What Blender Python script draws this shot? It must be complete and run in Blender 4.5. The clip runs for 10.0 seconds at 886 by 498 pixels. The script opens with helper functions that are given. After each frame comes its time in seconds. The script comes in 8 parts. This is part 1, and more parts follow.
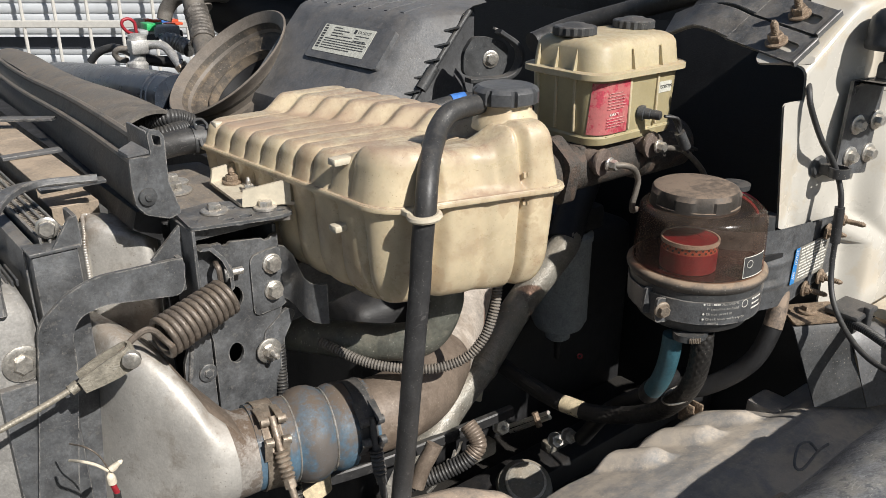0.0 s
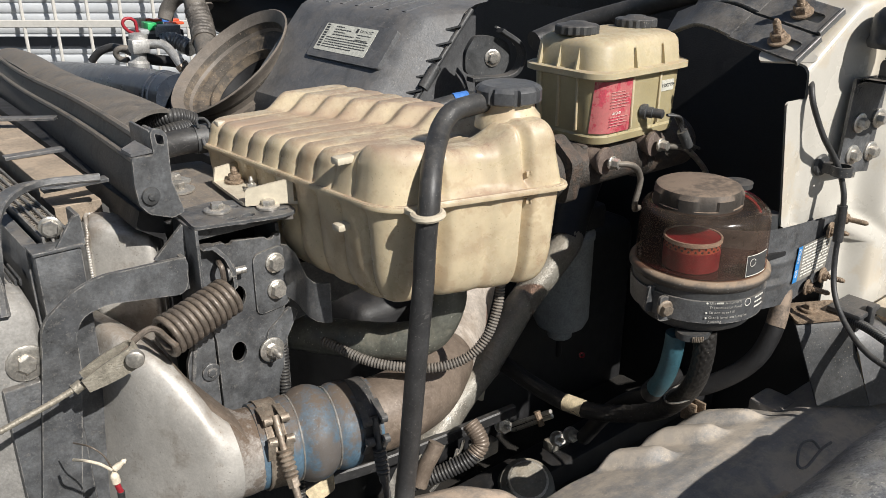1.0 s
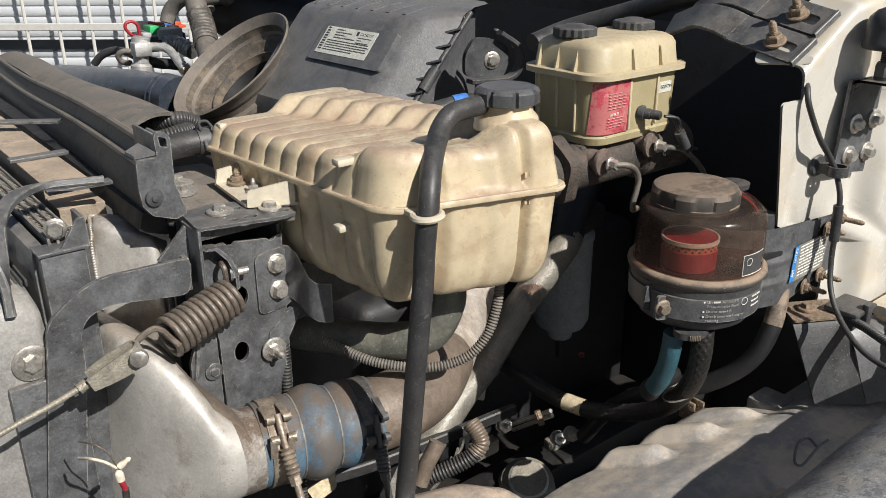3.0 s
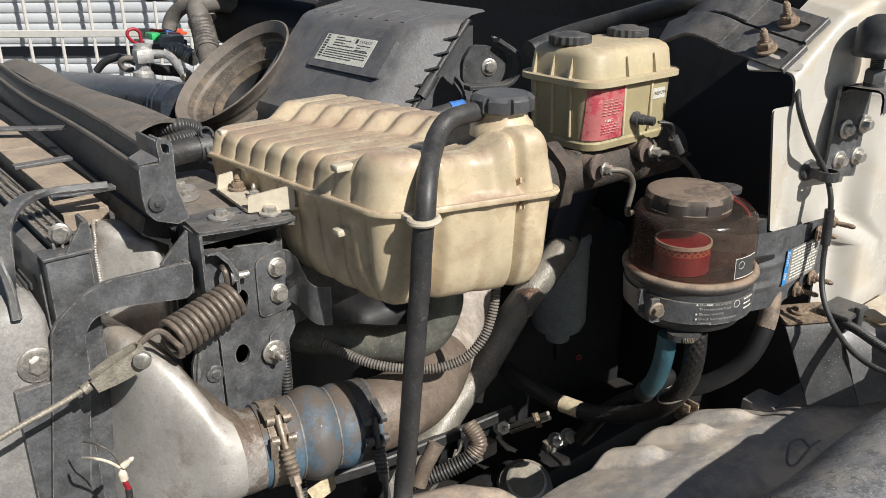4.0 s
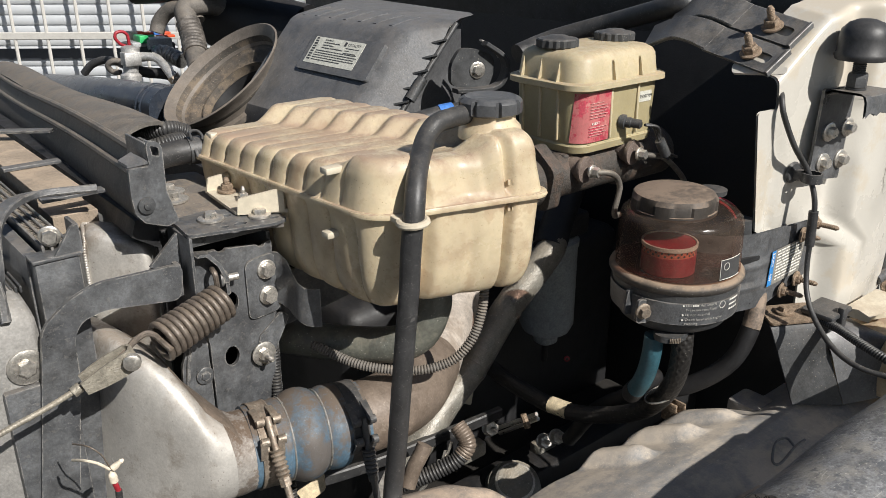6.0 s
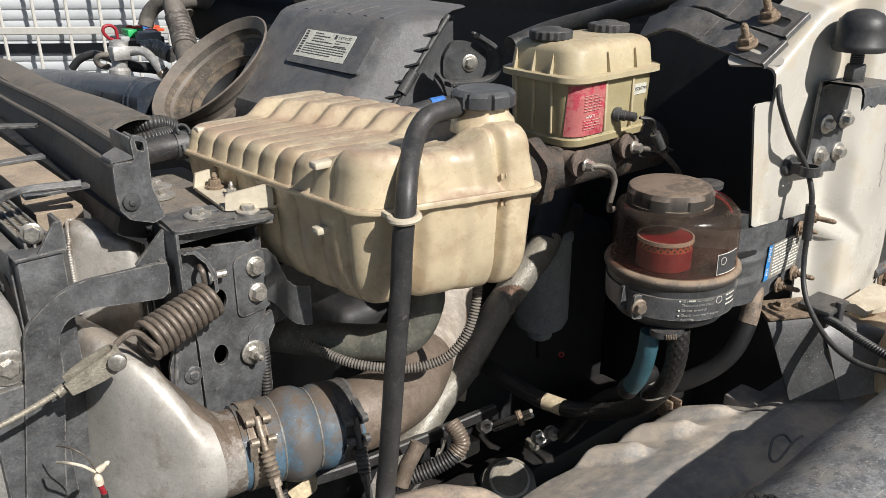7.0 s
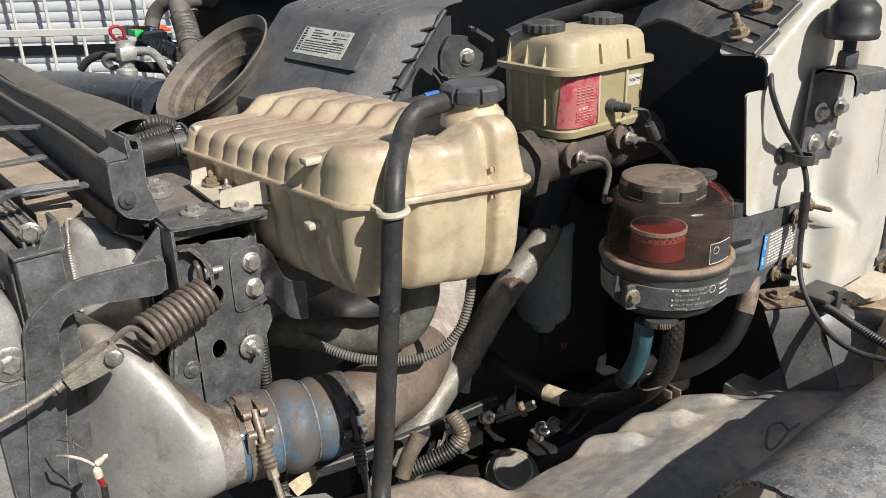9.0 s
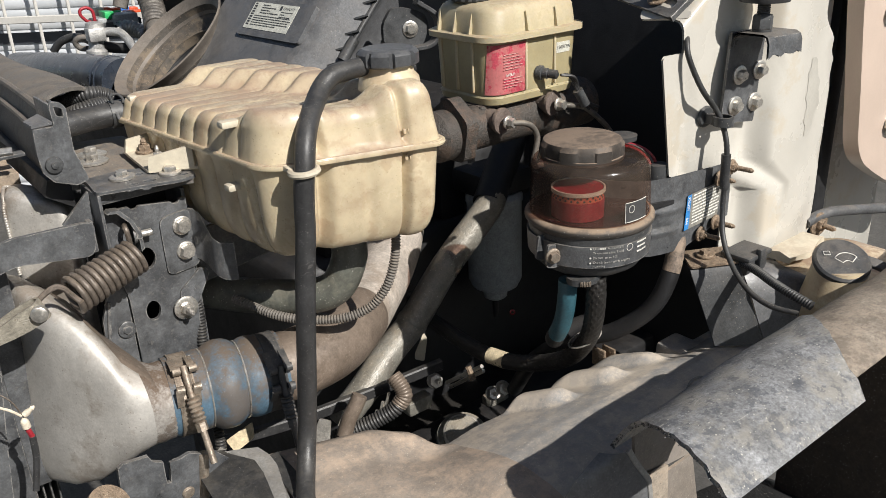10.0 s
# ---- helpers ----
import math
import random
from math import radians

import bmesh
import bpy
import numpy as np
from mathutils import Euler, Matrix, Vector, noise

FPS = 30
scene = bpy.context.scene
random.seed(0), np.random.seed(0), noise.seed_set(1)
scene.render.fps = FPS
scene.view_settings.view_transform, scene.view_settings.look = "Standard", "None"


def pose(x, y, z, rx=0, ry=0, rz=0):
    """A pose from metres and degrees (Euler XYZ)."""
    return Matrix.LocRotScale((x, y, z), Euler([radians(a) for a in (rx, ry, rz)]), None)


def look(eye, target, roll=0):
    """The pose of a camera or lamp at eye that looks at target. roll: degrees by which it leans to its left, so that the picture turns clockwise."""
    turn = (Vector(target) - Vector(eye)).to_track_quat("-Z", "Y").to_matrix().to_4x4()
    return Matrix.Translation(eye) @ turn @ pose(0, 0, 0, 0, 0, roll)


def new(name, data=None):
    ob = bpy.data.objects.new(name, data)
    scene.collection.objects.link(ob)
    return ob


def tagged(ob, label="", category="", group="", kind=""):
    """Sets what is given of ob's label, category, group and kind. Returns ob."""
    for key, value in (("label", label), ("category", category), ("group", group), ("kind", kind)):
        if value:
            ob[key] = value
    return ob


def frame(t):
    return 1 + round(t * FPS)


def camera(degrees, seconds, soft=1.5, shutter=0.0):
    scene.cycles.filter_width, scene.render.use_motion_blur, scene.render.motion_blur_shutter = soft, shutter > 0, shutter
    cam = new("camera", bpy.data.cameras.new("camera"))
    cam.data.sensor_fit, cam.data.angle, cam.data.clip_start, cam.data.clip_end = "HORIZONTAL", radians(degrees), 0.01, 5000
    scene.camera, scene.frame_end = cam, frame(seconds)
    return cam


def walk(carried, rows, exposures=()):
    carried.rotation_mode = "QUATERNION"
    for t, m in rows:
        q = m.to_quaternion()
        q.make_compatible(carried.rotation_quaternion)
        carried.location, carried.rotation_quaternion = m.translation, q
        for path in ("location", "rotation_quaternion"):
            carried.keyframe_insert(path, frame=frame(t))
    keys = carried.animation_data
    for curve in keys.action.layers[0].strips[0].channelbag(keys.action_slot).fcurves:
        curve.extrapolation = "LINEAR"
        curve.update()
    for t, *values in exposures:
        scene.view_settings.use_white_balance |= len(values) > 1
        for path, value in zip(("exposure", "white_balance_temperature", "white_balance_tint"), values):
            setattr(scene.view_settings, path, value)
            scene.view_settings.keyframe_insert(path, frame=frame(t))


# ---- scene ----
cam = camera(56.1, 10.0, soft=0.3)
METRES, EYE, TILT, LEAN, TURN = 0.23, 1.75, -22.0, 0.0, -39.0
ROWS = [
    (0.0, 0.0, 0.0, 0.0, 0.0, 0.0, -0.0),
    (0.5, -0.004, -0.011, -0.0033, -0.02, -0.01, 0.01),
    (1.0, -0.014, 0.0006, -0.0019, 0.0, -0.05, 0.07),
    (1.5, 0.0004, 0.0041, 0.0124, 0.02, -0.07, 0.13),
    (2.0, -0.0017, 0.0133, 0.0067, 0.08, -0.08, 0.16),
    (2.5, -0.0041, -0.0099, -0.0004, 0.11, -0.06, 0.2),
    (4.0, 0.016, -0.121, -0.0137, 0.2, 0.41, 0.31),
    (4.5, 0.0167, -0.1531, -0.0194, 0.12, 0.59, 0.32),
    (5.0, -0.013, -0.1765, -0.0269, -0.04, 0.71, 0.36),
    (5.5, 0.0052, -0.18, -0.0205, -0.32, 0.71, 0.38),
    (7.0, 0.0219, -0.0764, -0.0124, -1.02, 0.22, 0.68),
    (7.5, 0.042, -0.0858, -0.0056, -1.11, 0.11, 0.88),
    (8.0, 0.0443, -0.0894, -0.0135, -1.05, 0.03, 1.13),
    (8.5, 0.0652, -0.0982, -0.0192, -0.61, -0.02, 1.34),
    (9.0, 0.1416, -0.1199, -0.0202, 0.17, -0.15, 1.49),
    (9.5, 0.2929, -0.166, -0.0405, 0.62, -0.5, 1.76),
    (10.0, 0.5563, -0.2656, -0.1574, 0.5, -1.14, 2.18),
]
walk(cam, [(t, pose(0, 0, EYE, TILT, LEAN, TURN) @ pose(METRES * x, METRES * y, METRES * z, 90 + pitch, roll, yaw)) for t, x, y, z, yaw, pitch, roll in ROWS])

# ---- world and sun ----
world = bpy.data.worlds.new("sky")
scene.world = world
world.use_nodes = True
wn = world.node_tree
sky = wn.nodes.new("ShaderNodeTexSky")
sky.sky_type, sky.sun_disc = "NISHITA", False
sky.sun_elevation, sky.sun_rotation = radians(41), radians(180)
wn.links.new(sky.outputs[0], wn.nodes["Background"].inputs[0])
wn.nodes["Background"].inputs[1].default_value = 0.047
sun_data = bpy.data.lights.new("sun", "SUN")
sun_data.energy, sun_data.angle, sun_data.color = 4.7, radians(0.53), (1.0, 0.968, 0.917)
sun_lamp = new("sun", sun_data)
sun_lamp.matrix_world = look((0, -5, 6), (-0.25, -5 + 0.755 * 5, 6 - 0.655 * 5))
scene.view_settings.exposure = 0.38


# ---- materials ----
def surface(name, col, rough=0.5, metal=0.0, var=0.25, scale=35.0, bump=0.15, fine=350.0, dust=0.0, dustcol=(0.36, 0.27, 0.18),
            dustbase=0.0, spots=0.0, spotcol=(0.5, 0.47, 0.42), spotscale=160.0, spotedge=0.66, coat=0.0, sss=0.0, grain=0.22,
            stain=0.0, staincol=(0.1, 0.09, 0.08), stainscale=14.0, stainedge=0.53, stainsoft=0.05, grit=0.0, gritcol=(0.6, 0.57, 0.5), gritscale=520.0,
            scratch=0.0, scratchcol=(0.4, 0.39, 0.37), wear=0.0, wearcol=(0.35, 0.33, 0.3)):
    """A worn surface: two scales of mottling, dust on the upper sides, scattered chips and fine relief."""
    m = bpy.data.materials.new(name)
    m.use_nodes = True
    nt = m.node_tree
    N, Lk = nt.nodes, nt.links.new
    b = N["Principled BSDF"]
    geo = N.new("ShaderNodeNewGeometry")

    def tex(s, detail=6.0, rough_=0.6):
        n = N.new("ShaderNodeTexNoise")
        n.inputs["Scale"].default_value, n.inputs["Detail"].default_value, n.inputs["Roughness"].default_value = s, detail, rough_
        Lk(geo.outputs["Position"], n.inputs["Vector"])
        return n.outputs["Fac"]

    def remap(sock, a, z, lo=0.0, hi=1.0):
        n = N.new("ShaderNodeMapRange")
        n.inputs[1].default_value, n.inputs[2].default_value, n.inputs[3].default_value, n.inputs[4].default_value = a, z, lo, hi
        Lk(sock, n.inputs[0])
        return n.outputs[0]

    def blend(fac, c1, c2):
        n = N.new("ShaderNodeMix")
        n.data_type = "RGBA"
        Lk(fac, n.inputs[0])
        for sock, c in ((n.inputs[6], c1), (n.inputs[7], c2)):
            if isinstance(c, tuple):
                sock.default_value = (*c, 1)
            else:
                Lk(c, sock)
        return n.outputs[2]

    def calc(op, a, z):
        n = N.new("ShaderNodeMath")
        n.operation = op
        for sock, v in ((n.inputs[0], a), (n.inputs[1], z)):
            if isinstance(v, (int, float)):
                sock.default_value = v
            else:
                Lk(v, sock)
        return n.outputs[0]

    big, small = tex(scale), tex(fine, 3.0)
    dark = tuple(c * (1 - var) for c in col)
    light = tuple(min(1, c * (1 + var)) for c in col)
    colour = blend(remap(big, 0.32, 0.68), dark, light)
    mid = tex(scale * 4.5, 5.0, 0.65)
    speck = calc("MULTIPLY", remap(mid, 0.25, 0.75, 1 - grain, 1 + grain), remap(small, 0.25, 0.75, 1 - grain, 1 + grain))
    mul = N.new("ShaderNodeMix")
    mul.data_type, mul.blend_type = "RGBA", "MULTIPLY"
    mul.inputs[0].default_value = 1.0
    Lk(colour, mul.inputs[6])
    Lk(speck, mul.inputs[7])
    colour = mul.outputs[2]
    roughness = remap(big, 0.3, 0.7, max(0.05, rough - 0.1), min(1, rough + 0.12))
    if stain:
        mask = calc("MULTIPLY", remap(tex(stainscale, 14.0, 0.72), stainedge, stainedge + stainsoft), stain)
        colour = blend(mask, colour, staincol)
    if scratch:
        for turn_, k in (((0.3, 0.5, 0.7), 1.0), ((1.2, 0.2, 2.0), 0.7)):
            mp = N.new("ShaderNodeMapping")
            mp.inputs["Rotation"].default_value, mp.inputs["Scale"].default_value = turn_, (6.0, 60.0, 60.0)
            Lk(geo.outputs["Position"], mp.inputs["Vector"])
            ln = N.new("ShaderNodeTexNoise")
            ln.inputs["Scale"].default_value, ln.inputs["Detail"].default_value = 1.6, 1.0
            Lk(mp.outputs[0], ln.inputs["Vector"])
            line = remap(calc("ABSOLUTE", calc("SUBTRACT", ln.outputs["Fac"], 0.5), 0.0), 0.004, 0.009, 1.0, 0.0)
            where = remap(tex(20.0 + 9 * k, 5.0, 0.7), 0.57, 0.62)
            colour = blend(calc("MULTIPLY", calc("MULTIPLY", line, where), scratch * k), colour, scratchcol)
    if wear:
        bv = N.new("ShaderNodeBevel")
        bv.samples = 4
        bv.inputs["Radius"].default_value = 0.0022
        dot = N.new("ShaderNodeVectorMath")
        dot.operation = "DOT_PRODUCT"
        Lk(bv.outputs[0], dot.inputs[0])
        Lk(geo.outputs["Normal"], dot.inputs[1])
        edge = calc("MULTIPLY", remap(dot.outputs["Value"], 0.985, 0.93), remap(tex(95.0, 6.0, 0.7), 0.44, 0.54))
        colour = blend(calc("MULTIPLY", edge, wear), colour, wearcol)
    if spots:
        mask = calc("MULTIPLY", remap(tex(spotscale, 4.0, 0.7), spotedge, spotedge + 0.05), spots)
        colour = blend(mask, colour, spotcol)
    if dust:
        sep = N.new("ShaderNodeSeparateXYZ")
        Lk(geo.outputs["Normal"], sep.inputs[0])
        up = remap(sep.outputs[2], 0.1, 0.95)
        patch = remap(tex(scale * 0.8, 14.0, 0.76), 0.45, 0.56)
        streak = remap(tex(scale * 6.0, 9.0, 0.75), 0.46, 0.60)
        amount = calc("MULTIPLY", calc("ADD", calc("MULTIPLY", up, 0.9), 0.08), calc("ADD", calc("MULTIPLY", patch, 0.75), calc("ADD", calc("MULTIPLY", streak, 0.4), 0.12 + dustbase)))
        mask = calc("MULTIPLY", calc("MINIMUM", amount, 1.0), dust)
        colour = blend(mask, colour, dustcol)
        rm = N.new("ShaderNodeMix")
        Lk(mask, rm.inputs[0])
        Lk(roughness, rm.inputs[2])
        rm.inputs[3].default_value = 0.9
        roughness = rm.outputs[0]
        if metal:
            Lk(calc("MULTIPLY", calc("SUBTRACT", 1.0, mask), metal), b.inputs["Metallic"])
    elif metal:
        b.inputs["Metallic"].default_value = metal
    if grit:
        vo = N.new("ShaderNodeTexVoronoi")
        vo.inputs["Scale"].default_value = gritscale
        Lk(geo.outputs["Position"], vo.inputs["Vector"])
        sp = N.new("ShaderNodeSeparateColor")
        Lk(vo.outputs["Color"], sp.inputs[0])
        dotm = calc("LESS_THAN", vo.outputs["Distance"], calc("MULTIPLY", sp.outputs[1], 0.42))
        mask = calc("MULTIPLY", calc("MULTIPLY", dotm, calc("GREATER_THAN", sp.outputs[0], 0.84)), calc("MULTIPLY", remap(tex(30.0, 4.0, 0.7), 0.40, 0.60), grit))
        colour = blend(mask, colour, gritcol)
    Lk(colour, b.inputs["Base Color"])
    Lk(roughness, b.inputs["Roughness"])
    b.inputs["Coat Weight"].default_value = coat
    if sss:
        b.inputs["Subsurface Weight"].default_value = sss
        b.inputs["Subsurface Radius"].default_value = (1.0, 0.7, 0.4)
        b.inputs["Subsurface Scale"].default_value = 0.006
    if bump:
        bn = N.new("ShaderNodeBump")
        bn.inputs["Strength"].default_value, bn.inputs["Distance"].default_value = min(1.0, bump * 2.2), 0.002
        Lk(calc("ADD", small, calc("MULTIPLY", mid, 0.5)), bn.inputs["Height"])
        Lk(bn.outputs[0], b.inputs["Normal"])
    return m


def smoked(name, tint, film, share):
    """See-through brown plastic under a film of dirt."""
    m = surface(name, film, 0.14, coat=1.0, grit=0.8, gritcol=(0.4, 0.34, 0.27), gritscale=420, var=0.35, scale=45, bump=0.05, spots=0.35, spotcol=(0.25, 0.2, 0.15), spotscale=420, spotedge=0.6)
    nt = m.node_tree
    clear = nt.nodes.new("ShaderNodeBsdfTransparent")
    clear.inputs[0].default_value = (*tint, 1)
    mixer = nt.nodes.new("ShaderNodeMixShader")
    mixer.inputs[0].default_value = share
    nt.links.new(clear.outputs[0], mixer.inputs[1])
    nt.links.new(nt.nodes["Principled BSDF"].outputs[0], mixer.inputs[2])
    nt.links.new(mixer.outputs[0], nt.nodes["Material Output"].inputs[0])
    return m


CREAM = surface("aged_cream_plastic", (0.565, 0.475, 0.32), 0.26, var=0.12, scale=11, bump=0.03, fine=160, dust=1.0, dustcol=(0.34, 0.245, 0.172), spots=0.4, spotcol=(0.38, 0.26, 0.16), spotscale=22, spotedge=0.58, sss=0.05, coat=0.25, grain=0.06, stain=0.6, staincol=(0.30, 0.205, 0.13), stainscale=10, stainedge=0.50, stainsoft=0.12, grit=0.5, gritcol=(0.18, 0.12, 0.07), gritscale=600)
CREAM_WHITE = surface("pale_plastic", (0.56, 0.505, 0.395), 0.4, var=0.1, bump=0.04, dust=0.5, dustcol=(0.40, 0.31, 0.22), grain=0.06)
OLIVE_CREAM = surface("yellowed_plastic", (0.46, 0.395, 0.260), 0.4, var=0.13, scale=20, bump=0.03, grain=0.06, dust=0.7, dustcol=(0.36, 0.27, 0.175), spots=0.3, spotcol=(0.35, 0.27, 0.14), spotscale=40, spotedge=0.6, sss=0.15)
# Darker cream: fluid showing through, plus the body's shaded side in the colour.
FULL_CREAM = surface("fluid_and_shade_plastic", (0.37, 0.315, 0.185), 0.36, var=0.10, scale=16, bump=0.02, grain=0.05, stain=0.4, staincol=(0.30, 0.25, 0.14), stainscale=12, stainsoft=0.15, sss=0.12, coat=0.2)
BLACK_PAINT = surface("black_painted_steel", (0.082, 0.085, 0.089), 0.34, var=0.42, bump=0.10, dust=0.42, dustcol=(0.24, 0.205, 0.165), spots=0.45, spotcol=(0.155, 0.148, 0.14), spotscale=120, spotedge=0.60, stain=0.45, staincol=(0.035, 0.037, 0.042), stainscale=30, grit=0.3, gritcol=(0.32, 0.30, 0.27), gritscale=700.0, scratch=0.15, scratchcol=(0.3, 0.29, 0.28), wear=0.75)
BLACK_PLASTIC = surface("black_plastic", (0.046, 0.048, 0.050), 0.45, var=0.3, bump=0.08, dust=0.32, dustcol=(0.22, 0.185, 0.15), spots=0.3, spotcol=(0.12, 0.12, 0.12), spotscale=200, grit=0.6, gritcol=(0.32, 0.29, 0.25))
GREY_PLASTIC = surface("faded_black_plastic", (0.105, 0.107, 0.111), 0.42, var=0.12, bump=0.06, dust=0.3, dustcol=(0.25, 0.215, 0.18), spots=0.4, spotcol=(0.2, 0.2, 0.19), spotscale=210, spotedge=0.66, stain=0.35, staincol=(0.055, 0.055, 0.056), stainscale=18, grit=0.6, gritcol=(0.35, 0.33, 0.29), scratch=0.35, scratchcol=(0.24, 0.23, 0.22))
RUBBER = surface("black_rubber", (0.030, 0.030, 0.031), 0.42, var=0.25, bump=0.06, dust=0.25, dustcol=(0.18, 0.16, 0.13), spots=0.4, spotcol=(0.13, 0.125, 0.12), spotscale=140, spotedge=0.64, grit=0.8, gritcol=(0.2, 0.19, 0.17), gritscale=800, scratch=0.3, scratchcol=(0.2, 0.19, 0.18))
OLD_RUBBER = surface("weathered_grey_rubber", (0.125, 0.114, 0.101), 0.62, var=0.22, bump=0.10, dust=0.55, dustcol=(0.235, 0.19, 0.145), stain=0.5, staincol=(0.055, 0.052, 0.048), stainscale=12, grit=0.5, gritcol=(0.35, 0.31, 0.26))
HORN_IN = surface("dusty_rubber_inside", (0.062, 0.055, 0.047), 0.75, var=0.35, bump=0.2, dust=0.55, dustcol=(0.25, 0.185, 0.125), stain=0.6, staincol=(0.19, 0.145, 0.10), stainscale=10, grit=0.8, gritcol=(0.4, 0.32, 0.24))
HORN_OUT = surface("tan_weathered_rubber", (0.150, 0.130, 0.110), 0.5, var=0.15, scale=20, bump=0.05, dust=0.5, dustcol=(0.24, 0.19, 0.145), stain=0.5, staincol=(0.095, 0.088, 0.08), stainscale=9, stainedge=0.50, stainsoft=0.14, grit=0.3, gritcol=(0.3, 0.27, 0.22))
# Near black; also carries the shade of lower rail, throat and hose lengths.
DARK = surface("deep_black", (0.012, 0.012, 0.013), 0.55, var=0.3, bump=0.1, dust=0.12, dustcol=(0.1, 0.08, 0.06))
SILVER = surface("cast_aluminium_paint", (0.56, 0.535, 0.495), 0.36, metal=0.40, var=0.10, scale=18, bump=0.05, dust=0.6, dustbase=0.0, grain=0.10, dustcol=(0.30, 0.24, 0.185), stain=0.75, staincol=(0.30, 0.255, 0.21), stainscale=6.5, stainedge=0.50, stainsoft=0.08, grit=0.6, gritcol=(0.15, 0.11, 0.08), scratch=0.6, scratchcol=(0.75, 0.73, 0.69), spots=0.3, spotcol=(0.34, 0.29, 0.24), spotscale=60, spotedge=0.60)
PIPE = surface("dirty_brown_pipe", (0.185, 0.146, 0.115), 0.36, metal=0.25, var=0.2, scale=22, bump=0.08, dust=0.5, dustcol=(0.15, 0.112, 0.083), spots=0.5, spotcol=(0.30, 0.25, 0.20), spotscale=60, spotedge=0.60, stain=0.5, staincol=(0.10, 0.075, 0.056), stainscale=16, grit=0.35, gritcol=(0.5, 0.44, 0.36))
# Pale copy of the pipe metal; sunlight on the upper length is in this colour.
SUNLIT_PIPE = surface("sunlit_aluminium_pipe", (0.62, 0.55, 0.48), 0.42, metal=0.4, var=0.15, scale=18, bump=0.1, dust=0.3, dustcol=(0.3, 0.22, 0.15), stain=0.4, staincol=(0.30, 0.22, 0.155), stainscale=13, stainedge=0.52, grit=0.6, gritcol=(0.2, 0.15, 0.1))
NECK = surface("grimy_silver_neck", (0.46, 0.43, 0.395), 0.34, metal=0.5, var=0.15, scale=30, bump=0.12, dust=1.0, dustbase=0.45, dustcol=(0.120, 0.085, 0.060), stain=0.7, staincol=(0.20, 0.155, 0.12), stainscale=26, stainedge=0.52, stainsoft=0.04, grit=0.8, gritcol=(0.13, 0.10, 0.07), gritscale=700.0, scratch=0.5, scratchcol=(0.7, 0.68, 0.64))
# Tan of the dust, lifted further for the sun on the hose's top.
SUNLIT_DUSTY_HOSE = surface("tan_dusty_rubber", (0.10, 0.08, 0.064), 0.7, var=0.25, bump=0.1, dust=1.0, dustcol=(0.27, 0.205, 0.155), stain=0.85, staincol=(0.30, 0.225, 0.165), stainscale=30, stainedge=0.45, stainsoft=0.1)
DOOR_PAINT = surface("pinkish_door_paint", (0.54, 0.43, 0.355), 0.35, var=0.05, scale=8, bump=0.01, grain=0.03, dust=0.15, dustcol=(0.5, 0.39, 0.26), coat=0.3)
GREY_PIPE = surface("grey_greasy_pipe", (0.20, 0.19, 0.165), 0.32, metal=0.2, var=0.2, scale=20, bump=0.2, dust=0.45, dustcol=(0.34, 0.28, 0.2), spots=0.6, spotcol=(0.6, 0.56, 0.47), spotscale=110, spotedge=0.68, stain=0.6, staincol=(0.13, 0.115, 0.095), stainscale=26, grit=0.8)
STEEL = surface("zinc_steel", (0.62, 0.59, 0.54), 0.33, metal=0.85, var=0.1, scale=80, bump=0.08, dust=0.25, dustcol=(0.4, 0.3, 0.2), spots=0.2, spotcol=(0.35, 0.24, 0.15), spotscale=300, spotedge=0.6)
RUSTY = surface("rusty_steel", (0.25, 0.185, 0.13), 0.6, metal=0.4, var=0.35, scale=150, bump=0.35, dust=0.3, spots=0.5, spotcol=(0.6, 0.5, 0.38), spotscale=350, spotedge=0.6)
SPRING = surface("brown_steel_wire", (0.135, 0.112, 0.093), 0.42, metal=0.3, var=0.3, scale=90, bump=0.12, dust=0.25, spots=0.35, spotcol=(0.26, 0.18, 0.12), spotscale=200, spotedge=0.62)
BLUE_SIL = surface("blue_silicone", (0.070, 0.130, 0.185), 0.38, var=0.15, scale=30, bump=0.05, dust=1.0, dustbase=0.35, dustcol=(0.120, 0.092, 0.070), stain=0.8, staincol=(0.115, 0.09, 0.07), stainscale=9, stainedge=0.51, stainsoft=0.06, grit=0.4, gritcol=(0.3, 0.3, 0.3), coat=0.15)
BLUE_HOSE = surface("teal_rubber_hose", (0.025, 0.085, 0.11), 0.5, var=0.2, bump=0.08, dust=0.15)
BLUE_BLACK = surface("blue_black_rubber", (0.030, 0.037, 0.050), 0.26, var=0.10, bump=0.02, coat=0.3, dust=0.25, dustcol=(0.16, 0.145, 0.13), stain=0.3, staincol=(0.09, 0.085, 0.08), stainscale=14)
WHITE_PAINT = surface("white_cab_paint", (0.54, 0.515, 0.46), 0.27, var=0.05, scale=6, bump=0.01, grain=0.025, dust=0.2, dustcol=(0.50, 0.39, 0.26), spots=0.7, spotcol=(0.33, 0.19, 0.08), spotscale=70, spotedge=0.735, coat=0.35, stain=0.32, staincol=(0.50, 0.40, 0.26), stainscale=7, stainedge=0.53)
HOOD_PAINT = surface("white_hood_paint", (0.40, 0.41, 0.395), 0.3, var=0.03, scale=8, bump=0.0, grain=0.01, coat=0.3)
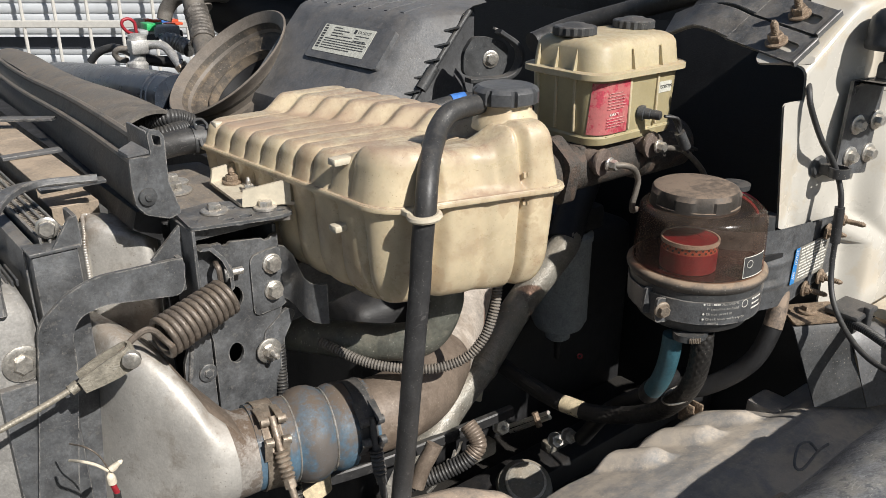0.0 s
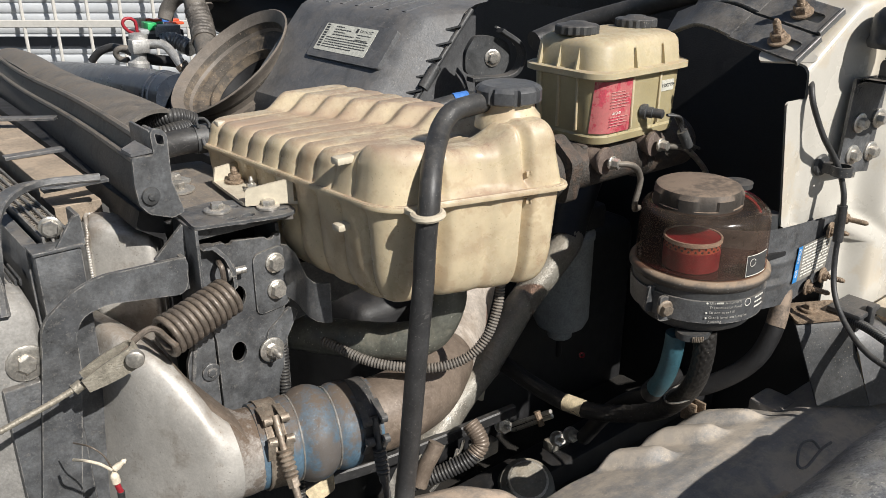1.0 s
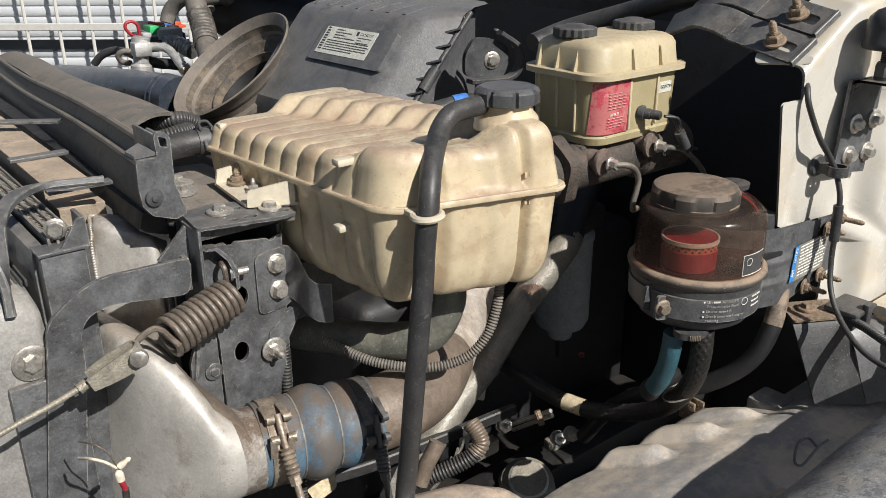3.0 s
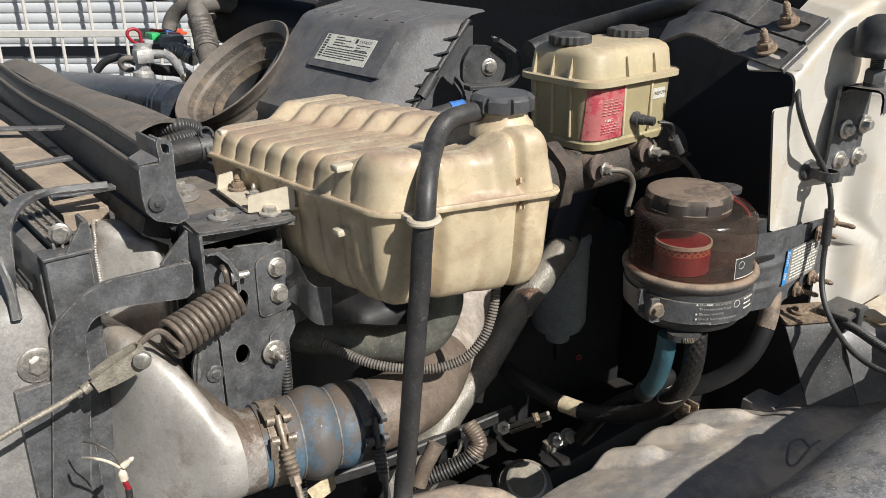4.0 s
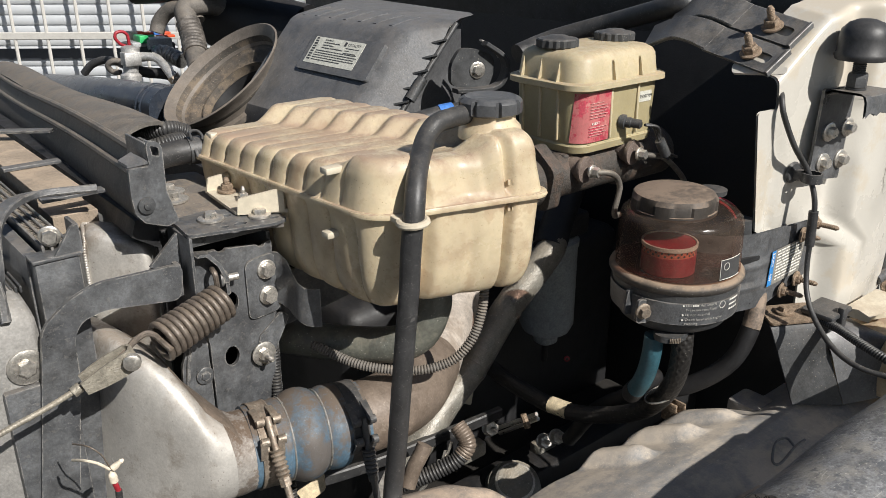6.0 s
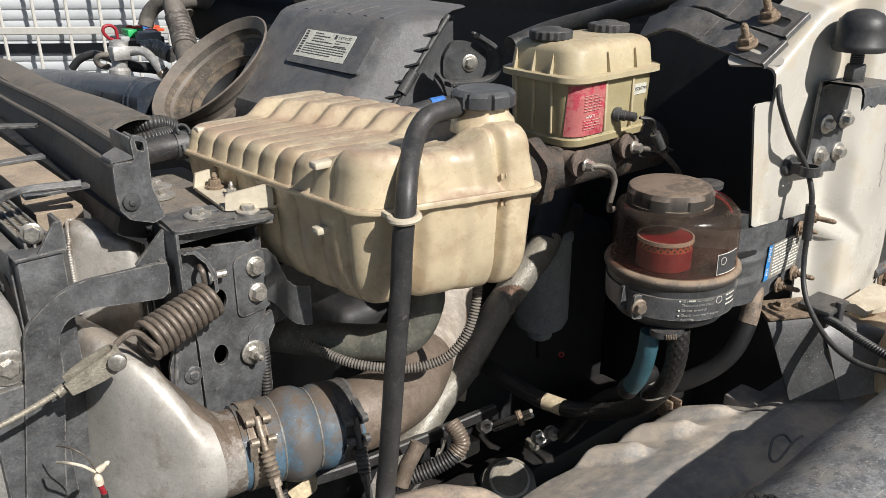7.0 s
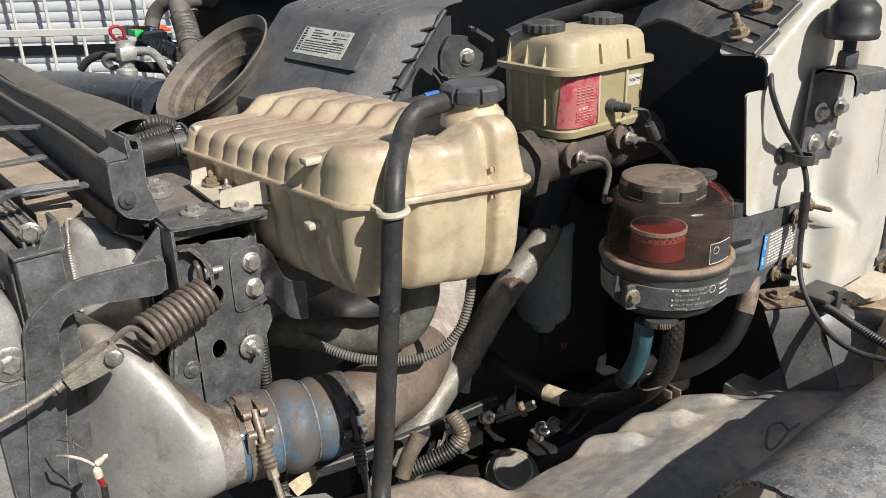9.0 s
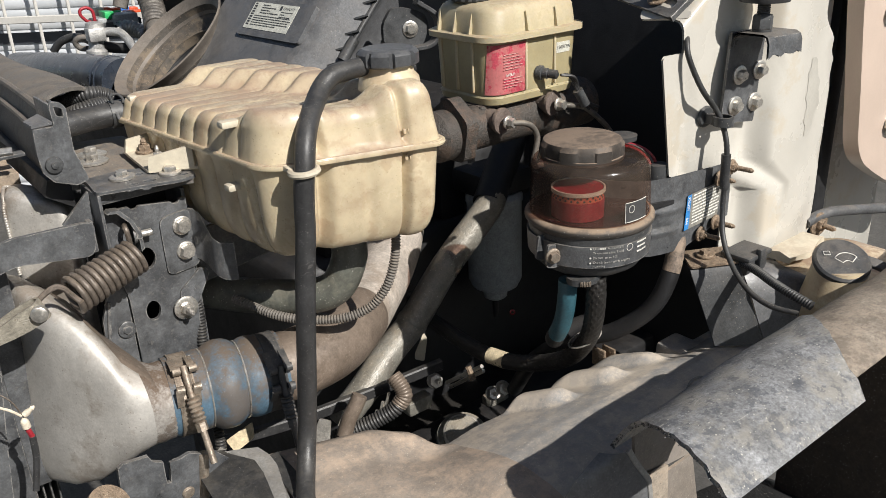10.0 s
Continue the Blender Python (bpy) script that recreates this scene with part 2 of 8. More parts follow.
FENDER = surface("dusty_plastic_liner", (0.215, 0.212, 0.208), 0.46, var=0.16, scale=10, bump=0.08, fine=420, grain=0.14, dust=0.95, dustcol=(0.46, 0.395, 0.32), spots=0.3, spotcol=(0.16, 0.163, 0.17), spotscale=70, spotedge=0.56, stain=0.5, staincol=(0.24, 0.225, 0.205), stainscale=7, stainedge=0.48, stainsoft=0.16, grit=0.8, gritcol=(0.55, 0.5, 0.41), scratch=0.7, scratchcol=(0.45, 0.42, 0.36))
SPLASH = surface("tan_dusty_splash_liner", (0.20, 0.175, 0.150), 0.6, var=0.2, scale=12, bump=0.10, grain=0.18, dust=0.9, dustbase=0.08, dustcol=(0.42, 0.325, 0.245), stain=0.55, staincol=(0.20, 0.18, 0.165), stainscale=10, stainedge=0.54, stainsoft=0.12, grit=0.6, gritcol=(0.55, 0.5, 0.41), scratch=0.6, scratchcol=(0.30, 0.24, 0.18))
FLAP = surface("muddy_rubber_guard", (0.215, 0.217, 0.220), 0.5, var=0.35, scale=40, bump=0.14, fine=420, dust=0.25, dustcol=(0.13, 0.12, 0.105), spots=0.6, spotcol=(0.075, 0.082, 0.098), spotscale=60, spotedge=0.54, grain=0.38, stain=0.65, staincol=(0.35, 0.325, 0.28), stainscale=24, stainedge=0.48, stainsoft=0.10, grit=0.8, gritcol=(0.60, 0.57, 0.50), gritscale=430, scratch=1.0, scratchcol=(0.45, 0.43, 0.39))
GUARD_TAN = surface("tan_dusty_rubber_sheet", (0.29, 0.245, 0.195), 0.7, var=0.2, scale=26, bump=0.2, dust=0.8, dustcol=(0.15, 0.125, 0.10), stain=0.6, staincol=(0.40, 0.32, 0.245), stainscale=20, stainedge=0.48, grit=0.8, gritcol=(0.1, 0.08, 0.06), scratch=0.6, scratchcol=(0.16, 0.13, 0.10))
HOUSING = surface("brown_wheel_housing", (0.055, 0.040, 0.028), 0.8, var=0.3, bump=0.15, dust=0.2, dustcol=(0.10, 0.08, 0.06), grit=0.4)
TAN = surface("dusty_tan_metal", (0.30, 0.24, 0.18), 0.75, var=0.2, scale=26, bump=0.2, dust=0.8, dustcol=(0.44, 0.34, 0.245), stain=0.4, staincol=(0.19, 0.16, 0.13), stainscale=20, grit=0.8, gritcol=(0.1, 0.08, 0.06))
DUSTY_PLATE = surface("dusty_dark_plate", (0.125, 0.115, 0.105), 0.6, var=0.25, scale=24, bump=0.12, dust=0.75, dustcol=(0.26, 0.21, 0.16), stain=0.5, staincol=(0.09, 0.085, 0.08), stainscale=18, stainsoft=0.12, grit=0.4)
SHROUD = surface("grey_shroud_plastic", (0.25, 0.242, 0.228), 0.4, var=0.12, scale=22, bump=0.08, dust=0.3, dustcol=(0.29, 0.245, 0.19), stain=0.3, staincol=(0.13, 0.125, 0.12), stainscale=16, grit=0.6, gritcol=(0.4, 0.37, 0.32), scratch=0.4, scratchcol=(0.34, 0.33, 0.31))
FIN = surface("bent_aluminium_fins", (0.45, 0.40, 0.34), 0.5, metal=0.6, var=0.4, scale=120, bump=0.4, dust=0.5, dustcol=(0.34, 0.26, 0.18))
SMOKED = smoked("smoked_brown_plastic", (0.80, 0.65, 0.585), (0.16, 0.122, 0.095), 0.23)
RED_LABEL = surface("faded_red_label", (0.40, 0.05, 0.075), 0.5, var=0.2, scale=40, bump=0.05, spots=0.5, spotcol=(0.5, 0.3, 0.24), spotscale=110, spotedge=0.6, stain=0.6, staincol=(0.46, 0.19, 0.17), stainscale=60, stainedge=0.47)
PRINT_PALE = surface("worn_pale_print", (0.52, 0.28, 0.26), 0.6, var=0.2, bump=0.0)
PAINT_BARE = surface("water_stained_paint", (0.41, 0.39, 0.345), 0.5, var=0.08, scale=20, bump=0.02, grain=0.05)
WHITE_LABEL = surface("white_label", (0.56, 0.55, 0.48), 0.5, var=0.08, bump=0.02)
PRINT_DARK = surface("dark_print", (0.05, 0.05, 0.05), 0.6, var=0.1, bump=0.0)
PRINT_WHITE = surface("white_print", (0.7, 0.68, 0.62), 0.6, var=0.1, bump=0.0)
OLD_ZINC = surface("weathered_zinc", (0.30, 0.275, 0.225), 0.5, metal=0.4, var=0.25, scale=60, bump=0.15, dust=0.4, dustcol=(0.24, 0.18, 0.12), grit=0.6, gritcol=(0.12, 0.09, 0.07), scratch=0.5, scratchcol=(0.55, 0.52, 0.46))
FOIL = surface("crumpled_foil_tape", (0.42, 0.41, 0.39), 0.35, metal=0.8, var=0.4, scale=60, bump=1.0, fine=90, stain=0.6, staincol=(0.06, 0.057, 0.052), stainscale=30)
FOIL_DARK = surface("wrinkled_grey_tape", (0.13, 0.115, 0.10), 0.5, metal=0.2, var=0.35, scale=60, bump=0.7, fine=110, stain=0.6, staincol=(0.06, 0.055, 0.05), stainscale=24, spots=0.4, spotcol=(0.24, 0.22, 0.2), spotscale=60, spotedge=0.58)
ALUMINIUM = surface("grey_cast_aluminium", (0.52, 0.51, 0.49), 0.42, metal=0.6, var=0.2, scale=60, bump=0.2, dust=0.25, dustcol=(0.3, 0.24, 0.17), grit=0.5)
PRINT_FADED = surface("faded_white_print", (0.40, 0.385, 0.35), 0.6, var=0.2, bump=0.0)
DULL_LINE = surface("dull_grey_brake_line", (0.17, 0.155, 0.135), 0.5, metal=0.4, var=0.3, bump=0.1, dust=0.5, dustcol=(0.3, 0.24, 0.17), grit=0.5)
GREEN_HOSE = surface("oily_olive_black_rubber", (0.085, 0.088, 0.075), 0.33, var=0.3, scale=24, bump=0.08, dust=0.5, dustcol=(0.19, 0.16, 0.12), stain=0.5, staincol=(0.21, 0.20, 0.155), stainscale=26, stainsoft=0.12, grit=0.7)
PRINT_BLUE = surface("blue_print", (0.03, 0.2, 0.5), 0.5, var=0.1, bump=0.0)
NOTICE = surface("worn_notice_label", (0.22, 0.21, 0.185), 0.6, var=0.2, scale=90, bump=0.05, dust=0.2)
FILTER_FLUID = surface("dark_red_fluid", (0.035, 0.008, 0.008), 0.2, var=0.2, bump=0.0)
FILTER_RED = surface("red_filter_paper", (0.26, 0.018, 0.03), 0.5, var=0.3, bump=0.1)
FILTER_ORANGE = surface("orange_filter_band", (0.50, 0.14, 0.085), 0.5, var=0.15, bump=0.05)
PINK_RED = surface("red_insulation", (0.30, 0.02, 0.03), 0.4, var=0.15, bump=0.0)
GREEN = surface("green_plug", (0.03, 0.4, 0.12), 0.4, var=0.15, bump=0.0)
ORANGE = surface("orange_plug", (0.65, 0.09, 0.03), 0.4, var=0.15, bump=0.0)
BLUE = surface("blue_plug", (0.06, 0.18, 0.5), 0.4, var=0.15, bump=0.0)
GREY = surface("grey_plug", (0.36, 0.37, 0.37), 0.5, var=0.15, bump=0.03)
WIRE_WHITE = surface("dirty_white_wire", (0.6, 0.53, 0.42), 0.6, var=0.2, bump=0.05)
FENCE_PAINT = surface("white_fence_paint", (0.52, 0.50, 0.46), 0.5, var=0.06, bump=0.0, grain=0.05)
WALL_SHEET = surface("blue_grey_steel_sheet", (0.47, 0.485, 0.50), 0.45, var=0.05, scale=3, bump=0.0, grain=0.03)
SHADOW_GAP = surface("dark_blue_gap", (0.045, 0.050, 0.060), 0.5, var=0.1, bump=0.0)
GROUND = surface("worn_asphalt", (0.07, 0.066, 0.06), 0.9, var=0.3, scale=4, bump=0.5, fine=90, spots=0.4, spotcol=(0.2, 0.18, 0.15), spotscale=30)
CLAMP = surface("dirty_clamp_steel", (0.30, 0.255, 0.205), 0.42, metal=0.6, var=0.3, scale=60, bump=0.15, dust=0.6, dustcol=(0.20, 0.14, 0.095), spots=0.5, spotcol=(0.2, 0.13, 0.085), spotscale=220, spotedge=0.56)
TYRE = surface("tyre_rubber", (0.012, 0.012, 0.012), 0.85, var=0.3, scale=60, bump=1.0, fine=200, grit=0.8, gritcol=(0.3, 0.28, 0.25), gritscale=300)
FILTER_GREY = surface("grey_painted_canister", (0.30, 0.325, 0.335), 0.45, var=0.15, bump=0.05, dust=0.15, grit=0.5)
TAPE = surface("masking_tape", (0.6, 0.5, 0.33), 0.7, var=0.2, bump=0.05)
CAST = surface("rusty_black_casting", (0.055, 0.049, 0.043), 0.6, var=0.35, scale=60, bump=0.4, dust=0.3, dustcol=(0.15, 0.1, 0.07), spots=0.6, spotcol=(0.035, 0.03, 0.026), spotscale=60, spotedge=0.55, stain=0.5, staincol=(0.13, 0.085, 0.06), stainscale=40, stainedge=0.52)
FLANGE = surface("brown_flange", (0.13, 0.10, 0.085), 0.6, var=0.25, scale=90, bump=0.2, dust=0.3, grit=0.6)
RIM = surface("dusty_black_rim", (0.045, 0.043, 0.041), 0.42, var=0.2, bump=0.05, dust=1.0, dustbase=0.55, dustcol=(0.27, 0.2, 0.14), grit=0.5)
# Underbody brown taken down to near black, with shade in the colour.
SHADE_BROWN = surface("shaded_brown_underbody", (0.012, 0.010, 0.008), 0.9, var=0.35, bump=0.3, dust=0.1, dustcol=(0.05, 0.04, 0.03))
MATTE = surface("matte_black_rubber", (0.034, 0.034, 0.035), 0.5, var=0.12, bump=0.02, dust=0.12, dustcol=(0.15, 0.13, 0.11))
CAP = surface("grey_black_cap", (0.062, 0.064, 0.068), 0.36, var=0.15, bump=0.03, dust=0.3, dustcol=(0.2, 0.19, 0.175))


# ---- mesh tools ----
class Shape:
    """Collects vertices and faces in world metres."""

    def __init__(self):
        self.v, self.f = [], []

    def add(self, verts, faces):
        o = len(self.v)
        self.v += [Vector(p) for p in verts]
        self.f += [tuple(i + o for i in q) for q in faces]
        return self

    def grid(self, rows, close_u=False, close_v=False, cap0=False, cap1=False):
        """rows: lists of equally many points."""
        n, m = len(rows), len(rows[0])
        faces = []
        for i in range(n if close_v else n - 1):
            for j in range(m if close_u else m - 1):
                a, b = i, (i + 1) % n
                c, d = j, (j + 1) % m
                faces.append((a * m + c, a * m + d, b * m + d, b * m + c))
        if cap0:
            faces.append(tuple(reversed(range(m))))
        if cap1:
            faces.append(tuple(range((n - 1) * m, n * m)))
        return self.add([p for r in rows for p in r], faces)

    def turn(self, m):
        self.v = [m @ p for p in self.v]
        return self


def frame_of(axis):
    w = Vector(axis).normalized()
    u = w.cross(Vector((0, 0, 1)))
    if u.length < 1e-4:
        u = Vector((1, 0, 0))
    u.normalize()
    return u, w.cross(u), w


def box(x0, x1, y0, y1, z0, z1, bevel=0.002, seg=2, shape=None):
    bm = bmesh.new()
    bmesh.ops.create_cube(bm, size=1)
    for p in bm.verts:
        p.co = Vector((x0 + (p.co.x + 0.5) * (x1 - x0), y0 + (p.co.y + 0.5) * (y1 - y0), z0 + (p.co.z + 0.5) * (z1 - z0)))
    if bevel:
        bmesh.ops.bevel(bm, geom=bm.edges[:], offset=bevel, segments=seg, affect="EDGES", profile=0.5)
    bm.verts.index_update()
    s = (shape or Shape()).add([p.co.copy() for p in bm.verts], [tuple(q.index for q in f.verts) for f in bm.faces])
    bm.free()
    return s


def plate(outer, origin, u, v, thick, holes=(), shape=None):
    """A flat sheet: outline in (u, v) metres from origin, thickness along u x v."""
    from mathutils.geometry import tessellate_polygon
    o, u, v = Vector(origin), Vector(u).normalized(), Vector(v).normalized()
    n = u.cross(v).normalized()
    loops = [list(outer), *[list(h) for h in holes]]
    flat = [p for lp in loops for p in lp]
    tris = tessellate_polygon([[Vector((a, b, 0)) for a, b in lp] for lp in loops])
    k = len(flat)
    pts = [o + u * a + v * b + n * (thick / 2) for a, b in flat] + [o + u * a + v * b - n * (thick / 2) for a, b in flat]
    faces = []
    for t in tris:
        a, b, c = (Vector((*flat[i], 0)) for i in t)
        t = tuple(t) if (b - a).cross(c - a).z > 0 else tuple(reversed(t))
        faces += [t, tuple(i + k for i in reversed(t))]
    start = 0
    for lp in loops:
        m = len(lp)
        area = sum(lp[i][0] * lp[(i + 1) % m][1] - lp[(i + 1) % m][0] * lp[i][1] for i in range(m))
        for i in range(m):
            a, b = start + i, start + (i + 1) % m
            q = (b, a, a + k, b + k)
            faces.append(q if (area > 0) == (start == 0) or True and area > 0 else tuple(reversed(q)))
        start += m
    return (shape or Shape()).add(pts, faces)


def ring2(cx, cy, r, n=16, ry=None):
    return [(cx + r * math.cos(2 * math.pi * i / n), cy + (ry or r) * math.sin(2 * math.pi * i / n)) for i in range(n)]


def rounded(poly, r=0.005, n=4):
    """Rounds the corners of an outline."""
    out, m = [], len(poly)
    for i in range(m):
        p, a, b = Vector(poly[i]), Vector(poly[i - 1]), Vector(poly[(i + 1) % m])
        da, db = (a - p), (b - p)
        q = min(r, da.length * 0.45, db.length * 0.45)
        s, e = p + da.normalized() * q, p + db.normalized() * q
        for k in range(n + 1):
            t = k / n
            c = s * (1 - t) ** 2 + p * 2 * t * (1 - t) + e * t ** 2
            out.append((c.x, c.y))
    return out


def lathe(profile, origin, axis=(0, 0, 1), seg=48, wobble=None, shape=None, caps=True):
    """profile: (radius, height) from one end to the other."""
    u, v, w = frame_of(axis)
    o = Vector(origin)
    rows = []
    for r, h in profile:
        row = []
        for i in range(seg):
            a = 2 * math.pi * i / seg
            k = r + (wobble(a, h) if wobble else 0)
            row.append(o + w * h + (u * math.cos(a) + v * math.sin(a)) * max(k, 1e-5))
        rows.append(row)
    return (shape or Shape()).grid(rows, close_u=True, cap0=caps, cap1=caps)


def smooth_path(pts, sub=8):
    P = [Vector(p) for p in pts]
    P = [P[0] * 2 - P[1], *P, P[-1] * 2 - P[-2]]
    out = []
    for i in range(1, len(P) - 2):
        a, b, c, d = P[i - 1], P[i], P[i + 1], P[i + 2]
        for k in range(sub):
            t = k / sub
            out.append(0.5 * (2 * b + (c - a) * t + (2 * a - 5 * b + 4 * c - d) * t * t + (3 * b - a - 3 * c + d) * t ** 3))
    out.append(P[-2])
    return out


def tube(pts, r, seg=14, sub=8, pitch=0.0, amp=0.0, flat=1.0, shape=None, straight=False, radii=None):
    """A hose along points; pitch and amp make it corrugated; radii taper it along its length."""
    path = [Vector(p) for p in pts] if straight else smooth_path(pts, sub)
    if pitch:
        length = sum((b - a).length for a, b in zip(path, path[1:]))
        n = max(8, int(length / pitch * 4))
        fine_, acc, i, want = [], 0.0, 0, 0.0
        for k in range(n + 1):
            want = length * k / n
            while i < len(path) - 2 and acc + (path[i + 1] - path[i]).length < want:
                acc += (path[i + 1] - path[i]).length
                i += 1
            d = (path[i + 1] - path[i]).length
            fine_.append(path[i].lerp(path[i + 1], min(1, (want - acc) / d)))
        path = fine_
    rows, u = [], None
    for i, p in enumerate(path):
        w = (path[min(i + 1, len(path) - 1)] - path[max(i - 1, 0)]).normalized()
        if u is None:
            u = frame_of(w)[0]
        u = (u - w * u.dot(w)).normalized()
        v = w.cross(u)
        k = r if radii is None else np.interp(i / (len(path) - 1), np.linspace(0, 1, len(radii)), radii)
        if pitch:
            k += amp * (1, 0.6, -1, 0.6)[i % 4]
        rows.append([p + (u * math.cos(2 * math.pi * j / seg) + v * flat * math.sin(2 * math.pi * j / seg)) * k for j in range(seg)])
    return (shape or Shape()).grid(rows, close_u=True, cap0=True, cap1=True)


def bar(pts, half_w, half_t, up=(0, 0, 1), shape=None, sub=6):
    """A flat strip bent along points: half_w across, half_t along 'up'."""
    path = smooth_path(pts, sub)
    rows = []
    for i, p in enumerate(path):
        w = (path[min(i + 1, len(path) - 1)] - path[max(i - 1, 0)]).normalized()
        s = w.cross(Vector(up)).normalized()
        n = s.cross(w)
        b = min(half_t, half_w) * 0.35
        rows.append([p + s * a + n * c for a, c in ((half_w - b, half_t), (b - half_w, half_t), (-half_w, half_t - b), (-half_w, b - half_t), (b - half_w, -half_t), (half_w - b, -half_t), (half_w, b - half_t), (half_w, half_t - b))])
    return (shape or Shape()).grid(rows, close_u=True, cap0=True, cap1=True)


def hexbolt(origin, axis, across=0.017, height=0.009, washer=0.011, stud=0.0, stud_r=0.004, shape=None):
    s = shape or Shape()
    lathe([(washer, 0), (washer, 0.0022), (washer * 0.9, 0.003), (across * 0.56, 0.0031)], origin, axis, 28, shape=s)
    u, v, w = frame_of(axis)
    o = Vector(origin)
    R = across / 2 / math.cos(math.pi / 6)
    rows = []
    for rr, h in ((R, 0.003), (R, height * 0.85), (R * 0.88, height)):
        rows.append([o + w * h + (u * math.cos(math.pi / 3 * i + 0.3) + v * math.sin(math.pi / 3 * i + 0.3)) * rr for i in range(6)])
    s.grid(rows, close_u=True, cap1=True)
    if stud:
        prof, n = [], int(stud / 0.0012)
        for i in range(n):
            prof.append((stud_r * (1.0 if i % 2 else 0.86), height + i * 0.0012))
        prof.append((stud_r * 0.5, height + stud + 0.002))
        lathe(prof, origin, axis, 14, shape=s)
    return s


origin_of = {}


def thing(name, at, label, category, group="", kind=""):
    e = new(name)
    e.location = at
    e.empty_display_size = 0.02
    origin_of[e] = Vector(at)
    return tagged(e, label, category, group, kind)


def mesh_of(name, s, material, at, sharp=38):
    me = bpy.data.meshes.new(name)
    me.from_pydata([p - at for p in s.v], [], s.f)
    bm = bmesh.new()
    bm.from_mesh(me)
    bmesh.ops.remove_doubles(bm, verts=bm.verts[:], dist=1e-6)
    bmesh.ops.recalc_face_normals(bm, faces=bm.faces[:])
    bm.to_mesh(me)
    bm.free()
    me.polygons.foreach_set("use_smooth", [True] * len(me.polygons))
    me.set_sharp_from_angle(angle=radians(sharp))
    me.materials.append(material)
    return me


def part(name, s, material, parent, label="", sharp=38):
    at = origin_of[parent]
    ob = new(name, mesh_of(name, s, material, at, sharp))
    ob.parent = parent
    origin_of[ob] = at
    if label:
        tagged(ob, label)
    return ob


def single(name, s, material, label, category, group="", kind="", sharp=38):
    """A thing of one mesh, its origin at its base."""
    lo = Vector((min(p.x for p in s.v) + max(p.x for p in s.v), min(p.y for p in s.v) + max(p.y for p in s.v), 0)) / 2
    lo.z = min(p.z for p in s.v)
    ob = new(name, mesh_of(name, s, material, lo, sharp))
    ob.location = lo
    origin_of[ob] = lo
    return tagged(ob, label, category, group, kind)


def lettering(text, parent, material, origin, right, up, size, name="lettering", align="LEFT"):
    """Printed words on a face: origin at the line's start, reading along right."""
    cu = bpy.data.curves.new(name, "FONT")
    cu.body, cu.size, cu.extrude, cu.align_x = text, size, 0.0001, align
    ob = new(name, cu)
    r, w = Vector(right).normalized(), Vector(up)
    n = r.cross(w).normalized()
    w = n.cross(r)
    m = Matrix((r, w, n)).transposed().to_4x4()
    m.translation = Vector(origin) - origin_of[parent]
    ob.matrix_local = m
    ob.parent = parent
    cu.materials.append(material)
    origin_of[ob] = origin_of[parent]
    return ob


def print_bars(parent, material, origin, right, up, widths, step, height, name="print_line", gap=0.0):
    """Lines of writing too small to read, as thin bars in one mesh."""
    r, w = Vector(right).normalized(), Vector(up).normalized()
    rnd = random.Random(len(widths) * 7 + 3)
    s = Shape()
    for i, wd in enumerate(widths):
        x = 0.0
        while x < wd:
            k = min(wd - x, rnd.uniform(2, 7) * height)
            plate([(0, 0), (k, 0), (k, height), (0, height)], Vector(origin) + r * x - w * step * i, r, w, 0.0002, shape=s)
            x += k + height * 0.55
    return part(name, s, material, parent)


def ease(a, b, v):
    k = min(1, max(0, (v - a) / (b - a)))
    return k * k * (3 - 2 * k)


X, Y, Z = Vector((1, 0, 0)), Vector((0, 1, 0)), Vector((0, 0, 1))

# ---- the setting: yard, fence and wall ----
g = Shape().grid([[(x, y, 0) for x in np.linspace(-400, 400, 9)] for y in np.linspace(-400, 400, 9)])
single("ground", g, GROUND, "worn grey asphalt yard", "ground", kind="structure")

RIGHT, AHEAD = Vector((0.777, -0.629, 0)), Vector((0.629, 0.777, 0))
wall_at = AHEAD * 5.27
s = Shape()
rows = []
for i in range(0, 388):
    z = i * 0.00775
    k = (z % 0.062) / 0.062
    dep = 0.013 * math.sin(math.pi * k) ** 0.5 * (1.12 - 0.25 * k)
    rows.append([wall_at + RIGHT * a - AHEAD * dep + Z * z for a in (-6, 0, 6)])
s.grid(rows)
s.grid([[wall_at + AHEAD * 0.15 + RIGHT * a + Z * z for a in (-6, 6)] for z in (0, 3.0)])
single("wall_shed", s, WALL_SHEET, "blue-grey corrugated steel shed wall behind the fence", "wall", kind="structure", sharp=25)

# Bar in front of the sheet; its dark colour supplies the gap's shade.
single("wall_gap", bar([wall_at - AHEAD * 0.019 + RIGHT * -5.9 + Z * 1.008, wall_at - AHEAD * 0.019 + RIGHT * 5.9 + Z * 1.008], 0.002, 0.034), SHADOW_GAP, "dark blue-grey strip standing for a gap in the shed wall", "trim", kind="structure")

fence = thing("fence", AHEAD * 5.15, "white painted steel mesh fence panel", "fence")
f0 = AHEAD * 5.15
for z, hz in ((0.35, 0.022), (1.13, 0.022), (1.9, 0.022)):
    part("rail", bar([f0 + RIGHT * -4.2 + Z * z, f0 + RIGHT * 0.2 + Z * z], 0.012, hz), FENCE_PAINT, fence)
for i in range(22):
    p = f0 + RIGHT * (-4.1 + 0.197 * i)
    part("upright", tube([p + Z * 0.3, p + Z * 1.95], 0.0105, 8, straight=True), FENCE_PAINT, fence)
for a in (-4.2, 0.2):
    p = f0 + RIGHT * a
    part("post", tube([p, p + Z * 2.0], 0.03, 12, straight=True), FENCE_PAINT, fence)


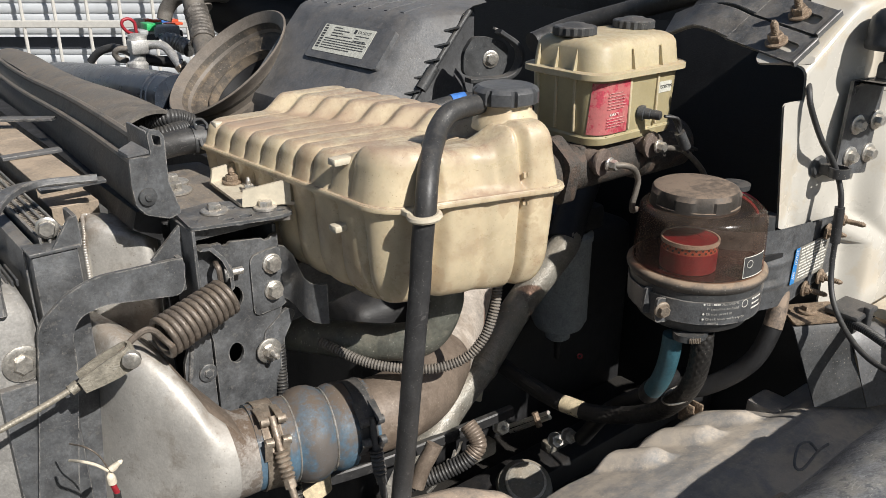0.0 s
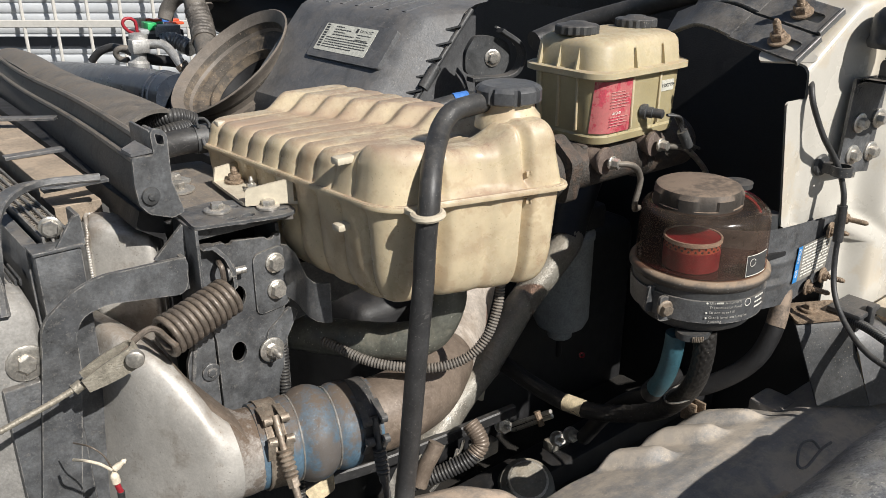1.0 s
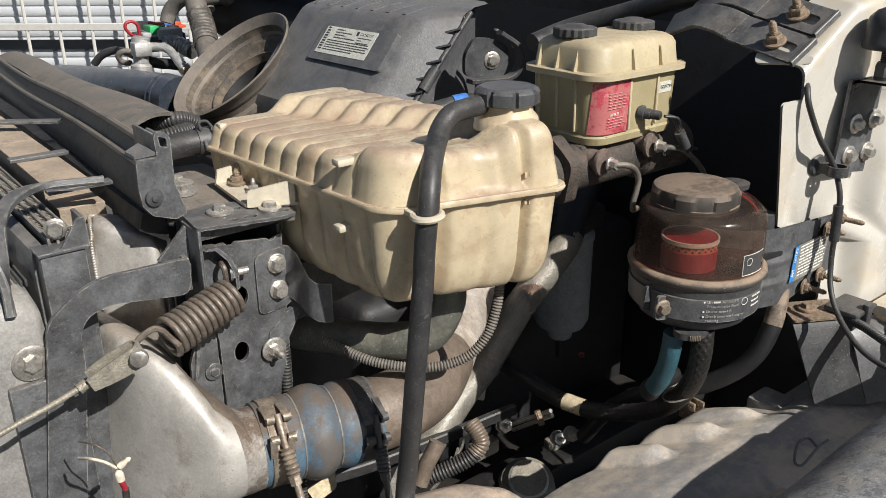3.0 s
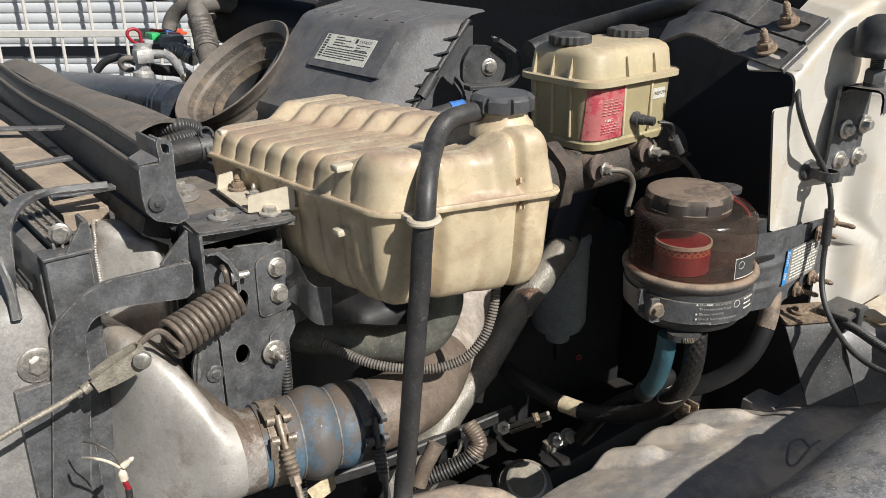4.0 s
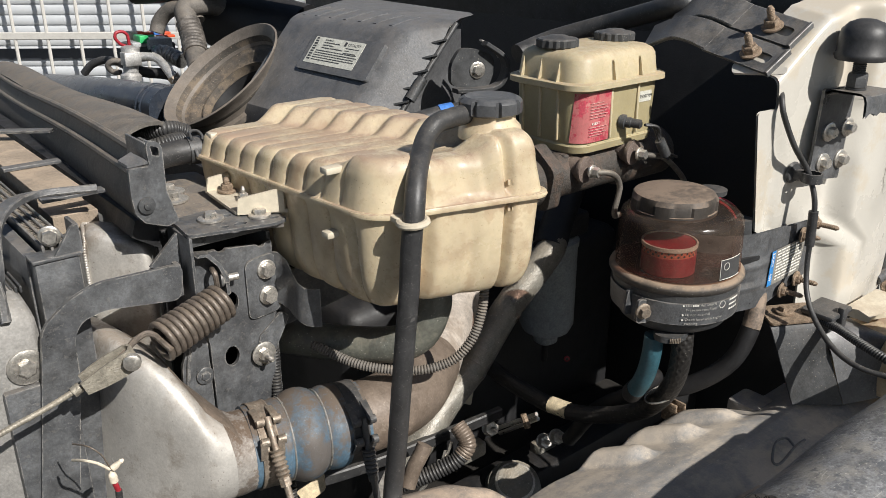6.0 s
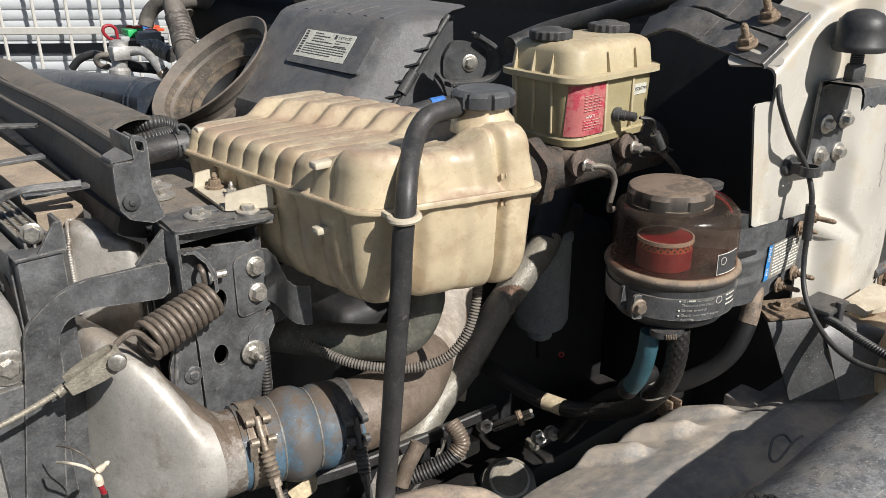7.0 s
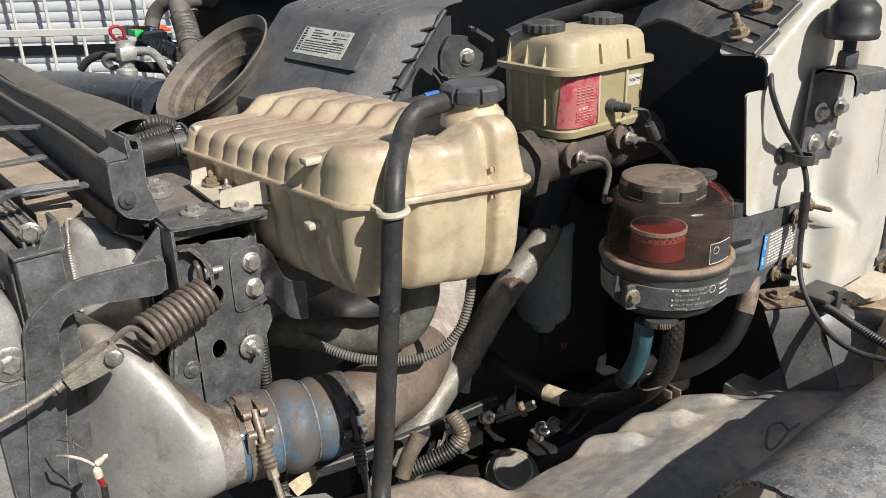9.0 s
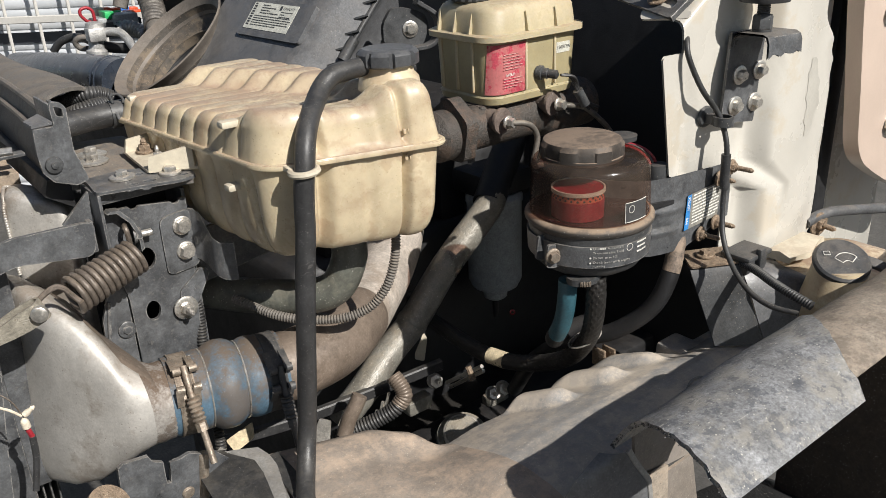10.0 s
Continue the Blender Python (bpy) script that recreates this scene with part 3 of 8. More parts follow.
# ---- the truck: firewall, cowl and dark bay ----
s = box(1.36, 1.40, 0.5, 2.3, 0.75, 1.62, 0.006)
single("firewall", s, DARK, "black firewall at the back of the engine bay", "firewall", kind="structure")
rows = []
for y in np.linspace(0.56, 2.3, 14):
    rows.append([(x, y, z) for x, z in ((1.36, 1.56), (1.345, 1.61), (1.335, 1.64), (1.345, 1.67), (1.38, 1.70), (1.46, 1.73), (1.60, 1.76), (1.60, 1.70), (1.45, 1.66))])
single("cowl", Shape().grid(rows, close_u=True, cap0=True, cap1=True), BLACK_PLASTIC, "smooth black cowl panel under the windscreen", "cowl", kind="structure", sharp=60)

eng = thing("engine_block", (0.96, 1.3, 0.45), "near-black engine block deep in the bay", "engine")
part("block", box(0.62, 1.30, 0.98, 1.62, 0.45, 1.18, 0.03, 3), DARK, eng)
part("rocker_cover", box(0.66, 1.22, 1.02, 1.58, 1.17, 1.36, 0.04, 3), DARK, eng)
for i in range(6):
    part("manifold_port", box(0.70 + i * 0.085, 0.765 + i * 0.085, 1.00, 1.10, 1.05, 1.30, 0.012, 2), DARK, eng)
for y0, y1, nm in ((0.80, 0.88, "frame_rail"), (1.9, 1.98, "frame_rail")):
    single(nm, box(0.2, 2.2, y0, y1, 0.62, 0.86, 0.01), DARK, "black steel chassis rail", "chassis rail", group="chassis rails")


# ---- radiator end of the bay ----
def shroud():
    t = thing("radiator_shroud", (0.05, 0.9, 1.0), "grey plastic radiator side shroud with a recessed panel", "shroud")
    rows = []
    for z, off in ((0.95, 0), (1.36, 0), (1.395, 0.004), (1.41, 0.014), (1.418, 0.03)):
        rows.append([(-0.25, 0.803 + off, z), (0.09, 0.803 + off, z), (0.10, 0.796 + off, z), (0.139 - off * 0.4, 0.796 + off, z), (0.146 - off * 0.5, 0.802 + off, z), (0.148 - off * 0.5, 0.83, z), (0.152 - off * 0.5, 0.95, z), (0.16 - off * 0.5, 1.9, z), (-0.25, 1.9, z)])
    part("panel", Shape().grid(rows, close_u=True, cap0=True, cap1=True), SHROUD, t)
    part("bolt", hexbolt((0.126, 0.7955, 1.350), -Y, 0.016, 0.008, 0.0185), STEEL, t, "zinc flange bolt")
    part("bolt", hexbolt((0.108, 0.89, 1.418), Z, 0.013, 0.007, 0.015), STEEL, t, "zinc flange bolt")
    for i in range(4):
        part("slat", box(0.128 + i * 0.0045, 0.1305 + i * 0.0045, 0.835, 0.885, 1.412, 1.4195, 0.0006, 1), BLACK_PLASTIC, t)
    return t


shroud()


def cooler_core():
    t = thing("condenser_core", (0.17, 1.3, 1.1), "dirty aluminium radiator core with bent fins", "radiator")
    part("frame", box(0.152, 0.166, 0.835, 1.9, 1.0, 1.448, 0.002), BLACK_PAINT, t)
    for i in range(4):
        x = 0.169 + 0.0085 * i
        part("core_tube", box(x, x + 0.0028, 0.835, 1.9, 1.0, 1.456, 0.001, 1), BLACK_PAINT, t)
    s = Shape()
    for i in range(3):
        x = 0.172 + 0.0085 * i
        for k in range(180):
            y = 0.84 + k * 0.0058
            a, b = (0, 0.0055) if k % 2 else (0.0055, 0)
            s.add([(x, y, 1.40), (x, y, 1.452), (x + 0.0055, y + 0.004, 1.452), (x + 0.0055, y + 0.004, 1.40)], [(0, 1, 2, 3)])
            s.add([(x, y + 0.0012, 1.452), (x, y + 0.003, 1.452), (x + 0.0055, y + 0.0045, 1.4525), (x + 0.0055, y + 0.002, 1.4525)], [(0, 1, 2, 3)])
    ob = part("fin_pack", s, FIN, t)
    tagged(ob, kind="stuff")
    return t


cooler_core()


def top_tank():
    t = thing("radiator_top_plate", (0.235, 1.3, 1.45), "tan dust-covered radiator top plate", "radiator")
    for a, b in ((0.932, 0.9845), (0.9855, 1.2145), (1.2155, 1.9)):
        part("plate", box(0.207, 0.257, a, b, 1.43, 1.4520 if b < 1.0 else 1.468, 0.0008, 1), TAN, t)
    for y in (0.935, 1.10):
        part("strap", box(0.200, 0.270, y, y + 0.016, 1.4685, 1.473, 0.001), BLACK_PAINT, t, "dark flat strap")
    return t


top_tank()

t = thing("core_end_bracket", (0.177, 0.826, 1.10), "black bracket holding the radiator core's end", "bracket")
part("upright", box(0.155, 0.199, 0.815, 0.838, 1.10, 1.445, 0.003, 2), BLACK_PAINT, t)
part("ear", plate(rounded([(0.174, 1.4465), (0.1945, 1.4760), (0.2025, 1.4785), (0.2035, 1.4460)], 0.003), (0, 0.818, 0), X, Z, 0.004), BLACK_PAINT, t)
part("ear_flange", box(0.1985, 0.2030, 0.819, 0.850, 1.4492, 1.4775, 0.0012, 2), BLACK_PAINT, t)
part("cap_plate", box(0.153, 0.201, 0.813, 0.842, 1.4452, 1.449, 0.0012, 2), BLACK_PAINT, t)
part("bolt", hexbolt((0.179, 0.838, 1.464), -Y - X * 0.3, 0.014, 0.009, 0.011), STEEL, t)

# bent flat bar over the core
single("bent_bar", bar([(0.118, 0.80, 1.40), (0.122, 0.82, 1.45), (0.132, 0.85, 1.478), (0.155, 0.885, 1.488), (0.19, 0.91, 1.488), (0.25, 0.90, 1.486)], 0.0075, 0.0042, up=(0.3, 0.3, 1)), BLACK_PAINT, "bent black flat bar over the radiator core", "bar")
single("cross_strap", bar([(0.05, 1.42, 1.482), (0.19, 1.32, 1.482), (0.30, 1.24, 1.482)], 0.009, 0.002), BLACK_PAINT, "thin black strap across the radiator top", "strap")


# charge air cooler end tank, from its upright body to the round outlet
def ellipse_row(x, cy, cz, ry, rz, power, n=40, lean=0.0):
    row = []
    for i in range(n):
        a = 2 * math.pi * i / n
        c, q = math.cos(a), math.sin(a)
        y = cy + ry * math.copysign(abs(c) ** power, c)
        z = cz + rz * math.copysign(abs(q) ** power, q)
        row.append((x + lean * (z - cz), y, z))
    return row


def charge_cooler():
    t = thing("charge_air_cooler", (0.23, 0.8, 1.0), "silver cast aluminium charge air cooler end tank", "cooler")
    rows = []
    for x, near, back, cz, rz, p, lean in ((0.185, 0.838, 0.900, 1.231, 0.101, 0.50, 0.11), (0.188, 0.820, 0.905, 1.2295, 0.1145, 0.50, 0.10), (0.196, 0.790, 0.907, 1.2270, 0.1270, 0.48, 0.07), (0.212, 0.756, 0.905, 1.2250, 0.1260, 0.50, 0.04),
                                           (0.232, 0.724, 0.892, 1.2240, 0.1160, 0.60, 0.01), (0.250, 0.698, 0.880, 1.2260, 0.0990, 0.74, 0.0), (0.260, 0.687, 0.864, 1.2220, 0.0835, 0.80, 0.0), (0.270, 0.682, 0.852, 1.2170, 0.0700, 0.84, 0.0), (0.283, 0.679, 0.822, 1.2140, 0.0580, 0.86, 0.0),
                                           (0.295, 0.678, 0.786, 1.2085, 0.0495, 0.95, 0.0), (0.306, 0.6782, 0.7708, 1.207, 0.0463, 1.0, 0.0), (0.330, 0.6767, 0.7683, 1.2068, 0.0458, 1.0, 0.0)):
        rows.append(ellipse_row(x, (near + back) / 2, cz, (back - near) / 2, rz, p, lean=lean))
    part("outlet_body", Shape().grid(rows[:-3], close_u=True, cap0=True, cap1=True), SILVER, t, sharp=60)
    # brown grime lying on the slope behind the neck
    grime = []
    for row, end in zip(rows[4:10], (9.5, 12.4, 12.0, 13.8, 14.2, 15.4)):
        c = Vector((row[0][0], sum(p[1] for p in row) / len(row), sum(p[2] for p in row) / len(row)))
        line = []
        for k in range(12):
            f = 5 + (end - 5) * k / 11
            p = Vector(row[int(f)]).lerp(Vector(row[int(f) + 1]), f - int(f))
            line.append(p + (p - c).normalized() * (0.0008 if 0 < k < 11 else -0.0004) + X * 0.0008)
        grime.append(line)
    part("grime_patch", Shape().grid(grime), PIPE, t, "brown grime on the slope", sharp=60)
    part("outlet_neck", Shape().grid(rows[-4:], close_u=True, cap0=True, cap1=True), NECK, t, "silver outlet neck under brown grime", sharp=60)
    plan = rounded([(0.222, 0.894), (0.279, 0.842), (0.306, 0.895), (0.238, 0.942)], 0.012, 5)
    rows = []
    for z, k in ((1.20, 1.0), (1.385, 1.0), (1.412, 0.99), (1.426, 0.96), (1.4345, 0.90), (1.4395, 0.80), (1.441, 0.62)):
        drop = 0.18 if z > 1.39 else 0.0
        rows.append([(0.264 + (px - 0.264) * k, 0.888 + (py - 0.888) * k, z - drop * max(0.0, 0.74 * (px - 0.222) - 0.67 * (py - 0.894))) for px, py in plan])
    part("upper_body", Shape().grid(rows, close_u=True, cap0=True, cap1=True), SILVER, t, sharp=60)
    part("weld_bead", tube([(0.2240, 0.8930, 1.34), (0.2240, 0.8930, 1.412), (0.2265, 0.895, 1.428), (0.2310, 0.910, 1.4365), (0.2390, 0.932, 1.4375), (0.2560, 0.928, 1.4345)], 0.0020, 10, pitch=0.0031, amp=0.0003), SILVER, t, "rippled weld bead")
    part("weld_bead", tube([(0.171, 0.836, 1.125), (0.177, 0.836, 1.175), (0.185, 0.836, 1.25), (0.193, 0.836, 1.325)], 0.0022, 10), NECK, t, "dark weld seam")
    return t


charge_cooler()


# the black curved arm in front of the cooler
arm = thing("curved_arm", (0.14, 0.80, 1.10), "chipped black curved steel arm before the cooler", "bracket")
s = plate(rounded([(0.292, 1.421), (0.200, 1.4235), (0.172, 1.413), (0.143, 1.390), (0.137, 1.350), (0.112, 1.20), (0.10, 1.10), (0.138, 1.10), (0.149, 1.1865), (0.171, 1.33), (0.172, 1.3716), (0.182, 1.387), (0.205, 1.3925), (0.286, 1.380)], 0.012, 5), (0, 0.785, 0), X, Z, 0.005)
part("face", s, BLACK_PAINT, arm)
part("side_wall", box(0.10, 0.165, 0.788, 0.83, 1.10, 1.33, 0.003, 2), BLACK_PAINT, arm)
part("end_flange", box(0.286, 0.2915, 0.7875, 0.815, 1.382, 1.419, 0.0015, 2), BLACK_PAINT, arm)


def post():
    t = thing("radiator_post", (0.34, 0.8, 1.2), "black painted steel radiator support post with holes", "bracket")
    face = rounded([(0.303, 1.4265), (0.332, 1.4255), (0.334, 1.4215), (0.3405, 1.4215), (0.343, 1.4245), (0.3795, 1.4205), (0.383, 1.4165), (0.3885, 1.4160), (0.391, 1.4205), (0.399, 1.4215), (0.3975, 1.345), (0.394, 1.31), (0.385, 1.12), (0.3125, 1.12), (0.3125, 1.315), (0.303, 1.36)], 0.0022)
    holes = [ring2(0.3375, 1.292, 0.0088, 20, 0.0125), ring2(0.3415, 1.359, 0.010, 18, 0.0135)]
    part("face", plate(face, (0, 0.7875, 0), X, Z, 0.005, holes), BLACK_PAINT, t)
    part("rear_face", plate(rounded([(0.2775, 1.268), (0.2815, 1.245), (0.2830, 1.2345), (0.3060, 1.2260), (0.3115, 1.2250), (0.3115, 1.335), (0.300, 1.345), (0.288, 1.32), (0.279, 1.295)], 0.003), (0, 0.7920, 0), X, Z, 0.005), BLACK_PAINT, t)
    part("rear_rim", tube([(0.2795, 0.788, 1.262), (0.2835, 0.788, 1.280), (0.2865, 0.788, 1.300), (0.290, 0.788, 1.318)], 0.0024, 8), BLACK_PAINT, t)
    part("side_flange", box(0.397, 0.402, 0.792, 0.86, 1.22, 1.43, 0.0015), BLACK_PAINT, t)
    part("back", box(0.29, 0.40, 0.845, 0.85, 1.2, 1.44, 0.001), DARK, t)
    # top plate with slots
    part("top_lip", plate(rounded([(0.296, 0.770), (0.385, 0.748), (0.404, 0.752), (0.41, 0.80), (0.345, 0.835), (0.302, 0.83)], 0.006), (0, 0, 1.4535), X, Y, 0.004, [ring2(0.356, 0.769, 0.0075, 14, 0.0055), ring2(0.3375, 0.7705, 0.006, 12, 0.004), ring2(0.394, 0.7635, 0.0055, 12, 0.004), ring2(0.3535, 0.8035, 0.008, 14, 0.006)]), BLACK_PAINT, t)
    part("lip_fold", box(0.300, 0.402, 0.779, 0.785, 1.437, 1.452, 0.001), BLACK_PAINT, t)
    part("inner_flange", box(0.2965, 0.3005, 0.770, 0.83, 1.345, 1.4515, 0.0015), BLACK_PAINT, t)
    part("gusset", plate(rounded([(0.2962, 1.4505), (0.2962, 1.412), (0.262, 1.418)], 0.002), (0, 0.802, 0), X, Z, 0.004), BLACK_PAINT, t)
    rows = []
    for x, z in ((0.303, 1.4275), (0.3135, 1.4262), (0.3255, 1.412), (0.3325, 1.394), (0.333, 1.375)):
        rows.append([(x, 0.7855, z), (x - 0.001, 0.7680, z + 0.001), (x + 0.003, 0.7680, z + 0.0035), (x + 0.004, 0.7855, z + 0.0025)])
    part("folded_web", Shape().grid(rows, close_u=True, cap0=True, cap1=True), BLACK_PAINT, t)
    part("hook_stud", hexbolt((0.3285, 0.7765, 1.3945), X - Y * 0.22, 0.015, 0.009, 0.0095, 0.0), BLACK_PAINT, t, "painted stud nut holding the spring hook")
    part("stud_end", tube([(0.337, 0.7746, 1.3945), (0.3485, 0.772, 1.3950)], 0.0042, 12, straight=True), STEEL, t, "bright stud end")
    part("bolt", hexbolt((0.336, 0.800, 1.456), Z, 0.013, 0.009, 0.0145), STEEL, t, "zinc bolt on a dished washer")
    part("bolt", hexbolt((0.383, 0.776, 1.456), Z, 0.013, 0.009, 0.0125), STEEL, t, "zinc bolt on a dished washer")
    part("bolt", hexbolt((0.3035, 0.789, 1.2775), -Y, 0.010, 0.005, 0.0105), BLACK_PAINT, t, "small painted bolt")
    part("stud", hexbolt((0.375, 0.7815, 1.284), -Y, 0.014, 0.009, 0.0150, 0.012), STEEL, t, "zinc stud with nut and washer")
    part("tab", plate(rounded([(0.370, 1.272), (0.392, 1.283), (0.414, 1.322), (0.403, 1.33), (0.372, 1.306)], 0.006), (0, 0.7845, 0), X, Z, 0.004), BLACK_PAINT, t)
    return t


post()


def pipe_clip():
    t = thing("two_bolt_clip", (0.40, 0.78, 1.34), "black steel clip bracket held by two zinc bolts", "bracket")
    part("base_plate", plate(rounded([(0.362, 1.330), (0.362, 1.403), (0.400, 1.408), (0.404, 1.334)], 0.010, 5), (0, 0.784, 0), X, Z, 0.004), BLACK_PAINT, t)
    rows = []
    for x, y, z0, z1 in ((0.398, 0.784, 1.345, 1.407), (0.403, 0.777, 1.341, 1.4065), (0.4065, 0.766, 1.336, 1.400), (0.4078, 0.757, 1.330, 1.387), (0.4095, 0.749, 1.326, 1.376), (0.4135, 0.741, 1.323, 1.371), (0.420, 0.734, 1.322, 1.370), (0.427, 0.730, 1.322, 1.370)):
        rows.append([(x, y, z0), (x, y, z1), (x + 0.0005, y + 0.004, z1), (x + 0.0005, y + 0.004, z0)])
    part("arm", Shape().grid(rows, close_u=True, cap0=True, cap1=True), BLACK_PAINT, t)
    for z in (1.389, 1.3565):
        part("bolt", hexbolt((0.3875, 0.782, z), -Y, 0.0155, 0.010, 0.0115), STEEL, t, "bright zinc hex flange bolt")
    return t


pipe_clip()

# dark brace running from the post under the tank
single("brace", plate(rounded([(0.40, 1.30), (0.57, 1.325), (0.62, 1.36), (0.62, 1.375), (0.40, 1.372)], 0.008), (0, 0.80, 0), X, Z, 0.006), BLACK_PAINT, "black steel brace under the coolant tank", "bracket")
s = plate(rounded([(0.02, -0.04), (0.11, -0.10), (0.125, 0.0), (0.12, 0.16), (0.03, 0.18), (0.0, 0.10)], 0.006), (0.29, 0.85, 1.4485), X, Y, 0.005)
ob = single("support_plate", s, DUSTY_PLATE, "dusty steel support plate beside the tank", "plate")
for p in ((0.345, 0.937, 1.452), (0.336, 0.905, 1.452)):
    single("plate_bolt", hexbolt(p, Z, 0.014, 0.011, 0.019), STEEL, "zinc bolt with a wide washer on the plate", "bolt", "plate bolts")


def spring_and_cable():
    t = thing("tension_spring", (0.28, 0.745, 1.35), "brown steel tension spring hooked to a strap", "spring")
    a, b = Vector((0.2430, 0.745, 1.3575)), Vector((0.3221, 0.758, 1.3775))
    u, v, w = frame_of(b - a)
    n, path = 11.4, []
    for i in range(int(n * 16) + 1):
        k = i / (n * 16)
        an = 2 * math.pi * i / 16
        path.append(a.lerp(b, k) + (u * math.cos(an) + v * math.sin(an)) * (0.0194 - 0.0012 * k))
    part("coil", tube(path, 0.0035, 10, straight=True), SPRING, t)
    part("hook", tube([path[0], (0.2400, 0.730, 1.3660), (0.2344, 0.733, 1.3740), (0.2266, 0.735, 1.3774), (0.2147, 0.735, 1.3728), (0.2024, 0.733, 1.3648), (0.1960, 0.731, 1.3600)], 0.0032, 8), SPRING, t)
    part("hook", tube([path[-1], (0.318, 0.762, 1.404), (0.318, 0.768, 1.410), (0.322, 0.780, 1.408)], 0.003, 8), SPRING, t)
    c = thing("restraint_cable", (0.15, 0.73, 1.32), "steel cable with a clevis block hooked to the spring", "cable")
    s = Shape()
    ax = (Vector((0.205, 0.726, 1.362)) - Vector((0.165, 0.733, 1.346))).normalized()
    m = look((0.185, 0.729, 1.3545), Vector((0.185, 0.729, 1.3545)) + ax)
    # a flat strap folded into a yoke, open at the pin
    line = [(-0.0085, 0.027), (-0.0090, 0.012), (-0.0088, -0.004), (-0.0080, -0.016)]
    line += [(0.0085 * math.sin(radians(q)), -0.018 - 0.0095 * math.cos(radians(q))) for q in (-70, -40, 0, 40, 70)]
    line += [(0.0080, -0.016), (0.0088, -0.004), (0.0090, 0.012), (0.0085, 0.027)]
    rows = []
    for i, (p, h) in enumerate(line):
        q0, q1 = line[max(i - 1, 0)], line[min(i + 1, len(line) - 1)]
        d = Vector((q1[0] - q0[0], q1[1] - q0[1])).normalized()
        w = 0.0072 if abs(h - 0.027) < 0.001 else 0.0095 if h > 0.0 else 0.0112
        rows.append([(p - d.y * k * 0.0013, g, h + d.x * k * 0.0013) for k, g in ((-1, -w), (-1, w), (1, w), (1, -w))])
    s.grid(rows, close_u=True, cap0=True, cap1=True)
    s.turn(m)
    part("clevis", s, OLD_ZINC, c)
    part("pin", lathe([(0.0, 0), (0.0085, 0), (0.0085, 0.006), (0.007, 0.007), (0, 0.007)], (0.2035, 0.714, 1.364), -Y - X * 0.4, 24), STEEL, c)
    part("ferrule", tube([(0.150, 0.734, 1.3395), (0.158, 0.734, 1.3435)], 0.0055, 12, straight=True), OLD_ZINC, c)
    part("wire_rope", tube([(0.02, 0.732, 1.302), (0.08, 0.733, 1.322), (0.13, 0.734, 1.334), (0.17, 0.733, 1.348)], 0.0029, 10, pitch=0.0034, amp=0.00016), OLD_ZINC, c)


spring_and_cable()


def sensor_wires():
    t = thing("sensor_wires", (0.17, 0.75, 1.19), "thin wires with white crimp caps beside the cooler", "wires")
    part("wire", tube([(0.1353, 0.72, 1.2768), (0.1393, 0.69, 1.2909), (0.1489, 0.684, 1.2864), (0.1582, 0.684, 1.2755)], 0.0014, 8), WIRE_WHITE, t)
    part("wire", tube([(0.1381, 0.72, 1.2941), (0.1444, 0.69, 1.304), (0.1532, 0.684, 1.2939), (0.159, 0.684, 1.2766)], 0.0008, 8), SPRING, t)
    part("cap", lathe([(0.0015, 0), (0.0034, 0.0015), (0.0034, 0.006), (0.0022, 0.010), (0.0026, 0.012), (0.0010, 0.0145)], (0.1597, 0.684, 1.2748), (0.7, -0.2, 0.5), 14), WIRE_WHITE, t)
    part("cap", lathe([(0.002, 0), (0.0042, 0.002), (0.0042, 0.009), (0.003, 0.012), (0.001, 0.014)], (0.1605, 0.684, 1.2588), (-0.1, 0, 1), 14), WIRE_WHITE, t)
    part("splice", tube([(0.1605, 0.684, 1.2588), (0.1628, 0.684, 1.2486)], 0.0028, 10), PINK_RED, t, "red splice")
    part("wire", tube([(0.1629, 0.684, 1.2493), (0.1611, 0.684, 1.2233), (0.1529, 0.684, 1.1864)], 0.0035, 8), RUBBER, t)


sensor_wires()


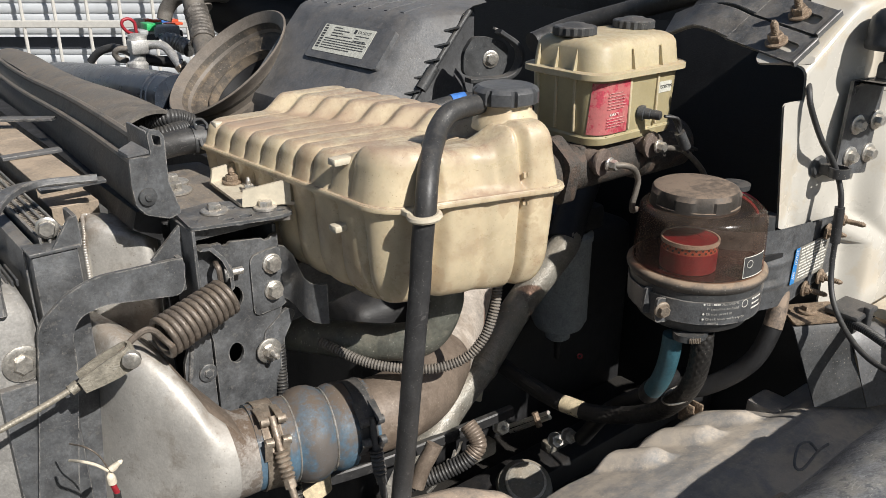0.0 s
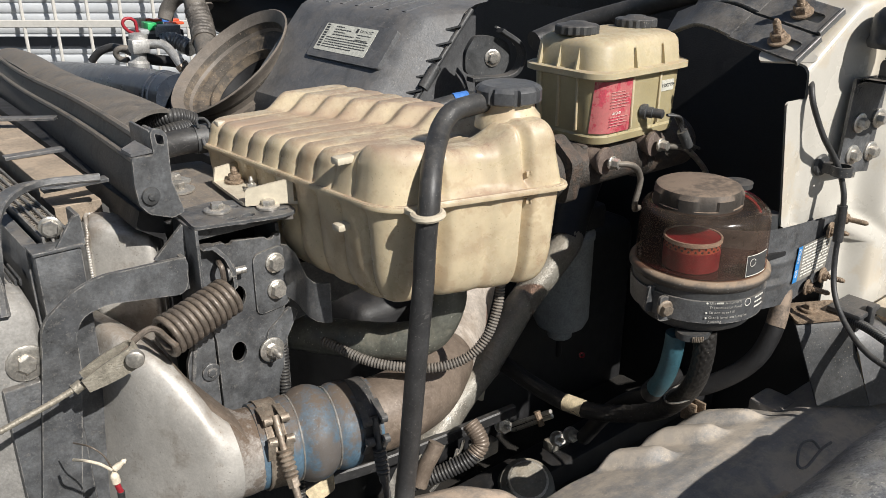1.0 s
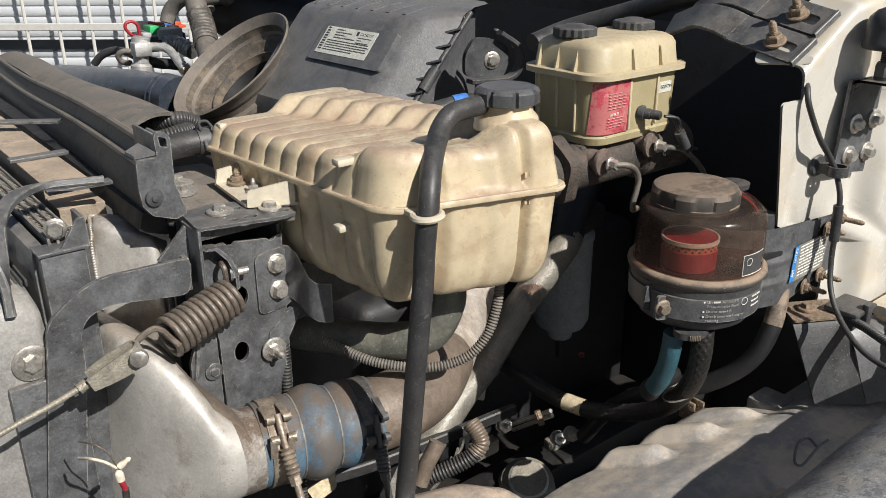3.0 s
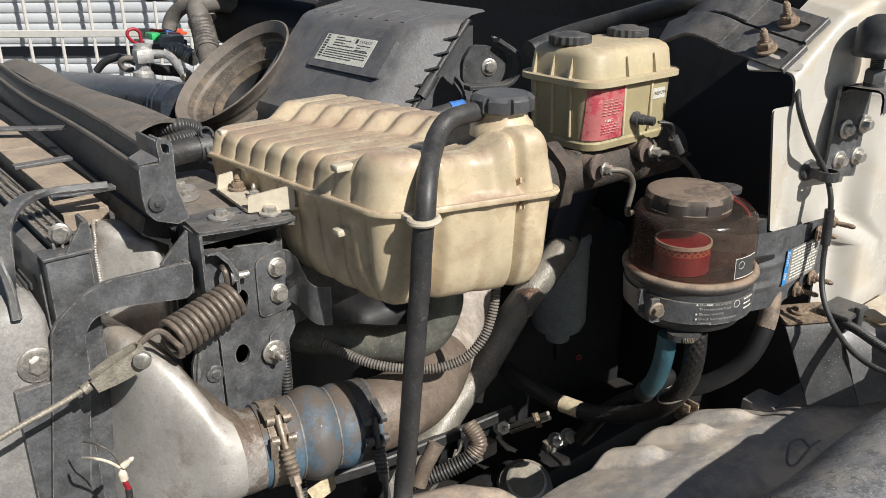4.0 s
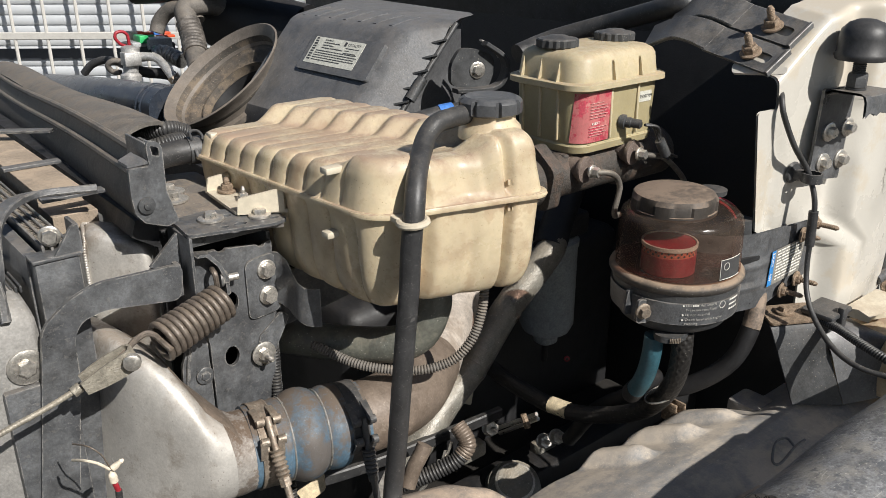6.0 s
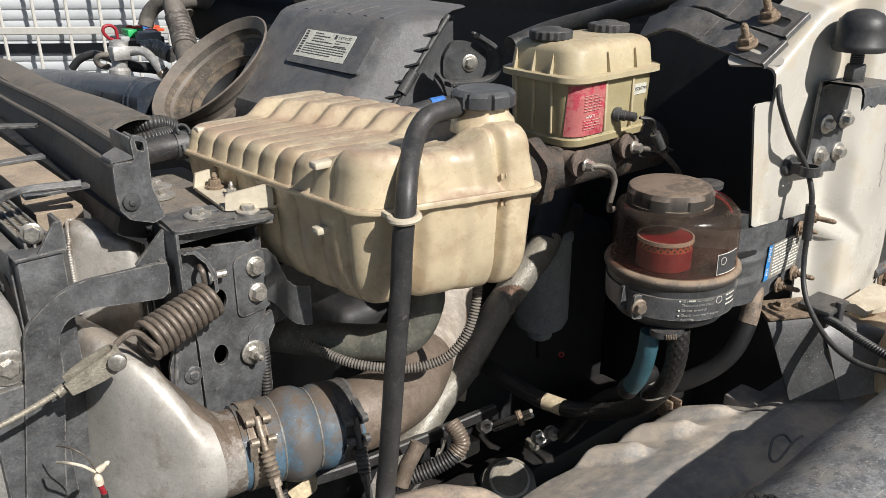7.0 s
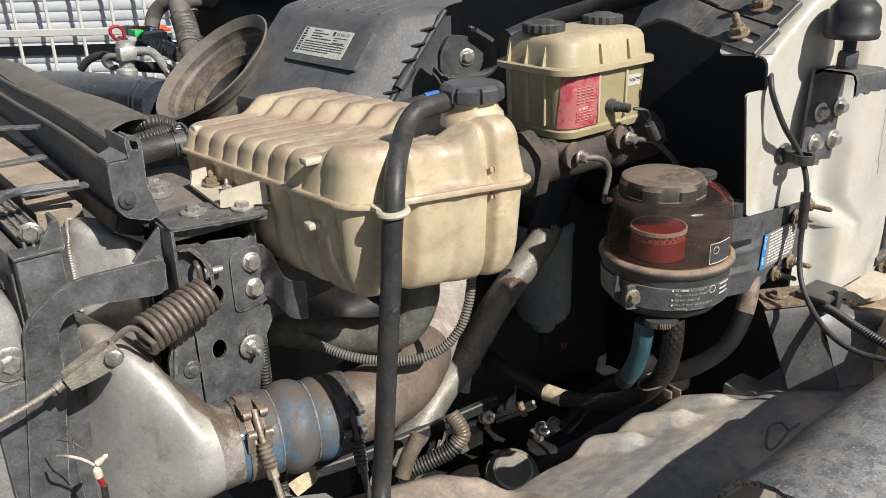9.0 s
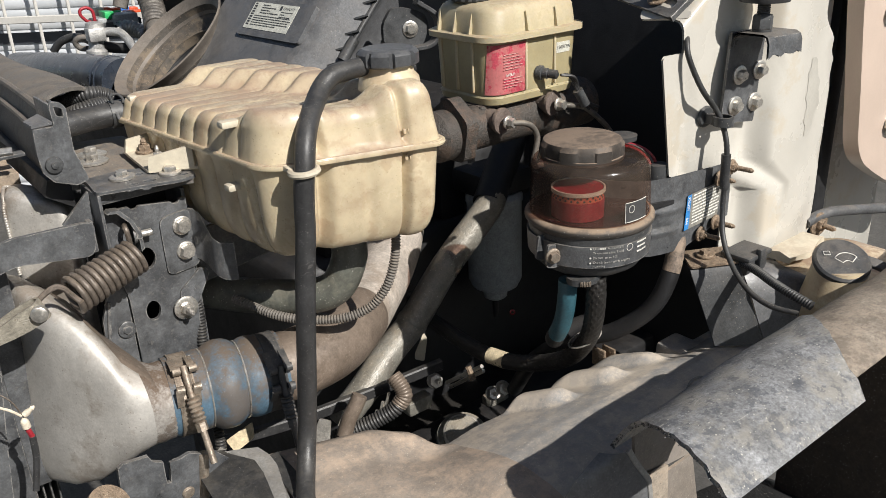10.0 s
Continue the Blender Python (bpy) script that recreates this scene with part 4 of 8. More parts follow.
# ---- long black seal channel beside the radiator ----
def channel():
    t = thing("seal_channel", (0.33, 1.3, 1.45), "weathered black seal channel along the radiator top", "channel")
    rows = []
    for k in np.linspace(0, 1, 24):
        y = 0.815 + k * 1.25
        x = 0.283 + 0.112 * k
        z = 1.518 - 0.072 * k + 0.004 * math.sin(k * 7)
        rows.append([(x - 0.016 - 0.012 * k, y, z - 0.054 - 0.035 * k), (x - 0.018 - 0.010 * k, y, z - 0.030), (x - 0.004, y, z + 0.006), (x - 0.002, y, z + 0.014), (x + 0.004, y, z + 0.016), (x + 0.007, y, z + 0.012), (x + 0.011, y, z - 0.045), (x + 0.0, y, z - 0.055 - 0.03 * k)])
    part("channel_web", Shape().grid(rows, close_u=True, cap0=True, cap1=True), OLD_RUBBER, t)
    rows = []
    for k in np.linspace(0, 1, 48):
        y = 0.952 + k * 1.13
        q = (y - 0.815) / 1.25
        x, z = 0.2845 + 0.112 * q + 0.0, 1.5295 - 0.068 * q + 0.002 * math.sin(k * 11)
        wide = 0.057 + 0.003 * math.sin(k * 9) + 0.002 * (1 - k) ** 8
        top, low = [], []
        for c in np.linspace(0, 1, 16):
            yy = y + 0.045 * c * (1 - k) ** 2
            h = (0.010 + 0.0015 * math.sin(k * 17)) * math.sin(math.pi * c) ** 0.7 + 0.005 * c * (1 - 0.8 * (1 - k) ** 4)
            out = x + wide * c + 0.020 * (1 - k) ** 4 * c ** 0.7
            top.append((out, yy, z + h + 0.002 * (1 - ease(0.0, 0.08, c))))
            low.append((out, yy, z + h - 0.005 - 0.008 * (1 - ease(0, 0.15, c))))
        rows.append(top + low[::-1])
    part("rubber_seal", Shape().grid(rows, close_u=True, cap0=True, cap1=True), OLD_RUBBER, t, "faded rubber bulb seal", sharp=60)
    rows = []
    for k in np.linspace(0, 1, 8):
        y, x, z = 0.83 + 1.2 * k, 0.258 + 0.06 * k, 1.445 - 0.05 * k
        rows.append([(x, y, z), (x + 0.006, y, z + 0.018), (x + 0.03, y, z + 0.018), (x + 0.03, y, z - 0.02)])
    # Shade under the web is put into the rail's near-black colour.
    part("lower_rail", Shape().grid(rows, close_u=True, cap0=True, cap1=True), DARK, t)
    part("web_lip", tube([(0.283 + 0.112 * k + 0.001, 0.86 + k * 1.2, 1.518 - 0.072 * k + 0.004 * math.sin(k * 7) + 0.014) for k in np.linspace(0, 1, 24)], 0.0048, 8, straight=True), OLD_RUBBER, t, "dusty turned lip")
    part("web_rib", tube([(0.283 + 0.112 * k - 0.0105 - 0.003 * k, 0.83 + k * 1.23, 1.518 - 0.072 * k + 0.004 * math.sin(k * 7) - 0.008) for k in np.linspace(0, 1, 24)], 0.0042, 8, straight=True), OLD_RUBBER, t)
    e = plate(rounded([(0.255, 1.528), (0.2538, 1.500), (0.2560, 1.479), (0.265, 1.4675), (0.288, 1.4590), (0.301, 1.4630), (0.2915, 1.499), (0.2925, 1.545), (0.2885, 1.551), (0.2785, 1.554), (0.2755, 1.548), (0.2768, 1.5275)], 0.0025, 3), (0, 0.803, 0), X, Z, 0.0045, [rounded([(0.2800, 1.5485), (0.2885, 1.5450), (0.2880, 1.5355), (0.2815, 1.5380)], 0.002)])
    box(0.2885, 0.2925, 0.805, 0.86, 1.512, 1.545, 0.0012, 2, e)
    box(0.2758, 0.2788, 0.805, 0.86, 1.512, 1.551, 0.001, 2, e)
    part("end_piece", e, BLACK_PAINT, t)
    part("rivet", lathe([(0.0, -0.001), (0.0095, 0), (0.0088, 0.002), (0.004, 0.0028), (0.0035, 0.0045), (0.0, 0.005)], (0.268, 0.7995, 1.487), -Y, 24), BLACK_PLASTIC, t)
    lip = [(0.255, 0.803, 1.5285), (0.2768, 0.803, 1.5295), (0.2705, 0.833, 1.5340), (0.2510, 0.817, 1.5318)]
    part("end_lip", Shape().grid([[Vector(p) for p in lip], [Vector(p) + Z * 0.003 for p in lip]], close_u=True, cap0=True, cap1=True), GREY_PLASTIC, t)


channel()

# Added filler, no known part; keeps the bright wall from showing under the hose.
single("gap_filler", box(0.44, 0.455, 1.03, 1.55, 1.1, 1.442, 0.003), DARK, "added black filler behind the radiator, closing a gap", "panel")

# vent hose joining the tank's far corner, and the ribbed sleeve next to it
t = thing("overflow_hose", (0.37, 0.99, 1.48), "black rubber hose with a spring clamp on the coolant tank", "hose")
part("hose", tube([(0.29, 0.955, 1.489), (0.33, 0.958, 1.491), (0.37, 0.965, 1.492), (0.42, 0.960, 1.492)], 0.0155, 20), RUBBER, t)
part("clamp", tube([(0.386, 0.9650, 1.492), (0.403, 0.9630, 1.492)], 0.0178, 28, straight=True), BLACK_PLASTIC, t)
part("clamp_ear", tube([(0.389, 0.955, 1.508), (0.388, 0.957, 1.516), (0.392, 0.958, 1.5185), (0.398, 0.956, 1.5178), (0.402, 0.953, 1.512), (0.401, 0.950, 1.507)], 0.0018, 8), BLACK_PLASTIC, t, "bent spring clamp tail")
part("clamp_ear", tube([(0.389, 0.946, 1.497), (0.391, 0.944, 1.488), (0.398, 0.943, 1.482)], 0.0022, 8), GREY_PLASTIC, t, "bent spring clamp tail")
for pts in ([(0.345, 1.06, 1.495), (0.357, 1.02, 1.508), (0.372, 1.0, 1.516), (0.390, 1.0, 1.513), (0.403, 1.0, 1.506)], [(0.345, 1.01, 1.490), (0.355, 0.99, 1.498), (0.370, 0.985, 1.502), (0.39, 0.99, 1.502)]):
    single("ribbed_sleeve", tube(pts, 0.0098, 16, pitch=0.0034, amp=0.0007), RUBBER, "black corrugated sleeve beside the seal channel", "hose", "corrugated sleeves")


# ---- coolant tank ----
def corner_ring(x0, x1, y0, y1, r, n_side, n_cor):
    """Points and outward normals round a rounded rectangle, the same count for every size."""
    r = max(0.0005, min(r, (x1 - x0) / 2 - 1e-4, (y1 - y0) / 2 - 1e-4))
    out = []
    for (cx, cy, a0), (ex, ey) in zip(((x1 - r, y0 + r, -90), (x1 - r, y1 - r, 0), (x0 + r, y1 - r, 90), (x0 + r, y0 + r, 180)), ((x1, y1 - r), (x0 + r, y1), (x0, y0 + r), (x1 - r, y0))):
        for k in range(n_cor):
            a = radians(a0 + 90 * k / n_cor)
            out.append((Vector((cx + r * math.cos(a), cy + r * math.sin(a))), Vector((math.cos(a), math.sin(a)))))
        a = radians(a0 + 90)
        s0 = Vector((cx + r * math.cos(a), cy + r * math.sin(a)))
        e0 = Vector((ex, ey))
        for k in range(n_side):
            out.append((s0.lerp(e0, k / n_side), Vector((math.cos(a), math.sin(a)))))
    return out


RIB0, RIBP = 0.6275, 0.0375


def rib(y):
    """1 on a rib's crown, 0 in the groove."""
    if y < RIB0 - RIBP / 2:
        return 1.0
    return (abs(math.sin(math.pi * (y - RIB0) / RIBP)) + 0.004) ** 0.27


def tank_top(x, y):
    shelf = 1.5285 - 0.0095 * ease(0.62, 0.95, y)
    high = 1.5455 - 0.007 * ease(0.72, 0.97, y)
    wave = 0.013 * math.sin(math.pi * (y - RIB0) / RIBP) ** 2
    foot = 0.527 + 0.27 * (0.905 - y)
    z = shelf + (high - shelf) * ease(foot - 0.008, foot + 0.030, x + wave)
    z -= (0.0068 - 0.0036 * ease(0.425, 0.47, x)) * (1 - rib(y)) * ease(0.60, 0.63, y)
    near = 1 - ease(0.618, 0.650, y)
    block = 1.5425 * (1 - ease(0.468, 0.505, x)) + 1.5330 * ease(0.468, 0.505, x)
    block += 0.0215 * ease(0.545, 0.586, x) - 0.004 * math.exp(-((x - 0.583) / 0.006) ** 2)
    return z * (1 - near) + block * near


def tank_shell(x0, x1, y0, y1, zr, height, fillet, draft, groove, corner, down=False):
    n_side, n_cor = 240, 9
    levels = [(0.0, 0.0)]
    wall = 0.55
    for k in range(1, 6):
        levels.append((draft * k / 5, wall * k / 5))
    for k in range(1, 9):
        a = math.pi / 2 * k / 8
        levels.append((draft + fillet * (1 - math.cos(a)), wall + (1 - wall) * math.sin(a)))
    ins = draft + fillet
    half = (x1 - x0) / 2
    for k in range(1, 5):
        levels.append((ins + 0.004 * k, 1.0))
    rows = []
    for d, f in levels:
        row = []
        for p, n in corner_ring(x0 + d, x1 - d, y0 + d, y1 - d, corner - d * 0.6, n_side, n_cor):
            g = groove(p, n) * ease(0.0, 0.12, f)
            h = height(p.x, p.y)
            q = p - n * g
            row.append((q.x, q.y, zr + (h - zr) * f))
        rows.append(row)
    shell = Shape().grid(rows, close_u=True, cap1=False)
    q = ins + 0.010
    top = [[(x, y, height(x, y) - 0.00006 * (1 if height(x, y) > zr else -1)) for x in np.linspace(x0 + q, x1 - q, 110)] for y in np.linspace(y0 + q, y1 - q, 240)]
    return shell.grid(top)


def upper_groove(p, n):
    g = 0.0
    if abs(n.x) > 0.7:
        g = 0.0085 * (1 - rib(p.y)) * ease(0.60, 0.625, p.y)
    elif n.y < -0.7:
        g = 0.010 * math.exp(-((p.x - 0.530) / 0.030) ** 2) + 0.009 * math.exp(-((p.x - 0.583) / 0.0055) ** 2) + 0.009 * math.exp(-((p.x - 0.474) / 0.006) ** 2) + 0.002 * math.exp(-((p.x - 0.556) / 0.006) ** 2)
    return g


def lower_groove(p, n):
    if n.y < -0.7:
        return 0.014 * math.exp(-((p.x - 0.476) / 0.008) ** 2) + 0.013 * math.exp(-((p.x - 0.583) / 0.0048) ** 2) + 0.003 * math.exp(-((p.x - 0.535) / 0.009) ** 2)
    if abs(n.x) > 0.7:
        return 0.009 * (1 - abs(math.sin(math.pi * (p.y - 0.655) / 0.046)) ** 0.35)
    return 0.0


def skew_tank(s):
    """The tank's plan is a slanted quadrilateral: its near end runs askew and its sides close up towards the far end."""
    for p in s.v:
        a = (p.x - 0.404) / 0.236
        y = p.y + (0.040 - 0.0545 * a) * (1 - ease(0.57, 0.97, p.y))
        x_near, x_far = 0.4200 - 0.0788 * (y - 0.612), 0.6215 - 0.045 * (y - 0.560)
        p.x, p.y = x_near + a * (x_far - x_near), y
    return s


def coolant_tank():
    t = thing("coolant_tank", (0.52, 0.78, 1.388), "aged cream plastic coolant tank with ribbed top", "coolant tank")
    x0, x1, y0, y1 = 0.404, 0.640, 0.572, 0.970
    part("upper_shell", skew_tank(tank_shell(x0, x1, y0, y1, 1.488, tank_top, 0.0155, 0.006, upper_groove, 0.029)), CREAM, t, sharp=70)
    low = tank_shell(x0 + 0.001, x1 - 0.001, y0 + 0.002, y1, 1.486, lambda x, y: 1.379 - 0.004 * ease(0.43, 0.62, x) + 0.024 * ease(0.75, 0.9, y), 0.020, 0.004, lower_groove, 0.030)
    part("lower_shell", skew_tank(low), CREAM, t, sharp=70)
    rows = []
    for d, z in ((0.0, 1.4835), (-0.0048, 1.4845), (-0.0055, 1.487), (-0.0048, 1.4895), (0.0, 1.4905), (0.004, 1.487)):
        rows.append([(p.x, p.y, z) for p, n in corner_ring(x0 + d, x1 - d, y0 + d, y1 - d, 0.032, 16, 10)])
    part("seam_flange", skew_tank(Shape().grid(rows, close_u=True, close_v=True)), CREAM, t)
    part("seam_bead", skew_tank(tube([(q.x, q.y, 1.4885) for q, n in corner_ring(x0 - 0.003, x1 + 0.003, y0 - 0.003, y1 + 0.003, 0.035, 8, 8)] + [(0.64, 0.61, 1.4885)], 0.0022, 6, straight=True)), CREAM, t)
    neck = (0.5975, 0.6335)
    part("neck", lathe([(0.036, 1.540), (0.034, 1.552), (0.0285, 1.558), (0.0275, 1.568), (0.0275, 1.571)], (*neck, 0), seg=36), CREAM, t)

    def knurl(a, h):
        return 0.0016 * (1 if math.cos(a * 8 + 0.9) > -0.80 else -1.5)

    part("cap", lathe([(0.022, 1.566), (0.0318, 1.566), (0.0334, 1.568), (0.0334, 1.5795), (0.0320, 1.5825), (0.028, 1.5845), (0.026, 1.5838), (0.0, 1.5836)], (*neck, 0), seg=96, wobble=lambda a, h: knurl(a, h) if 1.567 < h < 1.5815 else (knurl(a, h) * 0.4 if h < 1.5832 and h > 1.5655 else 0)), CAP, t, "black ribbed screw cap", sharp=30)
    part("overflow_nipple", tube([(0.575, 0.640, 1.567), (0.548, 0.640, 1.567)], 0.006, 14, straight=True), CREAM, t)
    for p in ((0.416, 0.675, 1.5255), (0.414, 0.676, 1.4565), (0.4135, 0.938, 1.5135)):
        part("nub", box(p[0] - 0.010, p[0] + 0.012, p[1] - 0.007, p[1] + 0.007, p[2] - 0.004, p[2] + 0.004, 0.0026, 2), CREAM_WHITE, t)
    # raised level marks beside the end's outer corner
    for z, wd in ((1.5005, 0.018), (1.4715, 0.018)):
        for k in range(int(wd / 0.0058)):
            x = 0.572 + k * 0.0052
            y = 0.604 - 0.27 * (x - 0.45) + (0.0030 if z > 1.487 else 0.0025)
            part("level_mark", box(x, x + 0.0036, y + 0.0024, y + 0.005, z, z + (0.006 if z > 1.45 else 0.0012), 0.0004, 1), CREAM, t)
    # mounting foot on the front side
    s = plate(rounded([(0.363, 0.794), (0.415, 0.764), (0.420, 0.90), (0.372, 0.888)], 0.004), (0, 0, 1.4585), X, Y, 0.0035)
    plate(rounded([(0, 0), (0.052, 0.002), (0.052, 0.029), (0.040, 0.027), (0.002, 0.019)], 0.002), (0.3645, 0.793, 1.457), (0.866, -0.5, 0), Z, 0.0035, shape=s)
    plate(rounded([(0, 0), (0.046, 0.002), (0.046, 0.022), (0.004, 0.019)], 0.002), (0.371, 0.888, 1.457), (1.0, 0.06, 0), Z, 0.0035, shape=s)
    part("mounting_foot", s, CREAM_WHITE, t, "pale plastic mounting foot")
    part("nut", hexbolt((0.3895, 0.868, 1.461), Z, 0.013, 0.010, 0.011, 0.006), RUSTY, t, "rusty stud and nut")
    part("nut", hexbolt((0.3905, 0.828, 1.461), Z, 0.010, 0.008, 0.008, 0.006, 0.003), STEEL, t, "small stud and nut")
    # hose tie on the seam
    ring = tube([(0.4485 + 0.0135 * math.cos(a), 0.5815 + 0.0135 * math.sin(a), 1.4868 + 0.001 * math.cos(a)) for a in np.linspace(0, 2 * math.pi, 25)], 0.0040, 8, flat=0.9, straight=True)
    box(0.437, 0.463, 0.592, 0.606, 1.4838, 1.4898, 0.001, 1, ring)
    part("hose_tie", ring, CREAM_WHITE, t, "pale plastic hose tie")
    return t


coolant_tank()
ovf = thing("overflow_line", (0.44, 0.556, 1.08), "long black rubber overflow hose over the tank's end", "hose")
part("hose", tube([(0.566, 0.640, 1.567), (0.5450, 0.6390, 1.5660), (0.5244, 0.6376, 1.5632), (0.5079, 0.6332, 1.5529), (0.4923, 0.6218, 1.5425), (0.4758, 0.6069, 1.5327), (0.4632, 0.5945, 1.5209), (0.4547, 0.5860, 1.5064), (0.4494, 0.5815, 1.4884), (0.4470, 0.5808, 1.4772), (0.4438, 0.5805, 1.4496), (0.4421, 0.5808, 1.4202), (0.4374, 0.5800, 1.3865), (0.4312, 0.5800, 1.3326), (0.4237, 0.5850, 1.2284), (0.4188, 0.5876, 1.1762), (0.3977, 0.5622, 1.1400), (0.3732, 0.5218, 1.1360)], 0.0108, 20, 6), RUBBER, ovf)
part("end_length", tube([(0.5645, 0.640, 1.567), (0.5690, 0.640, 1.567)], 0.0103, 20, straight=True), RUBBER, ovf, "cut hose end under the cap")


# ---- charge pipe, its blue boot and clamps ----
BOOT_A, BOOT_B = Vector((0.3237, 0.7235, 1.2070)), Vector((0.4453, 0.7000, 1.2030))
BOOT_W = (BOOT_B - BOOT_A).normalized()


def boot():
    t = thing("silicone_boot", (0.39, 0.71, 1.15), "dirty blue silicone hump boot with steel clamps", "hose")
    prof = [(0.044, -0.010), (0.0478, -0.009), (0.0480, 0.024), (0.0488, 0.029), (0.0484, 0.0325), (0.0462, 0.0345), (0.0484, 0.0375), (0.0518, 0.043), (0.0542, 0.050), (0.0548, 0.057), (0.0536, 0.065), (0.0505, 0.0715), (0.0472, 0.0752), (0.0460, 0.0768), (0.0474, 0.079), (0.0496, 0.084), (0.0506, 0.090), (0.0503, 0.097), (0.0490, 0.104), (0.0484, 0.110), (0.0482, 0.128), (0.044, 0.129)]
    part("sleeve", lathe(prof, BOOT_A, BOOT_W, 64), BLUE_SIL, t, sharp=60)
    for h, r in ((0.0343, 0.0478), (0.0770, 0.0474)):
        part("wire_ring", lathe([(r - 0.001, h - 0.0013), (r + 0.0009, h - 0.0008), (r + 0.0013, h), (r + 0.0009, h + 0.0008), (r - 0.001, h + 0.0013)], BOOT_A, BOOT_W, 64, caps=False), STEEL, t, "thin steel ring wire")
    s = Shape()
    side = Vector((0, 0, 1)).cross(BOOT_W).normalized()
    up = BOOT_W.cross(side)
    for i in range(30):
        a = radians(62 + 6.4 * i)
        b = radians(62 + 6.4 * i + 4.2)
        q = [BOOT_A + BOOT_W * 0.1035 + (up * math.sin(k) - side * math.cos(k)) * 0.0486 for k in (a, b)]
        tube(q, 0.0006, 5, straight=True, shape=s)
    part("stitching", s, PRINT_WHITE, t, "pale stitched line")
    for h, mat_, lab, turn_ in ((0.008, CLAMP, "worn steel T-bolt clamp", 58), (0.1135, BLACK_PLASTIC, "black T-bolt clamp", 30)):
        band = lathe([(0.0484, h - 0.0105), (0.0496, h - 0.0105), (0.0499, h - 0.009), (0.0492, h - 0.008), (0.0492, h + 0.008), (0.0499, h + 0.009), (0.0496, h + 0.0105), (0.0484, h + 0.0105)], BOOT_A, BOOT_W, 64, caps=False)
        c = part("clamp", band, mat_, t, lab)

        def round_(deg, lift, along):
            """A point on the clamp: deg above the horizontal on the side that faces outwards."""
            k = radians(deg)
            return BOOT_A + BOOT_W * (h + along) + (up * math.sin(k) - side * math.cos(k)) * (0.0492 + lift)

        top, low = round_(turn_, 0.007, 0.002), round_(turn_ - 24, 0.007, 0.002)
        trun = Shape()
        for q in (top, low):
            tube([q - BOOT_W * 0.0135, q - BOOT_W * 0.0048], 0.0052, 12, straight=True, shape=trun)
            tube([q + BOOT_W * 0.0048, q + BOOT_W * 0.0135], 0.0052, 12, straight=True, shape=trun)
        part("trunnion", trun, mat_, c)
        for along in (-0.0095, 0.0095):
            for deg, dd in ((turn_, 26), (turn_ - 24, -20)):
                loop = bar([round_(deg, 0.0115, along), round_(deg + dd * 0.4, 0.007, along), round_(deg + dd, 0.0012, along)], 0.0040, 0.0009, up=round_(deg + dd * 0.4, 1, 0) - round_(deg + dd * 0.4, 0, 0))
                part("band_loop", loop, mat_, c)
        d = (low - top).normalized()
        d = (d * 0.75 + Vector((0.10, 0.0, -0.45))).normalized()
        part("bolt_shank", tube([top - d * 0.004, low + d * 0.014], 0.0040, 12, straight=True), mat_, c)
        part("spring", tube([low + d * 0.010, low + d * 0.040], 0.0066, 14, pitch=0.0052, amp=0.0013, straight=True), mat_, c, "stack of spring washers")
        part("nut", tube([low + d * 0.040, low + d * 0.050], 0.0066, 6, straight=True), mat_, c)
        part("bolt_end", tube([low + d * 0.050, low + d * 0.088], 0.0040, 10, straight=True), mat_, c)


boot()
def split_tube(path, r, k, seg=36):
    """One bent pipe as two lengths that butt at its k-th point."""
    p = smooth_path(path, 8)
    return tube(p[:k + 1], r, seg, straight=True), tube(p[k:], r, seg, straight=True)


t = thing("charge_pipe", (0.55, 0.71, 1.17), "dusty aluminised charge air pipe under the tank", "pipe")
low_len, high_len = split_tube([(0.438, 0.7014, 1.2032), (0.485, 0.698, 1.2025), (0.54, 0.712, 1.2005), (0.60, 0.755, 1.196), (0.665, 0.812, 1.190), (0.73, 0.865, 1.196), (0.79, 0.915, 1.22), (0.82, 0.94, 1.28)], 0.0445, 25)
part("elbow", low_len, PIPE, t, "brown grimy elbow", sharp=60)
# Upper length gets the paler metal because the sun falls on it.
part("upper_length", high_len, SUNLIT_PIPE, t, "upper aluminium length, coloured pale for sunlight", sharp=60)
t = thing("lower_coolant_pipe", (0.75, 0.78, 1.10), "grey greasy coolant pipe running down to the block", "pipe")
# Added near-black length where the pipe runs up into shade.
part("end_length", tube([(1.04, 0.90, 1.335), (0.98, 0.872, 1.287), (0.938, 0.850, 1.254)], 0.0275, 24), DARK, t, "upper pipe end, near black for shade")
part("pipe", tube([(0.952, 0.856, 1.265), (0.931, 0.846, 1.248), (0.840, 0.848, 1.172), (0.756, 0.836, 1.102), (0.704, 0.831, 1.070), (0.638, 0.819, 1.027), (0.598, 0.829, 0.988)], 0.0245, 24), GREY_PIPE, t)
part("joint", lathe([(0.0242, 0.0), (0.0262, 0.004), (0.0262, 0.012), (0.0242, 0.016)], (0.748, 0.835, 1.096), (0.085, 0.012, 0.07), 28), GREY_PIPE, t)
ch = single("coolant_hose", tube([(0.555, 0.690, 1.41), (0.556, 0.685, 1.355), (0.553, 0.682, 1.325), (0.535, 0.690, 1.290), (0.505, 0.715, 1.278), (0.46, 0.77, 1.275), (0.42, 0.83, 1.275)], 0.0225, 24), GREEN_HOSE, "oily black rubber coolant hose under the tank", "hose", sharp=60)
